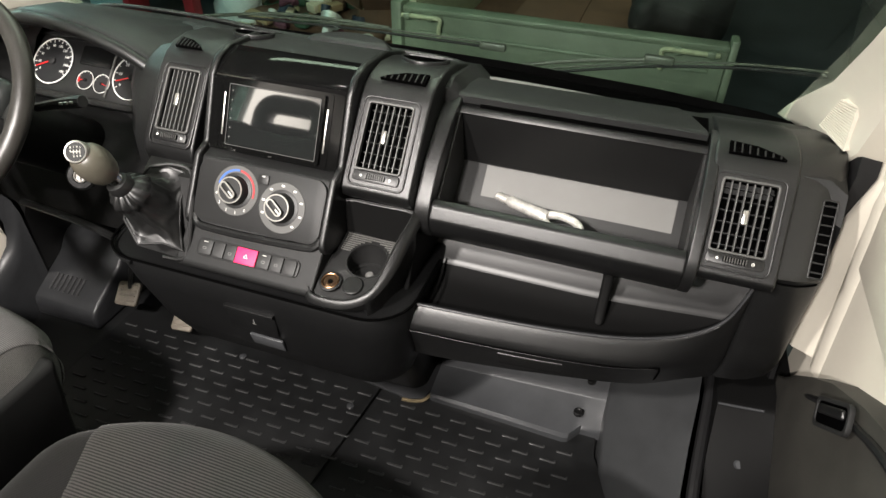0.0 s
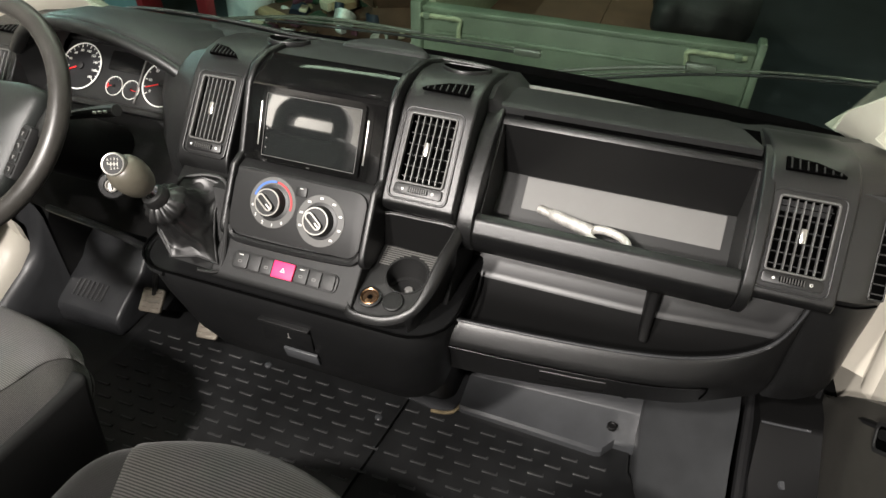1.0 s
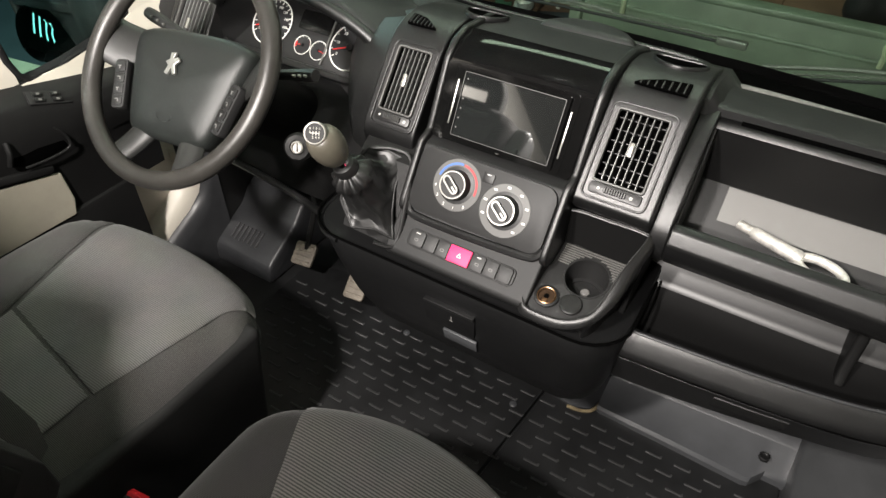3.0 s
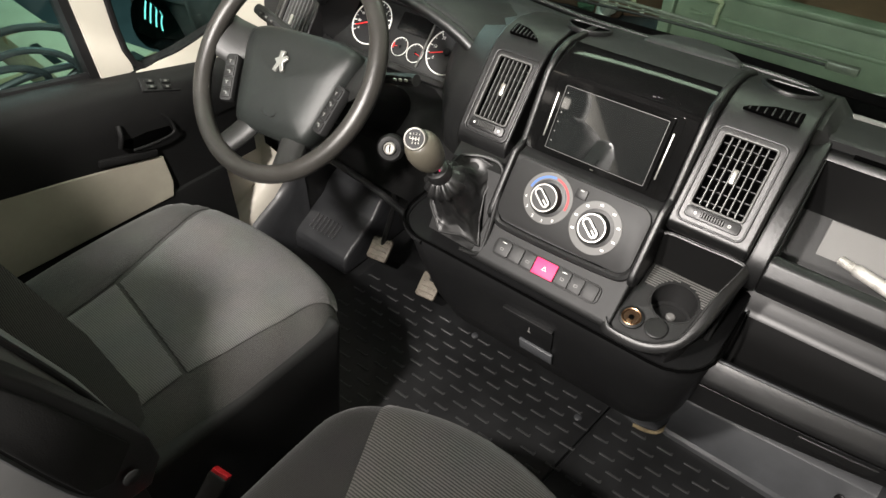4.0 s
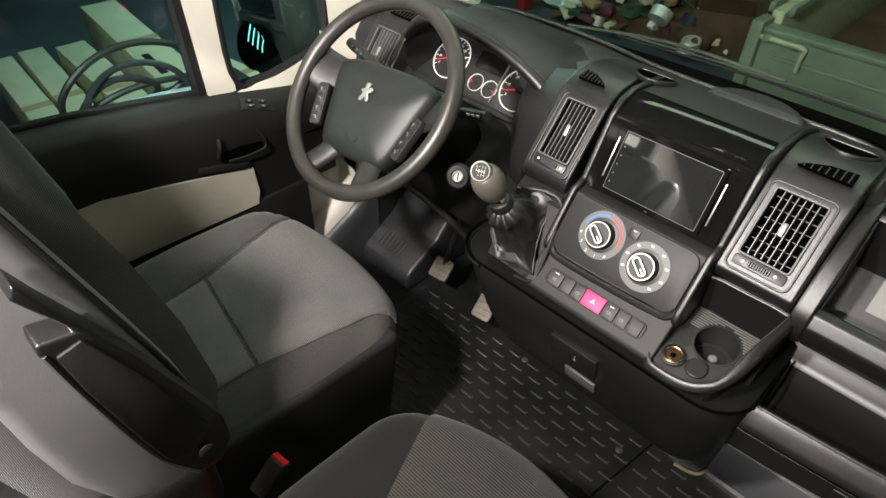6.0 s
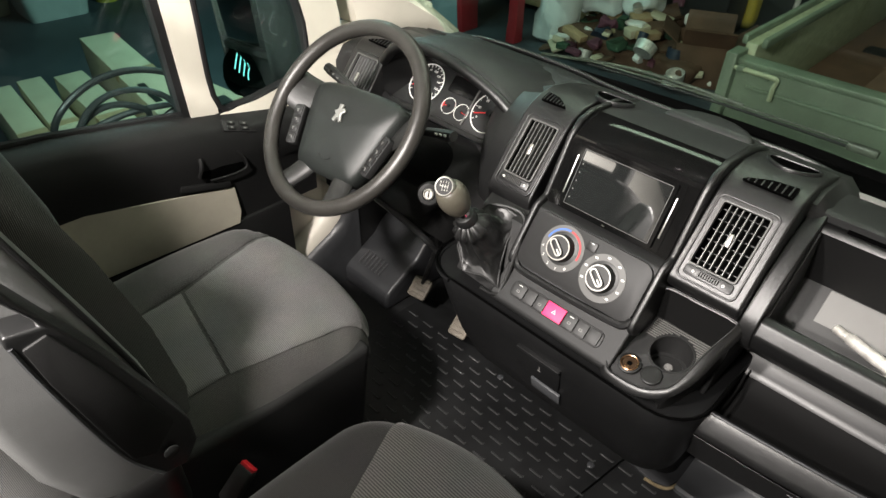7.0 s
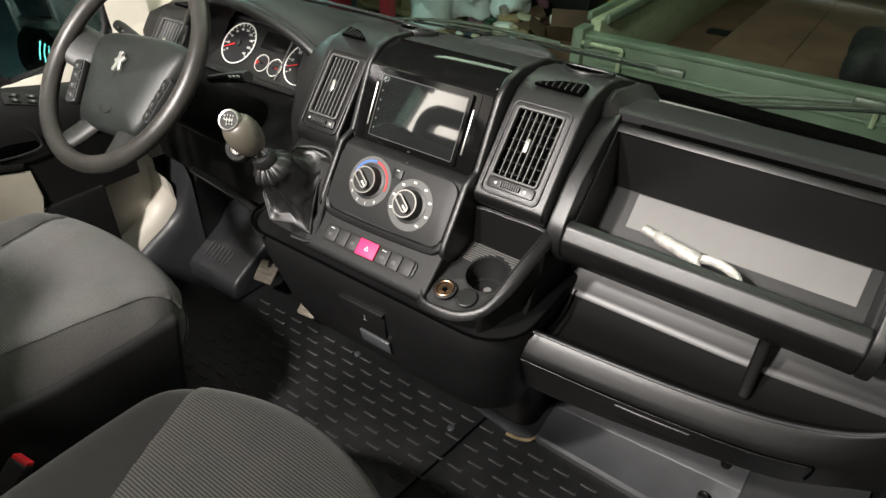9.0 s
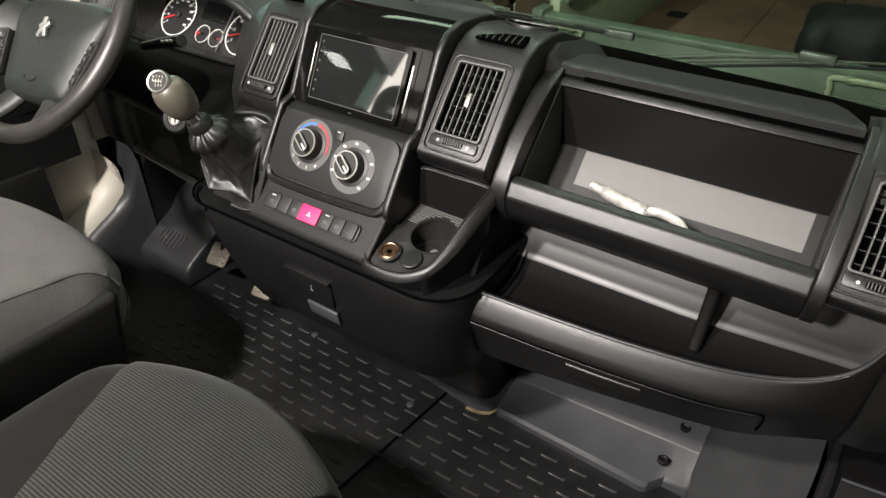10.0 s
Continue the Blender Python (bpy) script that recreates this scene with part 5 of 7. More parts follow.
cap_c = Vector((-0.209, 0.868, 0.728))
kd = (cap_c - axis1).normalized()
part("gaiter_collar", tube([axis1 - kd * 0.006, axis1, axis1 + kd * 0.010, axis1 + kd * 0.013], [0.0200, 0.0215, 0.0185, 0.012], 20), BOOT, gear, "black collar above the gaiter")
part("lever_rod", tube([axis1 + kd * 0.010, axis1 + kd * 0.022], 0.0135, 16), CHROME, gear, "bright metal ring under the knob")
ks = axis1 + kd * 0.024
KQ = Matrix.Translation(ks) @ kd.to_track_quat("Z", "Y").to_matrix().to_4x4()
part("knob_body", lathe([(0.013, 0.0), (0.0195, 0.003), (0.0245, 0.012), (0.0280, 0.026), (0.0288, 0.038), (0.0272, 0.048), (0.0240, 0.056), (0.0195, 0.061), (0.010, 0.065)], KQ, 32), KNOB, gear, "olive-brown leather gear knob")
KC = Matrix.Translation(cap_c + Vector((0.002, -0.006, 0.004))) @ Vector((0.28, -0.72, 0.62)).to_track_quat("Z", "Y").to_matrix().to_4x4() @ Matrix.Rotation(radians(2), 4, "Z") @ Matrix.Diagonal((0.86, 0.86, 1, 1))
part("knob_ring", lathe([(0.0205, -0.006), (0.0205, 0.004), (0.0192, 0.0060), (0.0172, 0.0055), (0.0170, -0.004), (0.0205, -0.006)], KC, 32), SILVER, gear, "pale ring round the shift pattern")
part("knob_cap", lathe([(0.0172, -0.004), (0.0172, 0.0045), (0, 0.0052)], KC, 32), BLACK, gear, "black cap with white shift pattern")
for k, x in enumerate((-0.0085, -0.003, 0.0025, 0.008)):
    part("pattern_line", box(x - 0.0006, x + 0.0006, 0.0 if k == 0 else -0.0035, 0.0035, 0.0050, 0.0060, 0, 1, KC), DIGIT, gear)
part("pattern_line", box(-0.0085, 0.0080, -0.0006, 0.0006, 0.0050, 0.0060, 0, 1, KC), DIGIT, gear)
for txt, x, y in (("R", -0.0085, 0.0075), ("1", -0.003, 0.0085), ("3", 0.0025, 0.0085), ("5", 0.008, 0.0075), ("2", -0.003, -0.0075), ("4", 0.0025, -0.0075), ("6", 0.008, -0.007)):
    writing("gear_digit", txt, 0.0058, KC @ Matrix.Translation((x, y, 0.0050)), DIGIT, gear)

# pedals and foot rest


def pedal(x, y, z, w, h, lean):
    m = face_at(x, y, z, lean, 8)
    p = thing("pedal", (x, y, z), "worn dusty rubber foot pedal", "pedal", "foot pedals")
    part("pad", plate(round_rect(w, h, 0.008), -0.006, 0.006, m, 0.003), PEDAL, p)
    for k in range(4):
        part("pad_rib", box(-w * 0.38, w * 0.38, -h * 0.34 + k * h * 0.22, -h * 0.34 + k * h * 0.22 + 0.004, 0.005, 0.0085, 0.001, 1, m), PEDAL, p)
    part("pedal_arm", tube([(x, y + 0.012, z + 0.01), (x + 0.005, y + 0.06, z + 0.12), (x + 0.01, y + 0.05, z + 0.32)], 0.008, 8), DARK, p)


pedal(-0.565, 1.135, 0.107, 0.060, 0.062, 50)
pedal(-0.385, 1.120, 0.095, 0.055, 0.066, 55)
fr = thing("foot_rest", (-0.74, 1.22, 0.0), "black moulded foot rest with raised grip bars", "foot rest")
part("rest_body", prism([(1.082, -0.012), (1.084, 0.040), (1.100, 0.0555), (1.208, 0.1140), (1.245, 0.158), (1.36, 0.20), (1.36, -0.012)], -0.862, -0.655, "x", 0.012, 4, None, 15), REST, fr)
for k in range(7):
    x = -0.820 + k * 0.0150
    part("grip_bar", box(x - 0.0030, x + 0.0030, -0.024, 0.024, -0.001, 0.0040, 0.0015, 1, face_at(0, 1.136, 0.0750, 61.5)), RIB, fr)

# ---- floor ----


def tread_mesh():
    """A short raised bar with a small hooked end."""
    bm = prism([(-0.0165, -0.0024), (0.0165, -0.0024), (0.0185, 0.0005), (0.0185, 0.0060), (0.0155, 0.0060), (0.0145, 0.0022), (-0.0165, 0.0022)], 0.0, 0.0034, "z", 0.0009, 1)
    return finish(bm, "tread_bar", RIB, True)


TREAD = tread_mesh()


def mat_thing(name, pts, label, x0, x1, y0, y1, phase, screws):
    t = thing(name, ((x0 + x1) / 2, (y0 + y1) / 2, -0.01), label, "floor mat", "rubber floor mats")
    part("mat_sheet", prism(pts, -0.012, 0.0, "z", 0.003, 2), RUBBER, t)
    for row in range(17):
        y = 1.122 - 0.0308 * row
        for k in range(-14, 14):
            x = phase + 0.0619 * k + (0.0305 if row % 2 else 0.0)
            if not (x0 < x < x1 and y0 < y < y1):
                continue
            inside = False
            for (ax_, ay_), (bx_, by_) in zip(pts, pts[1:] + pts[:1]):
                if (ay_ > y) != (by_ > y) and x < (bx_ - ax_) * (y - ay_) / (by_ - ay_) + ax_:
                    inside = not inside
            if inside:
                ob = new("tread_bar", TREAD)
                ob.location = (x, y, 0.0)
                ob.parent = t
                ob.matrix_parent_inverse = Matrix.Translation(-t.location)
    for sx, sy in screws:
        part("mat_stud", lathe([(0.009, 0), (0.009, 0.003), (0.006, 0.005), (0, 0.005)], Matrix.Translation((sx, sy, 0)), 14), PLATE, t, "round mat stud")


mat_thing("floor_mat", [(-0.62, 0.62), (0.060, 0.62), (0.105, 0.975), (0.128, 1.165), (0.125, 1.25), (-0.40, 1.25), (-0.62, 1.20)], "black rubber driver's mat with short raised bars", -0.60, 0.105, 0.64, 1.22, 0.098, [(0.083, 1.079), (-0.241, 1.127)])
mat_thing("floor_mat", [(0.066, 0.62), (0.70, 0.62), (0.69, 1.05), (0.645, 1.14), (0.64, 1.26), (0.131, 1.26), (0.134, 1.165), (0.111, 0.975)], "black rubber passenger mat with short raised bars", 0.13, 0.60, 0.64, 1.145, 0.148, [])

cov = thing("floor_cover_plate", (0.45, 1.2, 0.0), "grey plastic cover plate screwed to the footwell", "cover plate")
rings = []
for k, (x, ya) in enumerate(((0.250, 1.163), (0.258, 1.160), (0.40, 1.157), (0.570, 1.151), (0.582, 1.155), (0.605, 1.186), (0.648, 1.186), (0.655, 1.190))):
    prof = [(ya, -0.004), (ya, 0.012 + 0.01 * (x - 0.25)), (ya + 0.006, 0.018 + 0.02 * (x - 0.25)), (max(1.247, ya + 0.02), 0.032 + 0.07 * (x - 0.25)), (1.249, 0.0335 + 0.07 * (x - 0.25)), (1.251, 0.0350 + 0.07 * (x - 0.25)), (1.36, 0.085 + 0.07 * (x - 0.25)), (1.36, -0.004)]
    rings.append(ring_at(x, prof))
part("cover_panel", loft(rings), PLATE, cov, angle=30)
for sx, sy, sz in ((0.592, 1.203, 0.054), (0.607, 1.285, 0.077)):
    part("cover_screw", lathe([(0.0105, -0.006), (0.0105, 0.001), (0.008, 0.002), (0.0065, 0.0), (0.004, -0.0005), (0, -0.0005)], Matrix.Translation((sx, sy, sz)), 18), DARK, cov, "recessed screw")
part("carpet_edge", tube(smooth_path([(0.658, 1.176, 0.030), (0.660, 1.186, 0.044), (0.662, 1.25, 0.070), (0.664, 1.33, 0.080)], 4), 0.0085, 7), CARPET, cov, "torn tan carpet edge")

ARCH_RINGS = (
    (0.66, ((0.770, -0.010), (0.778, -0.004), (0.785, 0.002), (0.792, 0.008), (0.800, 0.012))),
    (0.86, ((0.735, -0.010), (0.748, 0.004), (0.766, 0.036), (0.784, 0.064), (0.800, 0.082))),
    (1.00, ((0.700, -0.006), (0.716, 0.018), (0.745, 0.070), (0.777, 0.118), (0.800, 0.140))),
    (1.10, ((0.660, 0.004), (0.684, 0.044), (0.728, 0.104), (0.775, 0.148), (0.806, 0.168))),
    (1.20, ((0.646, 0.080), (0.668, 0.112), (0.720, 0.154), (0.778, 0.186), (0.815, 0.198))),
    (1.28, ((0.648, 0.125), (0.672, 0.160), (0.724, 0.192), (0.780, 0.214), (0.818, 0.222))),
    (1.40, ((0.652, 0.170), (0.676, 0.205), (0.726, 0.232), (0.784, 0.250), (0.822, 0.256))))
mesh_thing("wheel_arch_cover", loft([[(p[0], y, p[1]) for p in smooth_path([(x, z, 0) for x, z in pts], 3)] + [(pts[-1][0] + 0.006, y, -0.012), (pts[0][0], y, -0.012)] for y, pts in ARCH_RINGS]),
           ARCH, "smooth grey plastic wheel arch cover", "wheel arch", kind="structure", angle=60)
mesh_thing("door_sill_right", prism([(0.812, -0.10), (0.815, 0.004), (0.892, 0.0), (1.02, -0.01), (1.03, -0.10)], -0.2, 0.93, "y", 0.004, 2), DARK, "black door sill with a raised seal", "door sill", kind="structure")
mesh_thing("sill_seal", tube(smooth_path([(0.826, 0.30, 0.012), (0.826, 0.66, 0.018), (0.823, 0.86, 0.088), (0.820, 1.0, 0.147), (0.825, 1.10, 0.178), (0.832, 1.20, 0.208), (0.838, 1.32, 0.246)], 5), 0.0115, 10), SEAL, "black rubber door seal over the wheel arch", "seal", kind="structure")
ss = thing("sill_bracket", (0.89, 1.10, 0.0), "black metal kick plate with a bolt outside the seal", "kick plate")
part("plate_body", loft([[(x, 1.30, zt - 0.01), (x, yt + 0.010, zt + 0.001), (x, yt, zt), (x, yt - 0.006, zt - 0.005), (x, ym, zm), (x, 0.93, 0.010), (x, 0.93, -0.08), (x, 1.30, -0.08)] for x, yt, zt, ym, zm in ((0.836, 1.151, 0.253, 1.046, 0.135), (0.870, 1.137, 0.271, 1.046, 0.146), (0.905, 1.121, 0.293, 1.046, 0.170), (0.950, 1.105, 0.315, 1.046, 0.195))]), BAY_SHADE, ss, angle=30)
part("plate_edge", tube([(0.838, 1.1495, 0.254), (0.870, 1.1355, 0.272), (0.905, 1.1195, 0.294)], 0.0025, 8), PLATE, ss, "pale grey edge along the plate's top")
part("bolt", lathe([(0.010, -0.004), (0.010, 0.005), (0.007, 0.008), (0, 0.008)], face_at(0.891, 1.075, 0.188, 42), 14), PLATE, ss, "grey bolt head")

# ---- seats ----


def seat_shape(p):
    q = p.copy()
    q.z += 0.018 * math.cos((p.y - 0.62) * 5) - 0.02
    return q


def front_round(p, cx, hw, y0):
    q = seat_shape(p)
    f = max(0.0, min(1.0, (p.y - y0) / 0.25))
    u = (p.x - cx) / hw
    q.y -= 0.045 * f * u * u
    q.z -= 0.016 * f * max(0.0, abs(u) - 0.55)
    return q


seat = thing("driver_seat", (-0.545, 0.45, 0.0), "grey cloth driver's seat with ribbed centre panel and armrest", "seat")
SC, SW = -0.532, 0.253


def cushion_skin(n):
    return rounded(SC, 0.472, 0.353, SW, 0.330, 0.095, 0.084, n, lambda p: front_round(p, SC, SW, 0.5))


INSERT = [(-0.602, 0.520), (-0.350, 0.478), (-0.337, 0.54), (-0.323, 0.65), (-0.314, 0.77), (-0.316, 0.90), (-0.675, 0.90), (-0.668, 0.765)]
part("cushion", cushion_skin(30), SEAT_PLAIN, seat, "dark grey cloth seat cushion", angle=80)
part("cushion_panel", patch(cushion_skin(30), INSERT, 0.003), SEAT_INSERT, seat, "light grey ribbed centre panel", angle=80)
part("cushion_panel", patch(cushion_skin(30), [(-0.585, 0.20), (-0.364, 0.20), (-0.353, 0.471), (-0.604, 0.513)], 0.004), SEAT_INSERT, seat, angle=80)
part("cushion_border", patch(cushion_skin(30), [(-0.755, 0.20), (-0.592, 0.20), (-0.611, 0.515), (-0.677, 0.762), (-0.755, 0.70)], 0.004), SEAT_PLAIN, seat, "plain side bolster", angle=80)
# Skirt reaches up the cushion side to supply the shade there in black.
part("seat_skirt", prism([(0.16, 0.12), (0.70, 0.12), (0.722, 0.30), (0.735, 0.388), (0.52, 0.393), (0.20, 0.42), (0.16, 0.42)], -0.790, -0.273, "x", 0.016, 4, None, 30), CARD_BLACK, seat, "black seat base skirt, raised over the shaded cushion side")
part("seat_pedestal", box(-0.74, -0.35, 0.18, 0.62, 0.0, 0.14, 0.01, 2), DARK, seat)


def back_ring(z, yf, yb, hw):
    d = yf - yb
    m = (yf + yb) / 2
    return [(SC + hw * a, m + d * b, z) for a, b in ((-1, -0.2), (-0.98, 0.30), (-0.88, 0.48), (-0.74, 0.46), (-0.6, 0.30), (0, 0.24), (0.6, 0.30), (0.74, 0.46), (0.88, 0.48), (0.98, 0.30), (1, -0.2), (0.92, -0.46), (0, -0.5), (-0.92, -0.46))]


part("backrest", loft([back_ring(0.40, 0.395, 0.13, 0.215), back_ring(0.50, 0.402, 0.11, 0.236), back_ring(0.65, 0.382, 0.08, 0.242), back_ring(0.80, 0.345, 0.03, 0.246), back_ring(0.92, 0.306, -0.01, 0.250), back_ring(1.02, 0.268, -0.03, 0.246), back_ring(1.06, 0.245, -0.03, 0.228), back_ring(1.08, 0.215, -0.01, 0.17)]), SEAT_PLAIN, seat, "dark grey cloth backrest", angle=75)
part("back_shell", prism([(0.345, 0.430), (0.357, 0.520), (0.336, 0.640), (0.303, 0.760), (0.270, 0.870), (0.236, 0.985), (0.205, 1.055), (0.120, 1.045), (0.085, 0.935), (0.120, 0.820), (0.148, 0.723), (0.154, 0.645), (0.169, 0.548), (0.200, 0.47), (0.25, 0.42)], SC + 0.228, SC + 0.285, "x", 0.022, 5, None, 30), SEAT_SHELL, seat, "pale grey plastic side shell", angle=60)
part("shell_piping", tube(smooth_path([(SC + 0.279, 0.352, 0.52), (SC + 0.279, 0.331, 0.64), (SC + 0.279, 0.298, 0.76), (SC + 0.279, 0.265, 0.87), (SC + 0.277, 0.235, 0.97)], 4), 0.004, 8), DARK, seat, "black piping along the shell")
arm = part("armrest", prism([(0.222, 0.905), (0.238, 0.866), (0.256, 0.826), (0.290, 0.750), (0.333, 0.635), (0.356, 0.565), (0.357, 0.520), (0.334, 0.486), (0.296, 0.492), (0.268, 0.550), (0.247, 0.624), (0.222, 0.750), (0.211, 0.815), (0.213, 0.829), (0.249, 0.821), (0.243, 0.836), (0.214, 0.890)], SC + 0.290, SC + 0.330, "x", 0.004, 3, None, 20), DASH, seat, "folded-up black armrest", angle=50)
part("armrest_edge", tube(smooth_path([(SC + 0.329, 0.300, 0.495), (SC + 0.329, 0.270, 0.552), (SC + 0.329, 0.250, 0.624), (SC + 0.329, 0.225, 0.750), (SC + 0.329, 0.215, 0.812)], 4), 0.003, 6), PLATE, arm, "pale edge of the armrest")
part("armrest_pad", prism([(0.250, 0.812), (0.288, 0.722), (0.336, 0.584), (0.300, 0.545), (0.272, 0.560), (0.256, 0.625), (0.231, 0.745), (0.223, 0.806)], SC + 0.3285, SC + 0.3345, "x", 0.003, 2), CARD_BLACK, arm, "smooth inset on the armrest")
part("armrest_pivot", lathe([(0.011, 0), (0.011, 0.002), (0.009, 0.003), (0, 0.003)], Matrix.Translation((SC + 0.333, 0.318, 0.532)) @ Matrix.Rotation(radians(90), 4, "Y"), 20), BLACK, arm, "round pivot cap")
part("recliner_cover", rounded(SC + 0.262, 0.235, 0.385, 0.03, 0.10, 0.075, 0.028, 8), DARK, seat, "black recliner cover", angle=80)
HR = pose(-0.545, 0.115, 1.110, 76, 0, 0)
part("head_rest", ring_plate(round_rect(0.28, 0.24, 0.080, 6), round_rect(0.165, 0.110, 0.02, 6, 0, 0.005), -0.03, 0.03, HR, 0.01), SEAT_PLAIN, seat, "head rest with two open slots", angle=70)
part("head_rest_rib", box(-0.09, 0.09, -0.012, 0.020, -0.022, 0.022, 0.008, 3, HR), SEAT_PLAIN, seat)
for dx in (-0.06, 0.06):
    part("head_rest_bar", tube([(SC + dx - 0.01, 0.13, 0.98), (SC + dx - 0.01, 0.125, 1.03)], 0.006, 8), CHROME, seat)

bench = thing("passenger_bench", (0.30, 0.35, 0.0), "grey cloth double passenger seat with ribbed panels", "bench seat")


def bench_skin(cx, hw, n):
    def shape(p):
        q = p.copy()
        u = (p.x - cx) / (hw + 0.003)
        f = max(0.0, min(1.0, (p.y - 0.35) / 0.30))
        q.z += 0.012 * math.cos((p.y - 0.5) * 5) - 0.012 - 0.012 * u * u
        q.y -= 0.090 * f * u * u
        return q
    return rounded(cx, 0.375, 0.315, hw, 0.330, 0.105, 0.06, n, shape)


for cx, mid, hw in ((0.098, 0.090, 0.258), (0.604, 0.604, 0.236)):
    part("cushion", bench_skin(mid, hw, 30), BENCH_PLAIN_SHADE, bench, "grey cloth bench cushion, darkened for shade", angle=80)
    part("cushion_panel", patch(bench_skin(mid, hw, 30), [(cx, 0.215), (cx + 0.10, 0.435), (cx + 0.187, 0.63), (cx + 0.215, 0.90), (cx - 0.215, 0.90), (cx - 0.187, 0.63), (cx - 0.10, 0.435)], 0.003), BENCH_INSERT_SHADE, bench, "ribbed grey centre panel", angle=80)
part("bench_base", box(-0.11, 0.74, 0.10, 0.56, 0.0, 0.24, 0.02, 2), DARK, bench)
# Unseen backs; heights chosen to shade the cushions from the cargo lamp.
for cx in (0.09, 0.54):
    part("backrest", rounded(cx, 0.0, 0.735, 0.215, 0.07, 0.355, 0.06, 10, lambda p: Vector((p.x, p.y - (p.z - 0.4) * 0.22, p.z))), BENCH_PLAIN_SHADE, bench, "cloth backrest", angle=80)
    part("head_rest", rounded(cx, -0.18, 1.15, 0.13, 0.045, 0.07, 0.04, 8), BENCH_PLAIN_SHADE, bench, "padded head rest", angle=80)
for x, y, z in ((-0.232, 0.425, 0.345), (-0.20, 0.335, 0.330)):
    b = thing("belt_buckle", (x, y, z - 0.05), "black seat belt buckle with a red release button", "seat belt buckle", "belt buckles")
    m = Matrix.Translation((x, y, z)) @ Matrix.Rotation(radians(-48), 4, "X") @ Matrix.Rotation(radians(15), 4, "Z")
    part("buckle_body", box(-0.017, 0.017, -0.010, 0.010, -0.070, -0.002, 0.005, 3, m), BLACK, b)
    part("release_button", box(-0.0145, 0.0145, -0.0075, 0.0075, -0.004, 0.003, 0.0015, 2, m), BUCKLE_RED, b, "red release button")

# ---- doors ----
door = thing("door_driver", (-0.9, 0.5, 0.0), "driver's door with black card, cream panel and open storage", "door", kind="structure")
part("door_skin", box(-0.97, -0.93, -0.10, 1.10, -0.05, 0.57, 0.005), CREAM, door, "cream metal door")
rings = []
for y, zt in ((-0.10, 0.735), (0.20, 0.722), (0.45, 0.700), (0.62, 0.676), (0.76, 0.652), (0.90, 0.628), (1.02, 0.610)):
    rings.append([(-0.935, y, 0.34), (-0.860, y, 0.36), (-0.852, y, 0.50), (-0.838, y, zt - 0.10), (-0.842, y, zt - 0.030), (-0.862, y, zt - 0.006), (-0.90, y, zt), (-0.935, y, zt)])
part("door_card", loft(rings), CARD_BLACK, door, "black plastic upper door card", angle=50)
part("card_panel", prism([(0.40, 0.375), (0.775, 0.365), (0.785, 0.40), (0.780, 0.470), (0.40, 0.555), (0.378, 0.53), (0.372, 0.40)], -0.852, -0.846, "x", 0.002, 1), CREAM_CARD, door, "cream fabric panel")
part("card_lower", box(-0.935, -0.850, -0.10, 0.925, 0.02, 0.37, 0.01), CARD_BLACK, door)
jamb_l = smooth_path([(-0.935, 1.078, 0.335), (-0.935, 1.076, 0.300), (-0.935, 1.068, 0.255), (-0.935, 1.042, 0.217), (-0.935, 0.978, 0.180), (-0.935, 0.90, 0.150)], 4)
jamb_r = smooth_path([(-0.885, 1.096, 0.300), (-0.885, 1.106, 0.275), (-0.885, 1.105, 0.248), (-0.885, 1.077, 0.205), (-0.885, 0.991, 0.161), (-0.885, 0.92, 0.125)], 4)
part("white_jamb", loft([[a, a.lerp(b, 0.5) + Vector((0.004, -0.003, 0.006)), b, b + Vector((0.0, 0.004, -0.05)), a + Vector((0.0, 0.004, -0.05))] for a, b in zip(jamb_l, jamb_r)]), CREAM, door, "white painted sill seen below the door card", angle=50)
h = part("door_handle", prism([(0.712, 0.578), (0.700, 0.532), (0.722, 0.518), (0.77, 0.515), (0.814, 0.517), (0.812, 0.548), (0.798, 0.566), (0.75, 0.580)], -0.848, -0.8408, "x", 0.003, 3), VOID, door, "recessed black door handle")
part("handle_lever", tube(smooth_path([(-0.836, 0.708, 0.582), (-0.828, 0.703, 0.562), (-0.834, 0.697, 0.538)], 4), 0.005, 8), CARD_BLACK, h)
part("handle_rim", tube(smooth_path([(-0.837, 0.722, 0.518), (-0.835, 0.77, 0.514), (-0.835, 0.814, 0.518), (-0.836, 0.815, 0.545), (-0.839, 0.80, 0.566)], 4), 0.0028, 8), CARD_BLACK, h)
part("panel_strip", box(-0.852, -0.840, -0.062, 0.062, -0.006, 0.010, 0.003, 2, Matrix.Translation((0, 0.709, 0.500)) @ Matrix.Rotation(radians(-15.8), 4, "X")), CARD_BLACK, door, "black strip above the cream panel")
WPM = Matrix.Translation((-0.851, 0.822, 0.6185)) @ Matrix.Rotation(radians(-21), 4, "X") @ Matrix.Rotation(radians(48), 4, "Y")
wp = part("window_switches", box(-0.014, 0.014, -0.042, 0.042, -0.002, 0.004, 0.002, 2, WPM), BLACK, door, "window switch panel")
for k in range(4):
    x, y = -0.006 + 0.012 * (k % 2), -0.022 + 0.034 * (k // 2)
    part("rocker", box(x - 0.0045, x + 0.0045, y - 0.010, y + 0.010, 0.0035, 0.0075, 0.002, 2, WPM), DASH, wp)
    part("rocker_mark", box(x - 0.002, x + 0.002, y - 0.003, y + 0.003, 0.0073, 0.0080, 0, 1, WPM), LINER, wp)


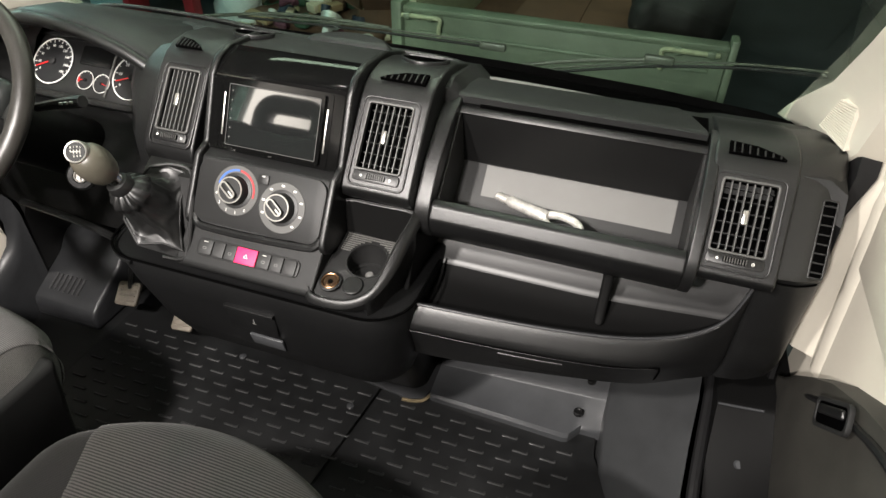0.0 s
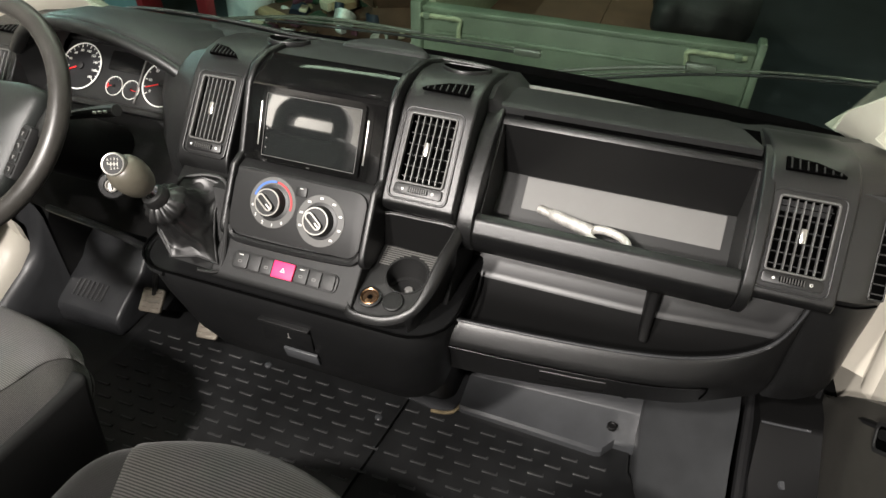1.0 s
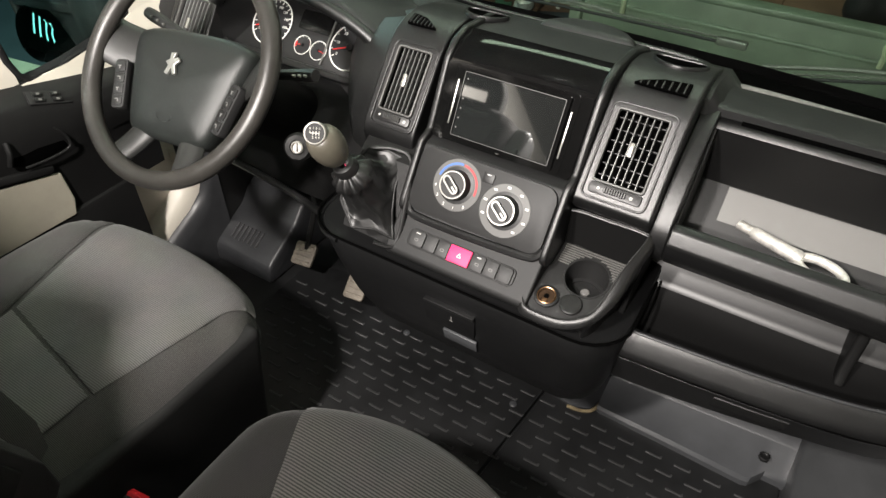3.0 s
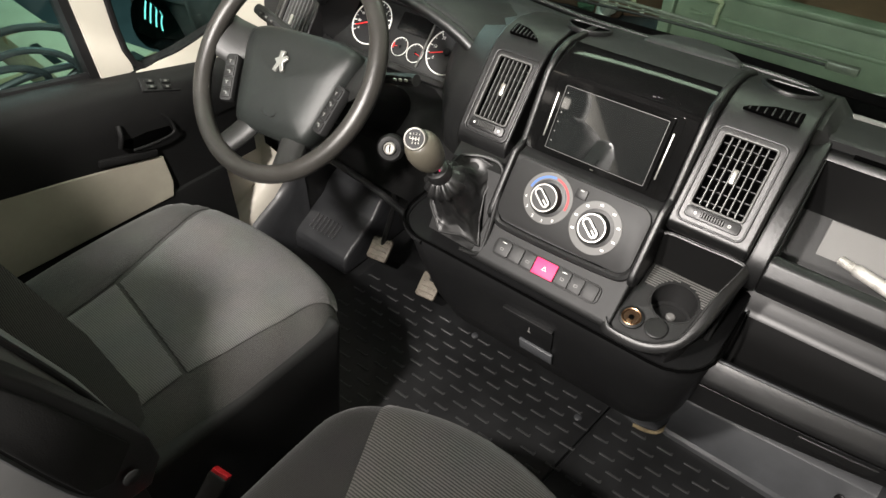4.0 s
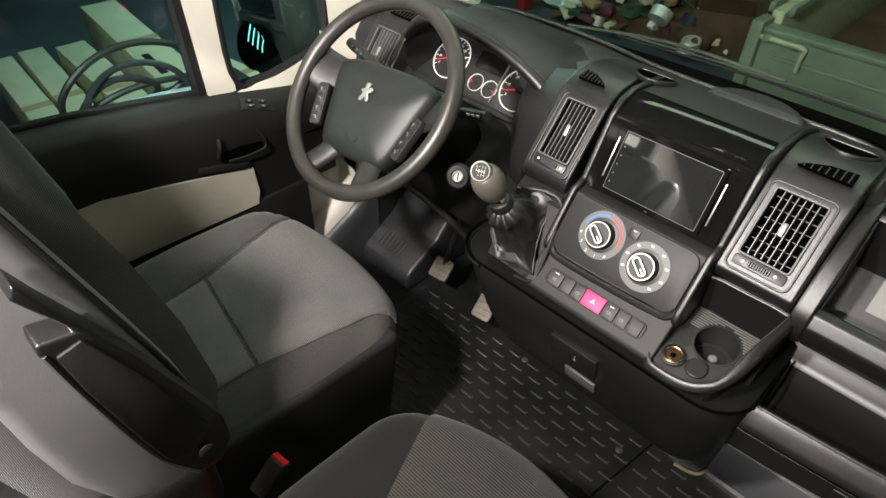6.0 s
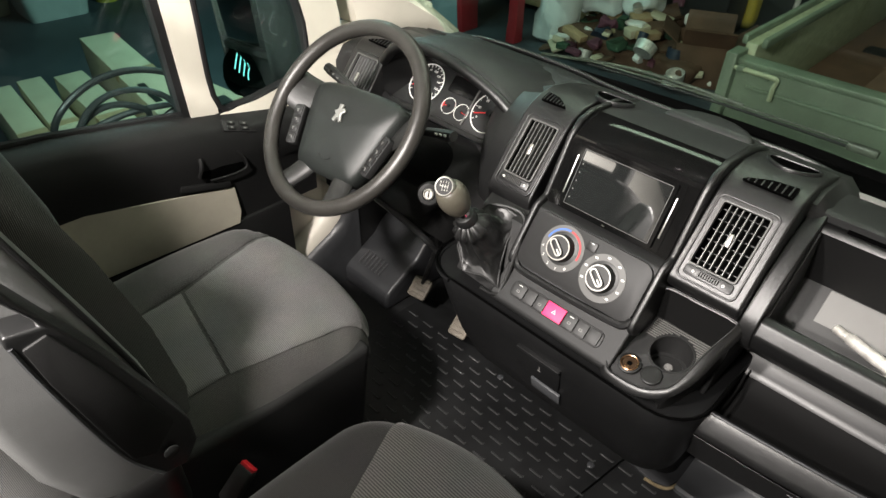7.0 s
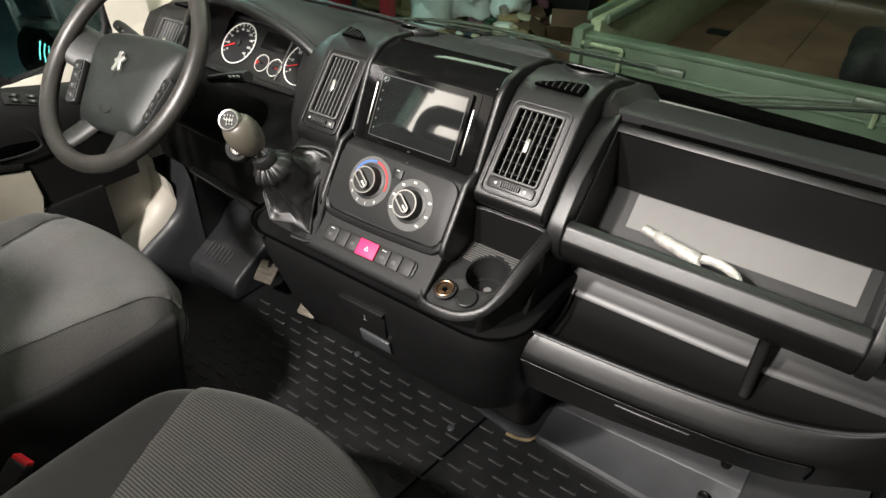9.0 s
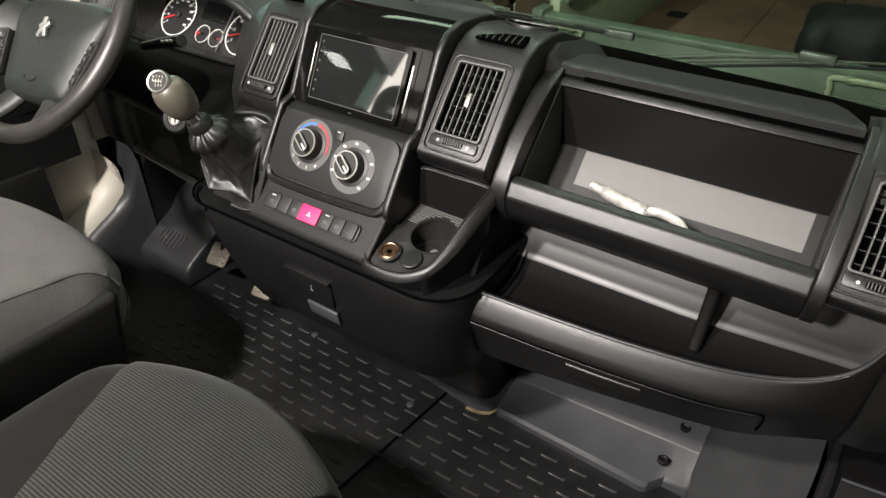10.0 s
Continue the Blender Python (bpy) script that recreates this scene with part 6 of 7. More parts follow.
# window division bar, front quarter light and its frame
part("division_bar", loft([[(-0.940, y - 0.03, z), (-0.890, y - 0.03, z), (-0.890, y + 0.035, z), (-0.940, y + 0.035, z)] for y, z in ((0.765, 0.62), (0.755, 0.92), (0.735, 1.35))]), CREAM, door, "cream window division bar")
part("glass_run", loft([[(-0.935, y - 0.012, z), (-0.895, y - 0.012, z), (-0.895, y + 0.005, z), (-0.935, y + 0.005, z)] for y, z in ((0.730, 0.62), (0.720, 0.92), (0.70, 1.35))]), SEAL, door)
part("quarter_base", loft([[(-0.912, y, 0.58), (-0.870, y, 0.58), (-0.885, y, zt), (-0.912, y, zt)] for y, zt in ((0.76, 0.640), (0.90, 0.650), (1.00, 0.668), (1.08, 0.70), (1.40, 0.72))]), CREAM, door, "cream sheet below the quarter light")
part("quarter_front", loft([[(-0.940, y, z), (-0.885, y, z), (-0.885, y + 0.10, z), (-0.940, y + 0.10, z)] for y, z in ((1.07, 0.62), (1.06, 0.80), (1.03, 0.95), (0.98, 1.15), (0.84, 1.40))]), CREAM, door)
part("quarter_channel", loft([[(-0.939, y - 0.006, z), (-0.887, y - 0.006, z), (-0.887, y - 0.001, z), (-0.939, y - 0.001, z)] for y, z in ((1.07, 0.70), (1.06, 0.80), (1.03, 0.95), (0.98, 1.15), (0.84, 1.40))]), SEAL, door, "black rubber glass channel")
part("quarter_channel", loft([[(-0.914, y, zt - 0.002), (-0.889, y, zt - 0.002), (-0.889, y, zt + 0.004), (-0.914, y, zt + 0.004)] for y, zt in ((0.77, 0.640), (0.90, 0.650), (1.00, 0.668), (1.065, 0.695))]), SEAL, door)
qp = smooth_path([(-0.892, 0.805, 0.66), (-0.892, 0.93, 0.655), (-0.892, 1.01, 0.668), (-0.892, 1.055, 0.72), (-0.892, 1.055, 0.85), (-0.892, 1.02, 1.0), (-0.892, 0.93, 1.2), (-0.892, 0.79, 1.2), (-0.892, 0.795, 0.9)], 5, True)
part("quarter_seal", tube(qp, 0.007, 8, True), SEAL, door, "black seal round the quarter light")
for nm, ya, yb, lab in (("quarter_glass", 0.79, 1.08, "small fixed quarter light"), ("door_glass", -0.12, 0.74, "greenish side window")):
    g = part(nm, box(-0.922, -0.917, ya, yb, 0.60, 1.42, 0), SIDE_GLASS, door, lab)
    g.visible_shadow = False
part("window_ledge_seal", tube([(-0.908, -0.08, 0.737), (-0.908, 0.20, 0.726), (-0.908, 0.45, 0.703), (-0.908, 0.72, 0.660)], 0.008, 8), SEAL, door)
# Out of view; dark grey keeps its bounce off the seat.
part("roof_rail", box(-0.95, -0.88, -0.12, 0.95, 1.40, 1.72, 0.01), ARCH, door)
mesh_thing("door_sill_left", loft([[(-0.955, y, -0.05), (-0.852, y, -0.05), (-0.855, y, z - 0.050), (-0.868, y, z - 0.016), (-0.888, y, z - 0.002), (-0.955, y, z - 0.004)] for y, z in ((-0.1, 0.02), (0.70, 0.03), (0.85, 0.075), (0.95, 0.120), (1.0, 0.146), (1.06, 0.174), (1.10, 0.205), (1.125, 0.255), (1.15, 0.33))]), REST, "dark plastic door sill cover curving up the pillar", "door sill", kind="structure", angle=60)
mesh_thing("kick_panel_left", loft([[(-0.95, 1.10 + d, z), (-0.862, 1.115 + d, z), (-0.850, 1.36, z), (-0.95, 1.36, z)] for z, d in ((-0.02, -0.06), (0.12, -0.03), (0.18, 0.0), (0.28, 0.06), (0.36, 0.10), (0.50, 0.13))]), DARK, "black plastic kick panel beside the pedals", "kick panel", kind="structure", angle=50)
# Filler box plugs the light leak between door and pillar.
mesh_thing("hinge_gap_filler", box(-0.985, -0.956, 0.80, 1.25, -0.06, 0.62, 0.004), DARK, "added dark filler in the light gap behind the driver's door", "pillar", kind="structure")
mesh_thing("pillar_b_left", box(-0.96, -0.89, -0.30, -0.10, -0.05, 1.80, 0.01), CREAM_LINING, "white painted door pillar", "pillar", kind="structure")

# Panel added to keep the garage strip light off the cab floor.
mesh_thing("cowl_light_block", box(-0.965, -0.915, 1.09, 1.52, 0.35, 0.755, 0.01), CREAM, "added white panel at the cowl that blocks garage light", "body panel", kind="structure")

mir = thing("door_mirror", (-1.065, 1.0, 0.55), "black door mirror housing with a large and a wide-angle glass", "door mirror")
MM = face_at(-1.082, 1.0, 0.800, 0) @ Matrix.Rotation(radians(7), 4, "Z")
part("housing", bevel(prism(round_rect(0.262, 0.500, 0.085, 8), -0.11, -0.004, "z", 0, 1, MM), 0.03, 4, 60), BLACK, mir, "black mirror housing", angle=80)
part("housing_rim", ring_plate(round_rect(0.262, 0.500, 0.085, 8), round_rect(0.238, 0.476, 0.075, 8), -0.006, 0.016, MM, 0.005), BLACK, mir, "rounded rim of the housing", angle=60)
part("upper_glass", plate(round_rect(0.238, 0.325, 0.02, 5, 0, 0.072), -0.004, 0.000, MM @ Matrix.Rotation(radians(5), 4, "Y"), 0.001), MIRROR, mir, "main mirror glass")
part("divider", box(-0.120, 0.120, -0.112, -0.092, -0.004, 0.014, 0.004, 2, MM), BLACK, mir, "black bar between the two glasses")
LG = Matrix.Translation(MM @ Vector((0, -0.172, -0.002))) @ Vector((0.40, -0.87, 0.28)).to_track_quat("Z", "Y").to_matrix().to_4x4()
bowl = [[(x * k / 6, y * k / 6, 0.008 - ((x * k / 6) ** 2 + (y * k / 6) ** 2) / 1.0) for x, y in round_rect(0.226, 0.125, 0.055, 6)] for k in (6, 5, 4, 3, 2, 1)]
bm = loft(bowl)
bm.transform(LG)
part("lower_glass", bm, MIRROR, mir, "convex wide-angle mirror glass", angle=80)
part("mirror_arm", tube([(-0.93, 1.08, 0.66), (-1.0, 1.06, 0.70)], 0.025, 10), BLACK, mir)

# passenger door
pd = thing("door_passenger", (0.95, 1.0, 0.0), "passenger door with dark grey card and cream frame", "door", kind="structure")
part("door_skin", loft([[(0.955 + o, y, 0.29), (0.955 + o, y, z), (1.01 + o, y, z), (1.01 + o, y, 0.29)] for y, z, o in ((-0.10, 0.72, 0.10), (0.60, 0.72, 0.05), (1.00, 0.74, 0.005), (1.16, 0.80, -0.005), (1.26, 0.84, -0.005))]), CREAM, pd, "cream metal door")
rings = []
for y, zt, zb, o in ((-0.10, 0.66, 0.02, 0.10), (0.60, 0.64, 0.02, 0.05), (0.80, 0.610, 0.05, 0.025), (0.92, 0.562, 0.16, 0.010), (1.01, 0.507, 0.215, 0.004), (1.075, 0.45, 0.255, 0.002), (1.13, 0.395, 0.295, 0.002), (1.165, 0.35, 0.315, 0.002), (1.178, 0.337, 0.328, 0.004)):
    rings.append([(0.960 + o, y, zb), (0.924 + o, y, zb + 0.006), (0.914 + o, y, zb + 0.3 * (zt - zb)), (0.914 + o, y, zt - 0.25 * (zt - zb)), (0.924 + o, y, zt - 0.006), (0.960 + o, y, zt)])
part("door_card", loft(rings), CARD_LIT, pd, "dark grey passenger door card, lightened for its stronger light", angle=50)
part("card_ridge", tube(smooth_path([(0.925, 1.05, 0.425), (0.924, 0.98, 0.485), (0.93, 0.90, 0.535), (0.94, 0.80, 0.575), (0.96, 0.60, 0.60)], 5), 0.006, 8), DASH, pd, "moulded ridge along the door card")
hx_dir = Vector((0.04, -0.73, 0.68)).normalized()
hz_dir = Vector((-1.0, 0.0, 0.06)).normalized()
hy_dir = hz_dir.cross(hx_dir).normalized()
HM = Matrix.Translation((0.9165, 0.940, 0.508)) @ Matrix((hx_dir, hy_dir, hx_dir.cross(hy_dir))).transposed().to_4x4()
part("door_bottom", box(1.00, 1.05, -0.10, 1.35, -0.10, 0.30, 0.01), SEAL, pd, "dark lower door edge")
hd = part("door_handle", ring_plate(round_rect(0.112, 0.044, 0.012), round_rect(0.100, 0.032, 0.009), -0.004, 0.0035, HM, 0.001), BLACK, pd, "recessed black door pull")
part("handle_recess", plate(round_rect(0.104, 0.036, 0.009), -0.004, 0.0012, HM, 0), VOID, hd)
part("handle_lever", box(-0.034, 0.046, -0.002, 0.012, 0.001, 0.0085, 0.004, 3, HM), DASH, hd)
part("window_frame", tube(smooth_path([(0.985, 1.14, 0.40), (0.980, 1.18, 0.60), (0.974, 1.22, 0.78), (0.955, 1.12, 0.98), (0.94, 0.86, 1.30), (0.93, 0.70, 1.45)], 5), 0.04, 12), CREAM, pd, "cream door window frame")
part("window_corner", prism([(0.60, 0.60), (1.24, 0.60), (1.25, 0.78), (1.14, 0.97), (0.98, 1.15), (0.93, 0.90), (0.86, 0.76), (0.60, 0.72)], 0.9455, 0.958, "x", 0.005, 2), CREAM, pd, "white painted corner of the door frame")
part("window_glass", box(0.985, 0.990, -0.1, 1.10, 0.70, 1.40, 0), SIDE_GLASS, pd, "side window")
SEAL_LINE = ((1.172, 0.33), (1.182, 0.36), (1.196, 0.403), (1.213, 0.469), (1.217, 0.52), (1.225, 0.584), (1.222, 0.646), (1.220, 0.73), (1.262, 0.811), (1.33, 0.90))
mesh_thing("door_seal_right", loft([[(0.899, y + 0.004, z), (0.903, y - 0.005, z), (0.911 + 0.023 * ease((z - 0.64) / 0.12), y - 0.004, z), (0.914 + 0.023 * ease((z - 0.64) / 0.12), y + 0.03, z), (0.934, y + 0.22, z), (0.899, y + 0.22, z)] for y, z in SEAL_LINE]), SEAL, "black rubber door seal on the hinge pillar", "seal", kind="structure", angle=60)
part("door_flange", loft([[(0.915 + 0.023 * ease((z - 0.64) / 0.12), y + 0.05, z), (0.915 + 0.023 * ease((z - 0.64) / 0.12), y - 0.004, z), (0.920 + 0.023 * ease((z - 0.64) / 0.12), y - 0.012, z), (0.930 + 0.020 * ease((z - 0.64) / 0.12), y - 0.016, z), (0.9545, y - 0.030, z), (0.9545, y + 0.05, z)] for y, z in SEAL_LINE[2:]]), CREAM, pd, "cream door flange beside the seal", angle=60)
mesh_thing("kick_panel_right", prism([(1.30, -0.02), (1.275, 0.10), (1.262, 0.23), (1.268, 0.240), (1.36, 0.28), (1.42, 0.46), (1.44, -0.02)], 0.78, 0.945, "x", 0.006, 2), DARK, "black plastic kick panel beside the wheel arch", "kick panel", kind="structure", angle=40)
# Matching unseen rail, equally dark against bounced light.
mesh_thing("roof_rail_right", box(0.88, 0.95, -0.12, 0.95, 1.40, 1.72, 0.01), ARCH, "unseen roof rail trim, darkened to cut bounced light", "rail", kind="structure")
mesh_thing("pillar_b_right", box(0.89, 0.96, -0.30, -0.10, -0.05, 1.80, 0.01), CREAM_LINING, "white painted door pillar", "pillar", kind="structure")

# ---- wipers ----


def wiper(line, arm, hinge):
    """Blade with its spine, an arm, and the hinge block that carries the blade."""
    w = thing("wiper", line[0], "olive-black windscreen wiper resting at the foot of the glass", "wiper", "windscreen wipers")
    run = smooth_path(line, 6)
    part("wiper_blade", tube(run, 0.0036, 6), SEAL, w)
    part("blade_spine", tube([p + Vector((0, 0.003, 0.0075)) for p in run], 0.0026, 6), WIPER, w, "pale edged steel spine")
    part("wiper_arm", tube(smooth_path(arm, 4), 0.0045, 8), WIPER, w)
    h = Vector(hinge)
    part("hinge_block", box(-0.030, 0.030, -0.008, 0.008, -0.005, 0.012, 0.004, 2, Matrix.Translation(h)), WIPER, w, "moulded hinge block")


wiper([(-0.43, 1.612, 0.688), (-0.10, 1.618, 0.697), (0.255, 1.612, 0.700)], [(-0.60, 1.64, 0.66), (-0.30, 1.63, 0.705), (-0.02, 1.622, 0.708)], (0.235, 1.612, 0.699))
wiper([(0.344, 1.605, 0.660), (0.45, 1.603, 0.684), (0.593, 1.60, 0.714), (0.75, 1.588, 0.737), (0.897, 1.565, 0.752)], [(0.301, 1.63, 0.663), (0.45, 1.625, 0.697), (0.593, 1.605, 0.726)], (0.593, 1.60, 0.724))

# ---- garage ----
G = -0.55
mesh_thing("ground", box(-14, 14, -12, 16, G - 0.05, G, 0), CONCRETE, "dark blue-grey painted garage floor", "floor", kind="structure")
mesh_thing("wall_garage_front", box(-14, 14, 9.0, 9.2, G, 4.2, 0), WALL, "grey rendered garage wall", "wall", kind="structure")
mesh_thing("wall_garage_left", box(-9.2, -9.0, -12, 9.0, G, 4.2, 0), WALL, "grey rendered garage wall", "wall", kind="structure")
mesh_thing("wall_garage_right", box(3.6, 3.8, -12, 9.0, G, 4.2, 0), WALL, "grey rendered garage wall", "wall", kind="structure")
mesh_thing("wall_garage_rear", box(-9.0, 9.0, -12, -11.8, G, 4.2, 0), WALL, "grey rendered garage wall", "wall", kind="structure")
mesh_thing("ceiling_garage", box(-9.2, 9.2, -12, 9.2, 4.2, 4.3, 0), WALL, "grey garage ceiling", "ceiling", kind="structure")

# flatbed trailer ahead of the van
tr = thing("trailer", (0.9, 4.2, G), "green drab flatbed trailer with a drop side and latches", "trailer")
part("tail_board", box(-0.50, 0.86, 2.88, 2.93, 0.02, 0.355, 0.008), GREEN, tr, "green drop-side board")
part("board_flange", box(-0.50, 0.86, 2.868, 2.945, 0.335, 0.360, 0.006), GREEN, tr)
part("board_fold", box(-0.44, 0.80, 2.866, 2.882, 0.245, 0.262, 0.006, 2), GREEN, tr, "pressed fold of the drop side")
part("board_fold", box(-0.44, 0.80, 2.866, 2.882, 0.085, 0.105, 0.006, 2), GREEN, tr)
part("corner_post", box(-0.55, -0.50, 2.85, 2.96, -0.10, 0.38, 0.008), GREEN, tr)
part("corner_post", box(0.86, 0.89, 2.86, 2.95, -0.10, 0.385, 0.006), GREEN, tr)
part("bed_floor", box(-0.50, 0.88, 2.93, 6.0, 0.0, 0.06, 0.004), RUST, tr, "brown boarded bed")
part("side_board", box(-0.52, -0.47, 2.96, 6.0, 0.05, 0.40, 0.006), PALE_GREEN, tr, "worn green side board")
for x in (-0.545, -0.462):
    part("side_rail", box(x, x + 0.025, 2.97, 6.0, 0.385, 0.425, 0.008), GREEN, tr, "green side rail")
part("far_rail", box(-0.5, 0.9, 5.2, 5.25, 0.35, 0.45, 0.006), PALE_GREEN, tr)
for xa, xb, hook in ((-0.50, -0.325, 0.235), (0.83, 0.615, 0.245)):
    l = part("latch", tube(smooth_path([(xa, 2.858, 0.325), ((xa + xb) / 2, 2.852, 0.327), (xb, 2.850, 0.325), (xb, 2.850, 0.29), (xb, 2.852, hook)], 4), 0.010, 8), PALE_GREEN, tr, "bent rod latch")
    for f in (0.15, 0.75):
        x = xa + (xb - xa) * f
        part("latch_clip", box(x - 0.015, x + 0.015, 2.845, 2.870, 0.312, 0.340, 0.004), GREEN, l)
part("chassis", box(-0.3, 0.7, 3.0, 6.0, -0.25, 0.0, 0.01), DARK, tr)
for cx in (-0.30, 0.70):
    part("trailer_wheel", lathe([(0.12, -0.1), (0.28, -0.1), (0.31, -0.06), (0.31, 0.06), (0.28, 0.1), (0.12, 0.1)], Matrix.Translation((cx, 4.4, G + 0.31)) @ Matrix.Rotation(radians(90), 4, "Y"), 28), SEAL, tr, "black trailer tyre")
ld = thing("board_stack", (0.6, 3.9, 0.06), "stack of brown boards lying on the trailer", "boards")
for k, (xa, xb) in enumerate(((-0.10, 0.22), (0.2215, 0.52), (0.5215, 0.84))):
    part("board", box(xa, xb, 3.05 + 0.04 * k, 4.9 - 0.05 * k, 0.062, 0.246 + 0.004 * (k % 2), 0.006), RUST, ld)
mesh_thing("tarpaulin", rounded(0.655, 3.42, 0.34, 0.20, 0.22, 0.11, 0.08, 8, lambda p: p + Vector((0.03 * math.sin(p.y * 21), 0.02 * math.sin(p.x * 33), 0.05 * noise.noise(p * 6)))), BLACK, "crumpled black sack on the trailer", "sack", angle=80)


def carton(x, y, z, sx, sy, sz, turn, mat, label, group):
    t = thing("carton", (x, y, z), label, "cardboard box", group)
    m = Matrix.Translation((x, y, z)) @ Matrix.Rotation(radians(turn), 4, "Z")
    part("carton_body", box(-sx / 2, sx / 2, -sy / 2, sy / 2, 0, sz, 0.006, 2, m), mat, t)
    part("carton_tape", box(-0.03, 0.03, -sy / 2 - 0.002, sy / 2 + 0.002, sz - 0.05, sz + 0.002, 0, 1, m), CARD, t, "brown tape")
    part("carton_print", box(sx * 0.15, sx * 0.35, -sy * 0.3, -sy * 0.12, sz, sz + 0.002, 0, 1, m), DARK, t, "dark printed mark")


for x, y, L, w, tn, h in ((-3.42, 1.47, 1.5, 0.22, -5, 0.36), (-3.12, 1.19, 1.5, 0.17, -2, 0.27), (-3.22, 0.965, 1.5, 0.14, -4, 0.26), (-3.2, 0.80, 1.5, 0.14, -3, 0.26), (-2.9, 1.78, 0.9, 0.24, 8, 0.22)):
    carton(x, y, G, L, w, h, tn, CARD_PALE, "long pale cardboard carton on the garage floor", "long cartons")

hose = thing("hose_coil", (-2.0, 0.95, 0.05), "loose coil of black rubber hose on a low stand", "hose")
for cy, cz, ry, rz, lean in ((0.93, 0.21, 0.26, 0.155, 6), (0.93, 0.16, 0.19, 0.135, -8), (0.87, 0.15, 0.15, 0.10, 14), (0.90, 0.12, 0.27, 0.07, 30), (0.80, 0.12, 0.22, 0.06, -35)):
    m = Matrix.Translation((-2.0 - 0.02 * lean / 10, cy, cz)) @ Matrix.Rotation(radians(lean), 4, "Y") @ Matrix.Rotation(radians(lean * 0.4), 4, "X")
    b = tube([(0.012 * math.sin(6 * math.pi * j / 40), ry * math.cos(2 * math.pi * j / 40), rz * math.sin(2 * math.pi * j / 40)) for j in range(40)], 0.0125, 8, True)
    b.transform(m)
    part("hose_turn", b, HOSE, hose, "one turn of black hose")
hp = thing("pale_hose", (-1.95, 0.8, 0.08), "pale blue hose lying over the black coil", "hose")
part("hose_run", tube(smooth_path([(-1.93, 0.50, 0.10), (-1.93, 0.68, 0.16), (-1.94, 0.85, 0.175), (-1.95, 1.05, 0.155), (-1.97, 1.30, 0.10)], 6), 0.020, 10), PALE_HOSE, hp)
st = thing("work_stand", (-2.0, 0.9, G), "low dark work stand under the hoses", "stand")
part("stand_top", box(-2.25, -1.75, 0.45, 1.45, 0.00, 0.05, 0.01), DARK, st)
for x in (-2.2, -1.8):
    for y in (0.5, 1.4):
        part("stand_leg", box(x - 0.025, x + 0.025, y - 0.025, y + 0.025, G, 0.0, 0.004), DARK, st)

# clutter ahead and to the side
post = thing("lift_post", (-3.4, 4.3, G), "pale blue steel post with a red edge", "post")
part("post_web", box(-3.70, -3.36, 4.20, 4.36, G, 3.2, 0.01), BLUEPAINT, post)
part("post_edge", box(-3.36, -3.30, 4.19, 4.40, G, 3.2, 0.006), REDPAINT, post, "red painted edge")
rail_t = thing("red_upright", (-2.86, 4.35, G), "red painted steel upright", "post")
part("upright", box(-2.90, -2.81, 4.30, 4.40, G, 3.2, 0.008), REDPAINT, rail_t)
rng = random.Random(11)
tb = thing("storage_rack", (-3.0, 5.3, G), "wooden rack with brown boxes", "rack")
part("rack_board", box(-3.9, -2.2, 5.1, 5.6, G + 0.05, G + 0.09, 0.006), CARD, tb)
part("rack_board", box(-3.9, -2.2, 5.1, 5.6, G + 0.60, G + 0.64, 0.006), CARD, tb)
for x in (-3.85, -3.05, -2.25):
    part("rack_leg", box(x - 0.03, x + 0.03, 5.1, 5.6, G, G + 1.3, 0.006), CARD, tb)
for k, (x, z, w, h) in enumerate(((-3.6, 0.09, 0.30, 0.34), (-3.25, 0.09, 0.26, 0.42), (-2.85, 0.09, 0.32, 0.36), (-2.5, 0.09, 0.24, 0.30), (-3.5, 0.64, 0.34, 0.3), (-2.9, 0.64, 0.3, 0.34), (-2.5, 0.64, 0.3, 0.28))):
    carton(x, 5.33, G + z, w, 0.34, h, rng.uniform(-6, 6), CARD, "brown cardboard box on the rack", "rack boxes")


def crumple(x, y, z, sx, sy, sz, seed, amp=0.35, f=7.0):
    o = Vector((seed * 3.1, seed * 1.7, seed))
    return rounded(x, y, z, sx, sy, sz, min(sx, sy, sz) * 0.6, 9, lambda p: p + noise.noise_vector(p * f + o) * min(sx, sy, sz) * amp * 2)


mesh_thing("plastic_bag", crumple(-2.62, 4.62, G + 0.36, 0.15, 0.13, 0.36, 1), PLASTIC_BAG, "tall crumpled clear plastic bag on the floor", "bag", "plastic bags", angle=30)
mesh_thing("plastic_bag", crumple(-2.42, 4.85, G + 0.42, 0.20, 0.14, 0.14, 2), PLASTIC_BAG, "crumpled white plastic bag on the heap", "bag", "plastic bags", angle=30)
mesh_thing("plastic_bag", crumple(-2.05, 4.95, G + 0.42, 0.14, 0.12, 0.10, 3), PLASTIC_BAG, "crumpled white plastic bag on the heap", "bag", "plastic bags", angle=30)
heap = [("tub", material("navy_plastic", (0.02, 0.03, 0.05), 0.5, mottle=0.2), "dark blue plastic tub"), ("wooden_block", CARD_PALE, "pale sawn wooden block"), ("rag", material("maroon_cloth", (0.10, 0.03, 0.05), 0.9, mottle=0.3), "dark maroon rag"), ("rag", material("green_cloth", (0.03, 0.07, 0.04), 0.9, mottle=0.3), "dark green cloth"),
        ("wooden_block", RUST, "dark brown wooden batten"), ("tin", STEEL, "dented metal tin"), ("paper", WHITE, "scrap of white paper"), ("wooden_block", CARD, "brown wooden offcut")]
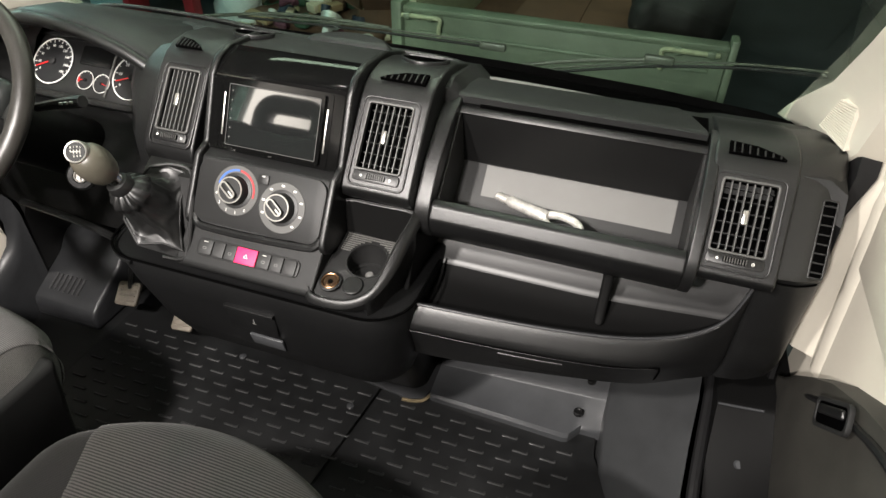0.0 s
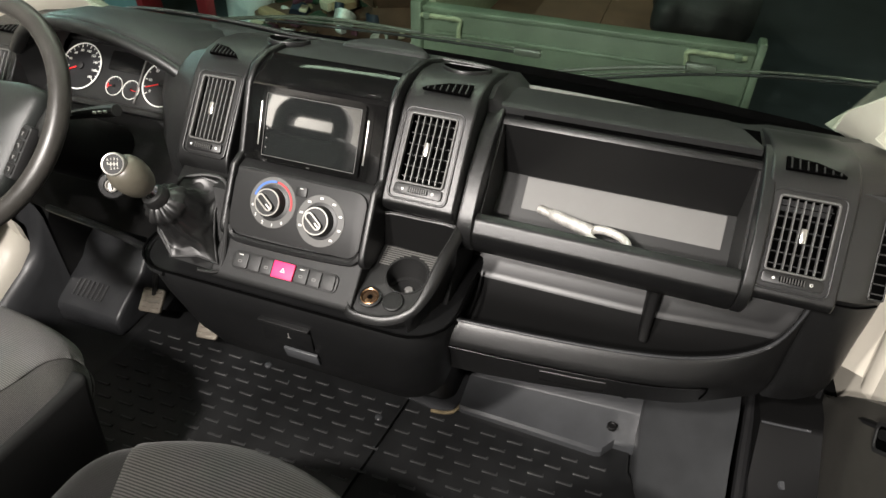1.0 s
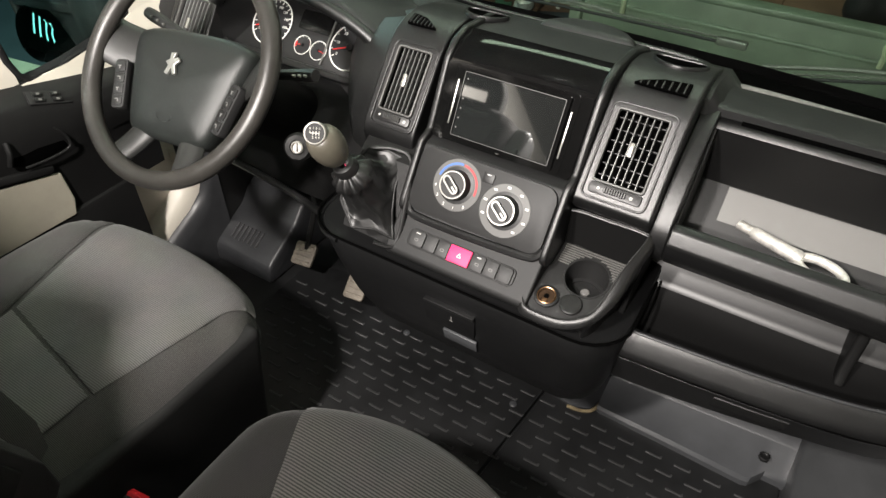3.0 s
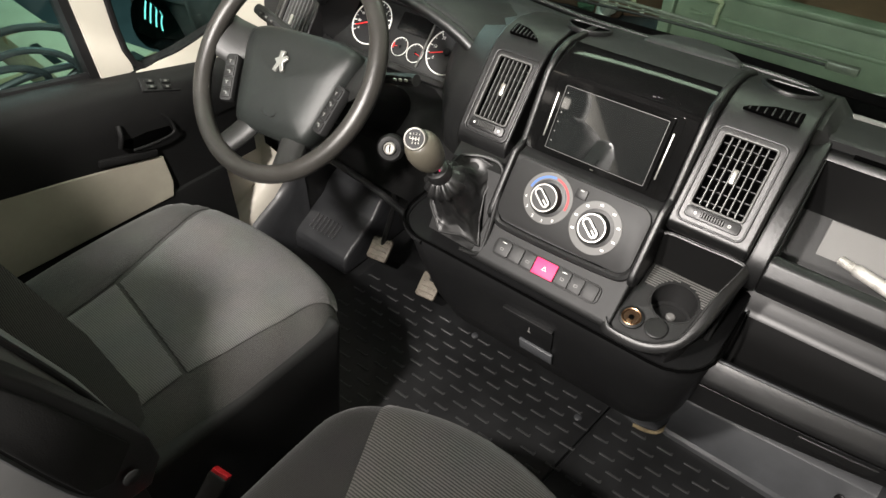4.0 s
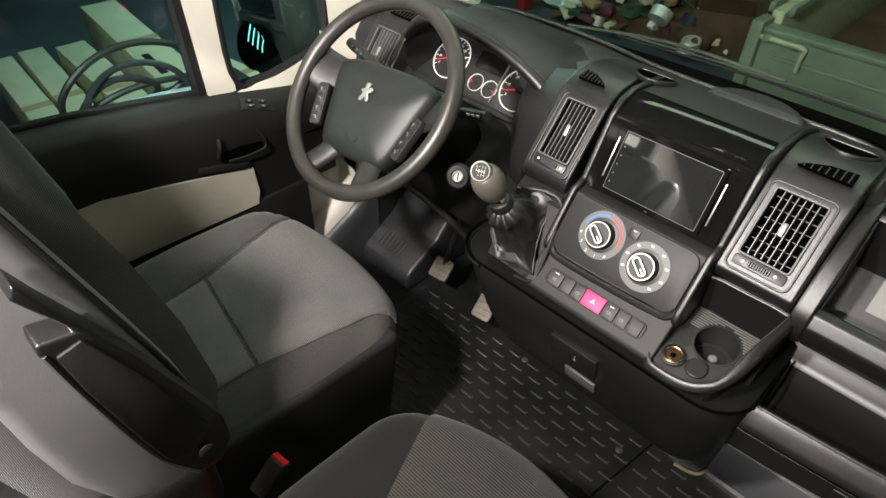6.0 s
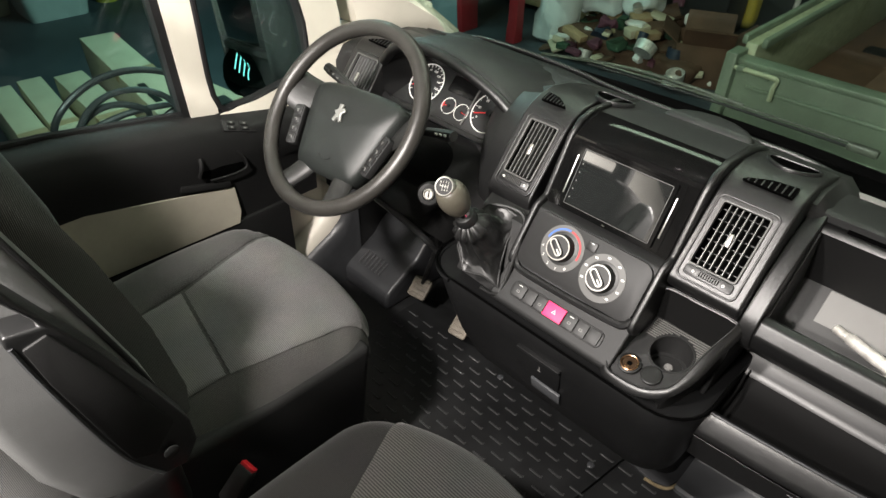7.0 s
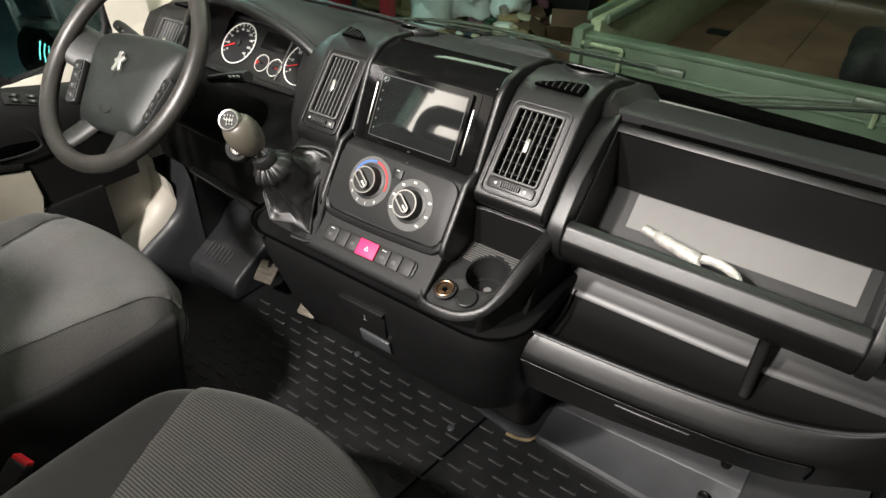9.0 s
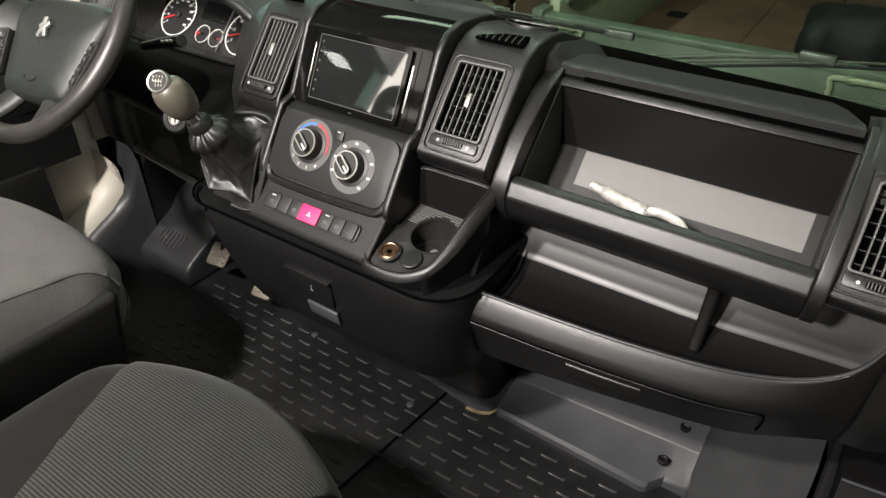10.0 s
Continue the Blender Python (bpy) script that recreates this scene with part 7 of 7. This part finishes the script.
for k in range(120):
    nm, mt, lb = heap[(k * 5 + k // 8) % 8]
    x, y = -2.55 + 1.25 * rng.random(), 4.30 + 1.05 * rng.random()
    z = G + 0.02 + 0.34 * rng.random() * (1 - abs(x + 1.95) / 0.7)
    sx, sy, sz = 0.02 + 0.055 * rng.random(), 0.02 + 0.055 * rng.random(), 0.012 + 0.04 * rng.random()
    if nm in ("rag", "paper"):
        b = crumple(x, y, z + sz, sx, sy, sz, k + 5, 0.5, 14)
    elif nm in ("tub", "tin"):
        b = lathe([(sx, 0), (sx * 1.1, sz * 2), (sx, sz * 2), (sx * 0.9, 0.01), (0, 0.01)], Matrix.Translation((x, y, z)) @ Matrix.Rotation(rng.uniform(-1.2, 1.2), 4, "X"), 16)
    else:
        b = box(-sx * 1.6, sx * 1.6, -sy, sy, 0, sz * 1.4, 0.006, 2, Matrix.Translation((x, y, z)) @ Euler((rng.uniform(-0.5, 0.5), rng.uniform(-0.4, 0.4), rng.uniform(0, 3))).to_matrix().to_4x4())
    mesh_thing(nm, b, mt, lb + " in the workshop heap", nm.replace("_", " "), "workshop heap")
mesh_thing("heap_base", crumple(-1.95, 4.9, G + 0.08, 0.60, 0.45, 0.10, 9, 0.3, 5), RUST, "brown sacking under the workshop heap", "sacking", angle=60)
cr = thing("plastic_crate", (-2.0, 5.85, G), "dark plastic storage crate with a grey-blue lid", "crate")
part("crate_body", box(-2.30, -1.68, 5.65, 6.05, G, G + 0.62, 0.02, 3), DARK, cr)
part("crate_lid", box(-1.95, -1.62, 5.60, 5.98, G + 0.42, G + 0.66, 0.02, 3), BLUEPAINT, cr, "grey-blue lid")
mesh_thing("yellow_jug", rounded(-1.72, 6.2, G + 0.35, 0.09, 0.09, 0.35, 0.05, 6), YELLOW, "yellow plastic jug behind the crate", "jug", angle=80)
for x in (-1.45, -1.30):
    mesh_thing("white_pole", tube([(x, 6.6, G), (x - 0.12, 6.9, 1.4)], 0.025, 8), WHITE, "white pole leaning by the wall", "pole", "white poles")
tub = thing("clear_tub", (-6.10, 1.80, G), "clear plastic tub standing on the garage floor", "tub")
part("tub_body", loft([[(x * k - 6.10, y * k * 1.4 + 1.80, z) for x, y in round_rect(0.55, 0.40, 0.06)] for k, z in ((0.85, G), (1.0, G + 0.25), (1.05, G + 0.26), (1.05, G + 0.30), (0.97, G + 0.30))]), PLASTIC_BAG, tub)
for k, (x, y, mt) in enumerate(((-6.35, 1.42, CARD_PALE), (-6.15, 2.30, YELLOW), (-6.40, 2.62, YELLOW), (-6.20, 1.28, REDPAINT))):
    mesh_thing("bucket", lathe([(0.10, 0), (0.13, 0.26), (0.12, 0.26), (0.09, 0.02), (0, 0.02)], Matrix.Translation((x, y, G)), 20), mt, "small plastic bucket on the garage floor", "bucket", "buckets")
ob_t = thing("open_carton", (-1.42, 4.75, G), "torn open brown cardboard box on the floor", "cardboard box")
part("carton_body", ring_plate(round_rect(0.42, 0.36, 0.02, 2), round_rect(0.405, 0.345, 0.02, 2), 0, 0.30, Matrix.Translation((-1.42, 4.78, G)) @ Matrix.Rotation(radians(25), 4, "Z")), RUST, ob_t)
for a, tl in ((25, 40), (115, 55), (205, 35), (295, 60)):
    m = Matrix.Translation((-1.42, 4.78, G + 0.30)) @ Matrix.Rotation(radians(a), 4, "Z") @ Matrix.Translation((0.178 if a in (115, 295) else 0.208, 0, 0)) @ Matrix.Rotation(radians(-tl), 4, "Y")
    part("carton_flap", box(0, 0.14, -0.17, 0.17, -0.003, 0.003, 0, 1, m), RUST, ob_t, "folded-out flap")

# bank of lit tubes behind the van, seen in the wide-angle mirror
CYAN = material("cyan_tube", (0.4, 0.8, 0.8), 0.4, emit=(0.30, 1.0, 0.93), power=2.2)
bank = thing("tube_light_bank", (-3.2, -4.6, G), "stand with four upright cyan work light tubes", "work light")
part("post", tube([(-3.2, -4.6, G), (-3.2, -4.6, 2.0)], 0.03, 10), DARK, bank)
part("crossbar", box(-4.1, -2.3, -4.62, -4.58, 1.92, 1.98, 0.006), DARK, bank)
part("foot", lathe([(0.32, 0.0), (0.32, 0.02), (0.04, 0.05), (0, 0.05)], Matrix.Translation((-3.2, -4.6, G)), 24), DARK, bank)
for k in range(4):
    x = -3.9 + 0.45 * k
    part("tube", tube([(x, -4.55, 1.92), (x, -4.55, 0.95 - 0.08 * k)], 0.055, 8), CYAN, bank, "glowing cyan tube")
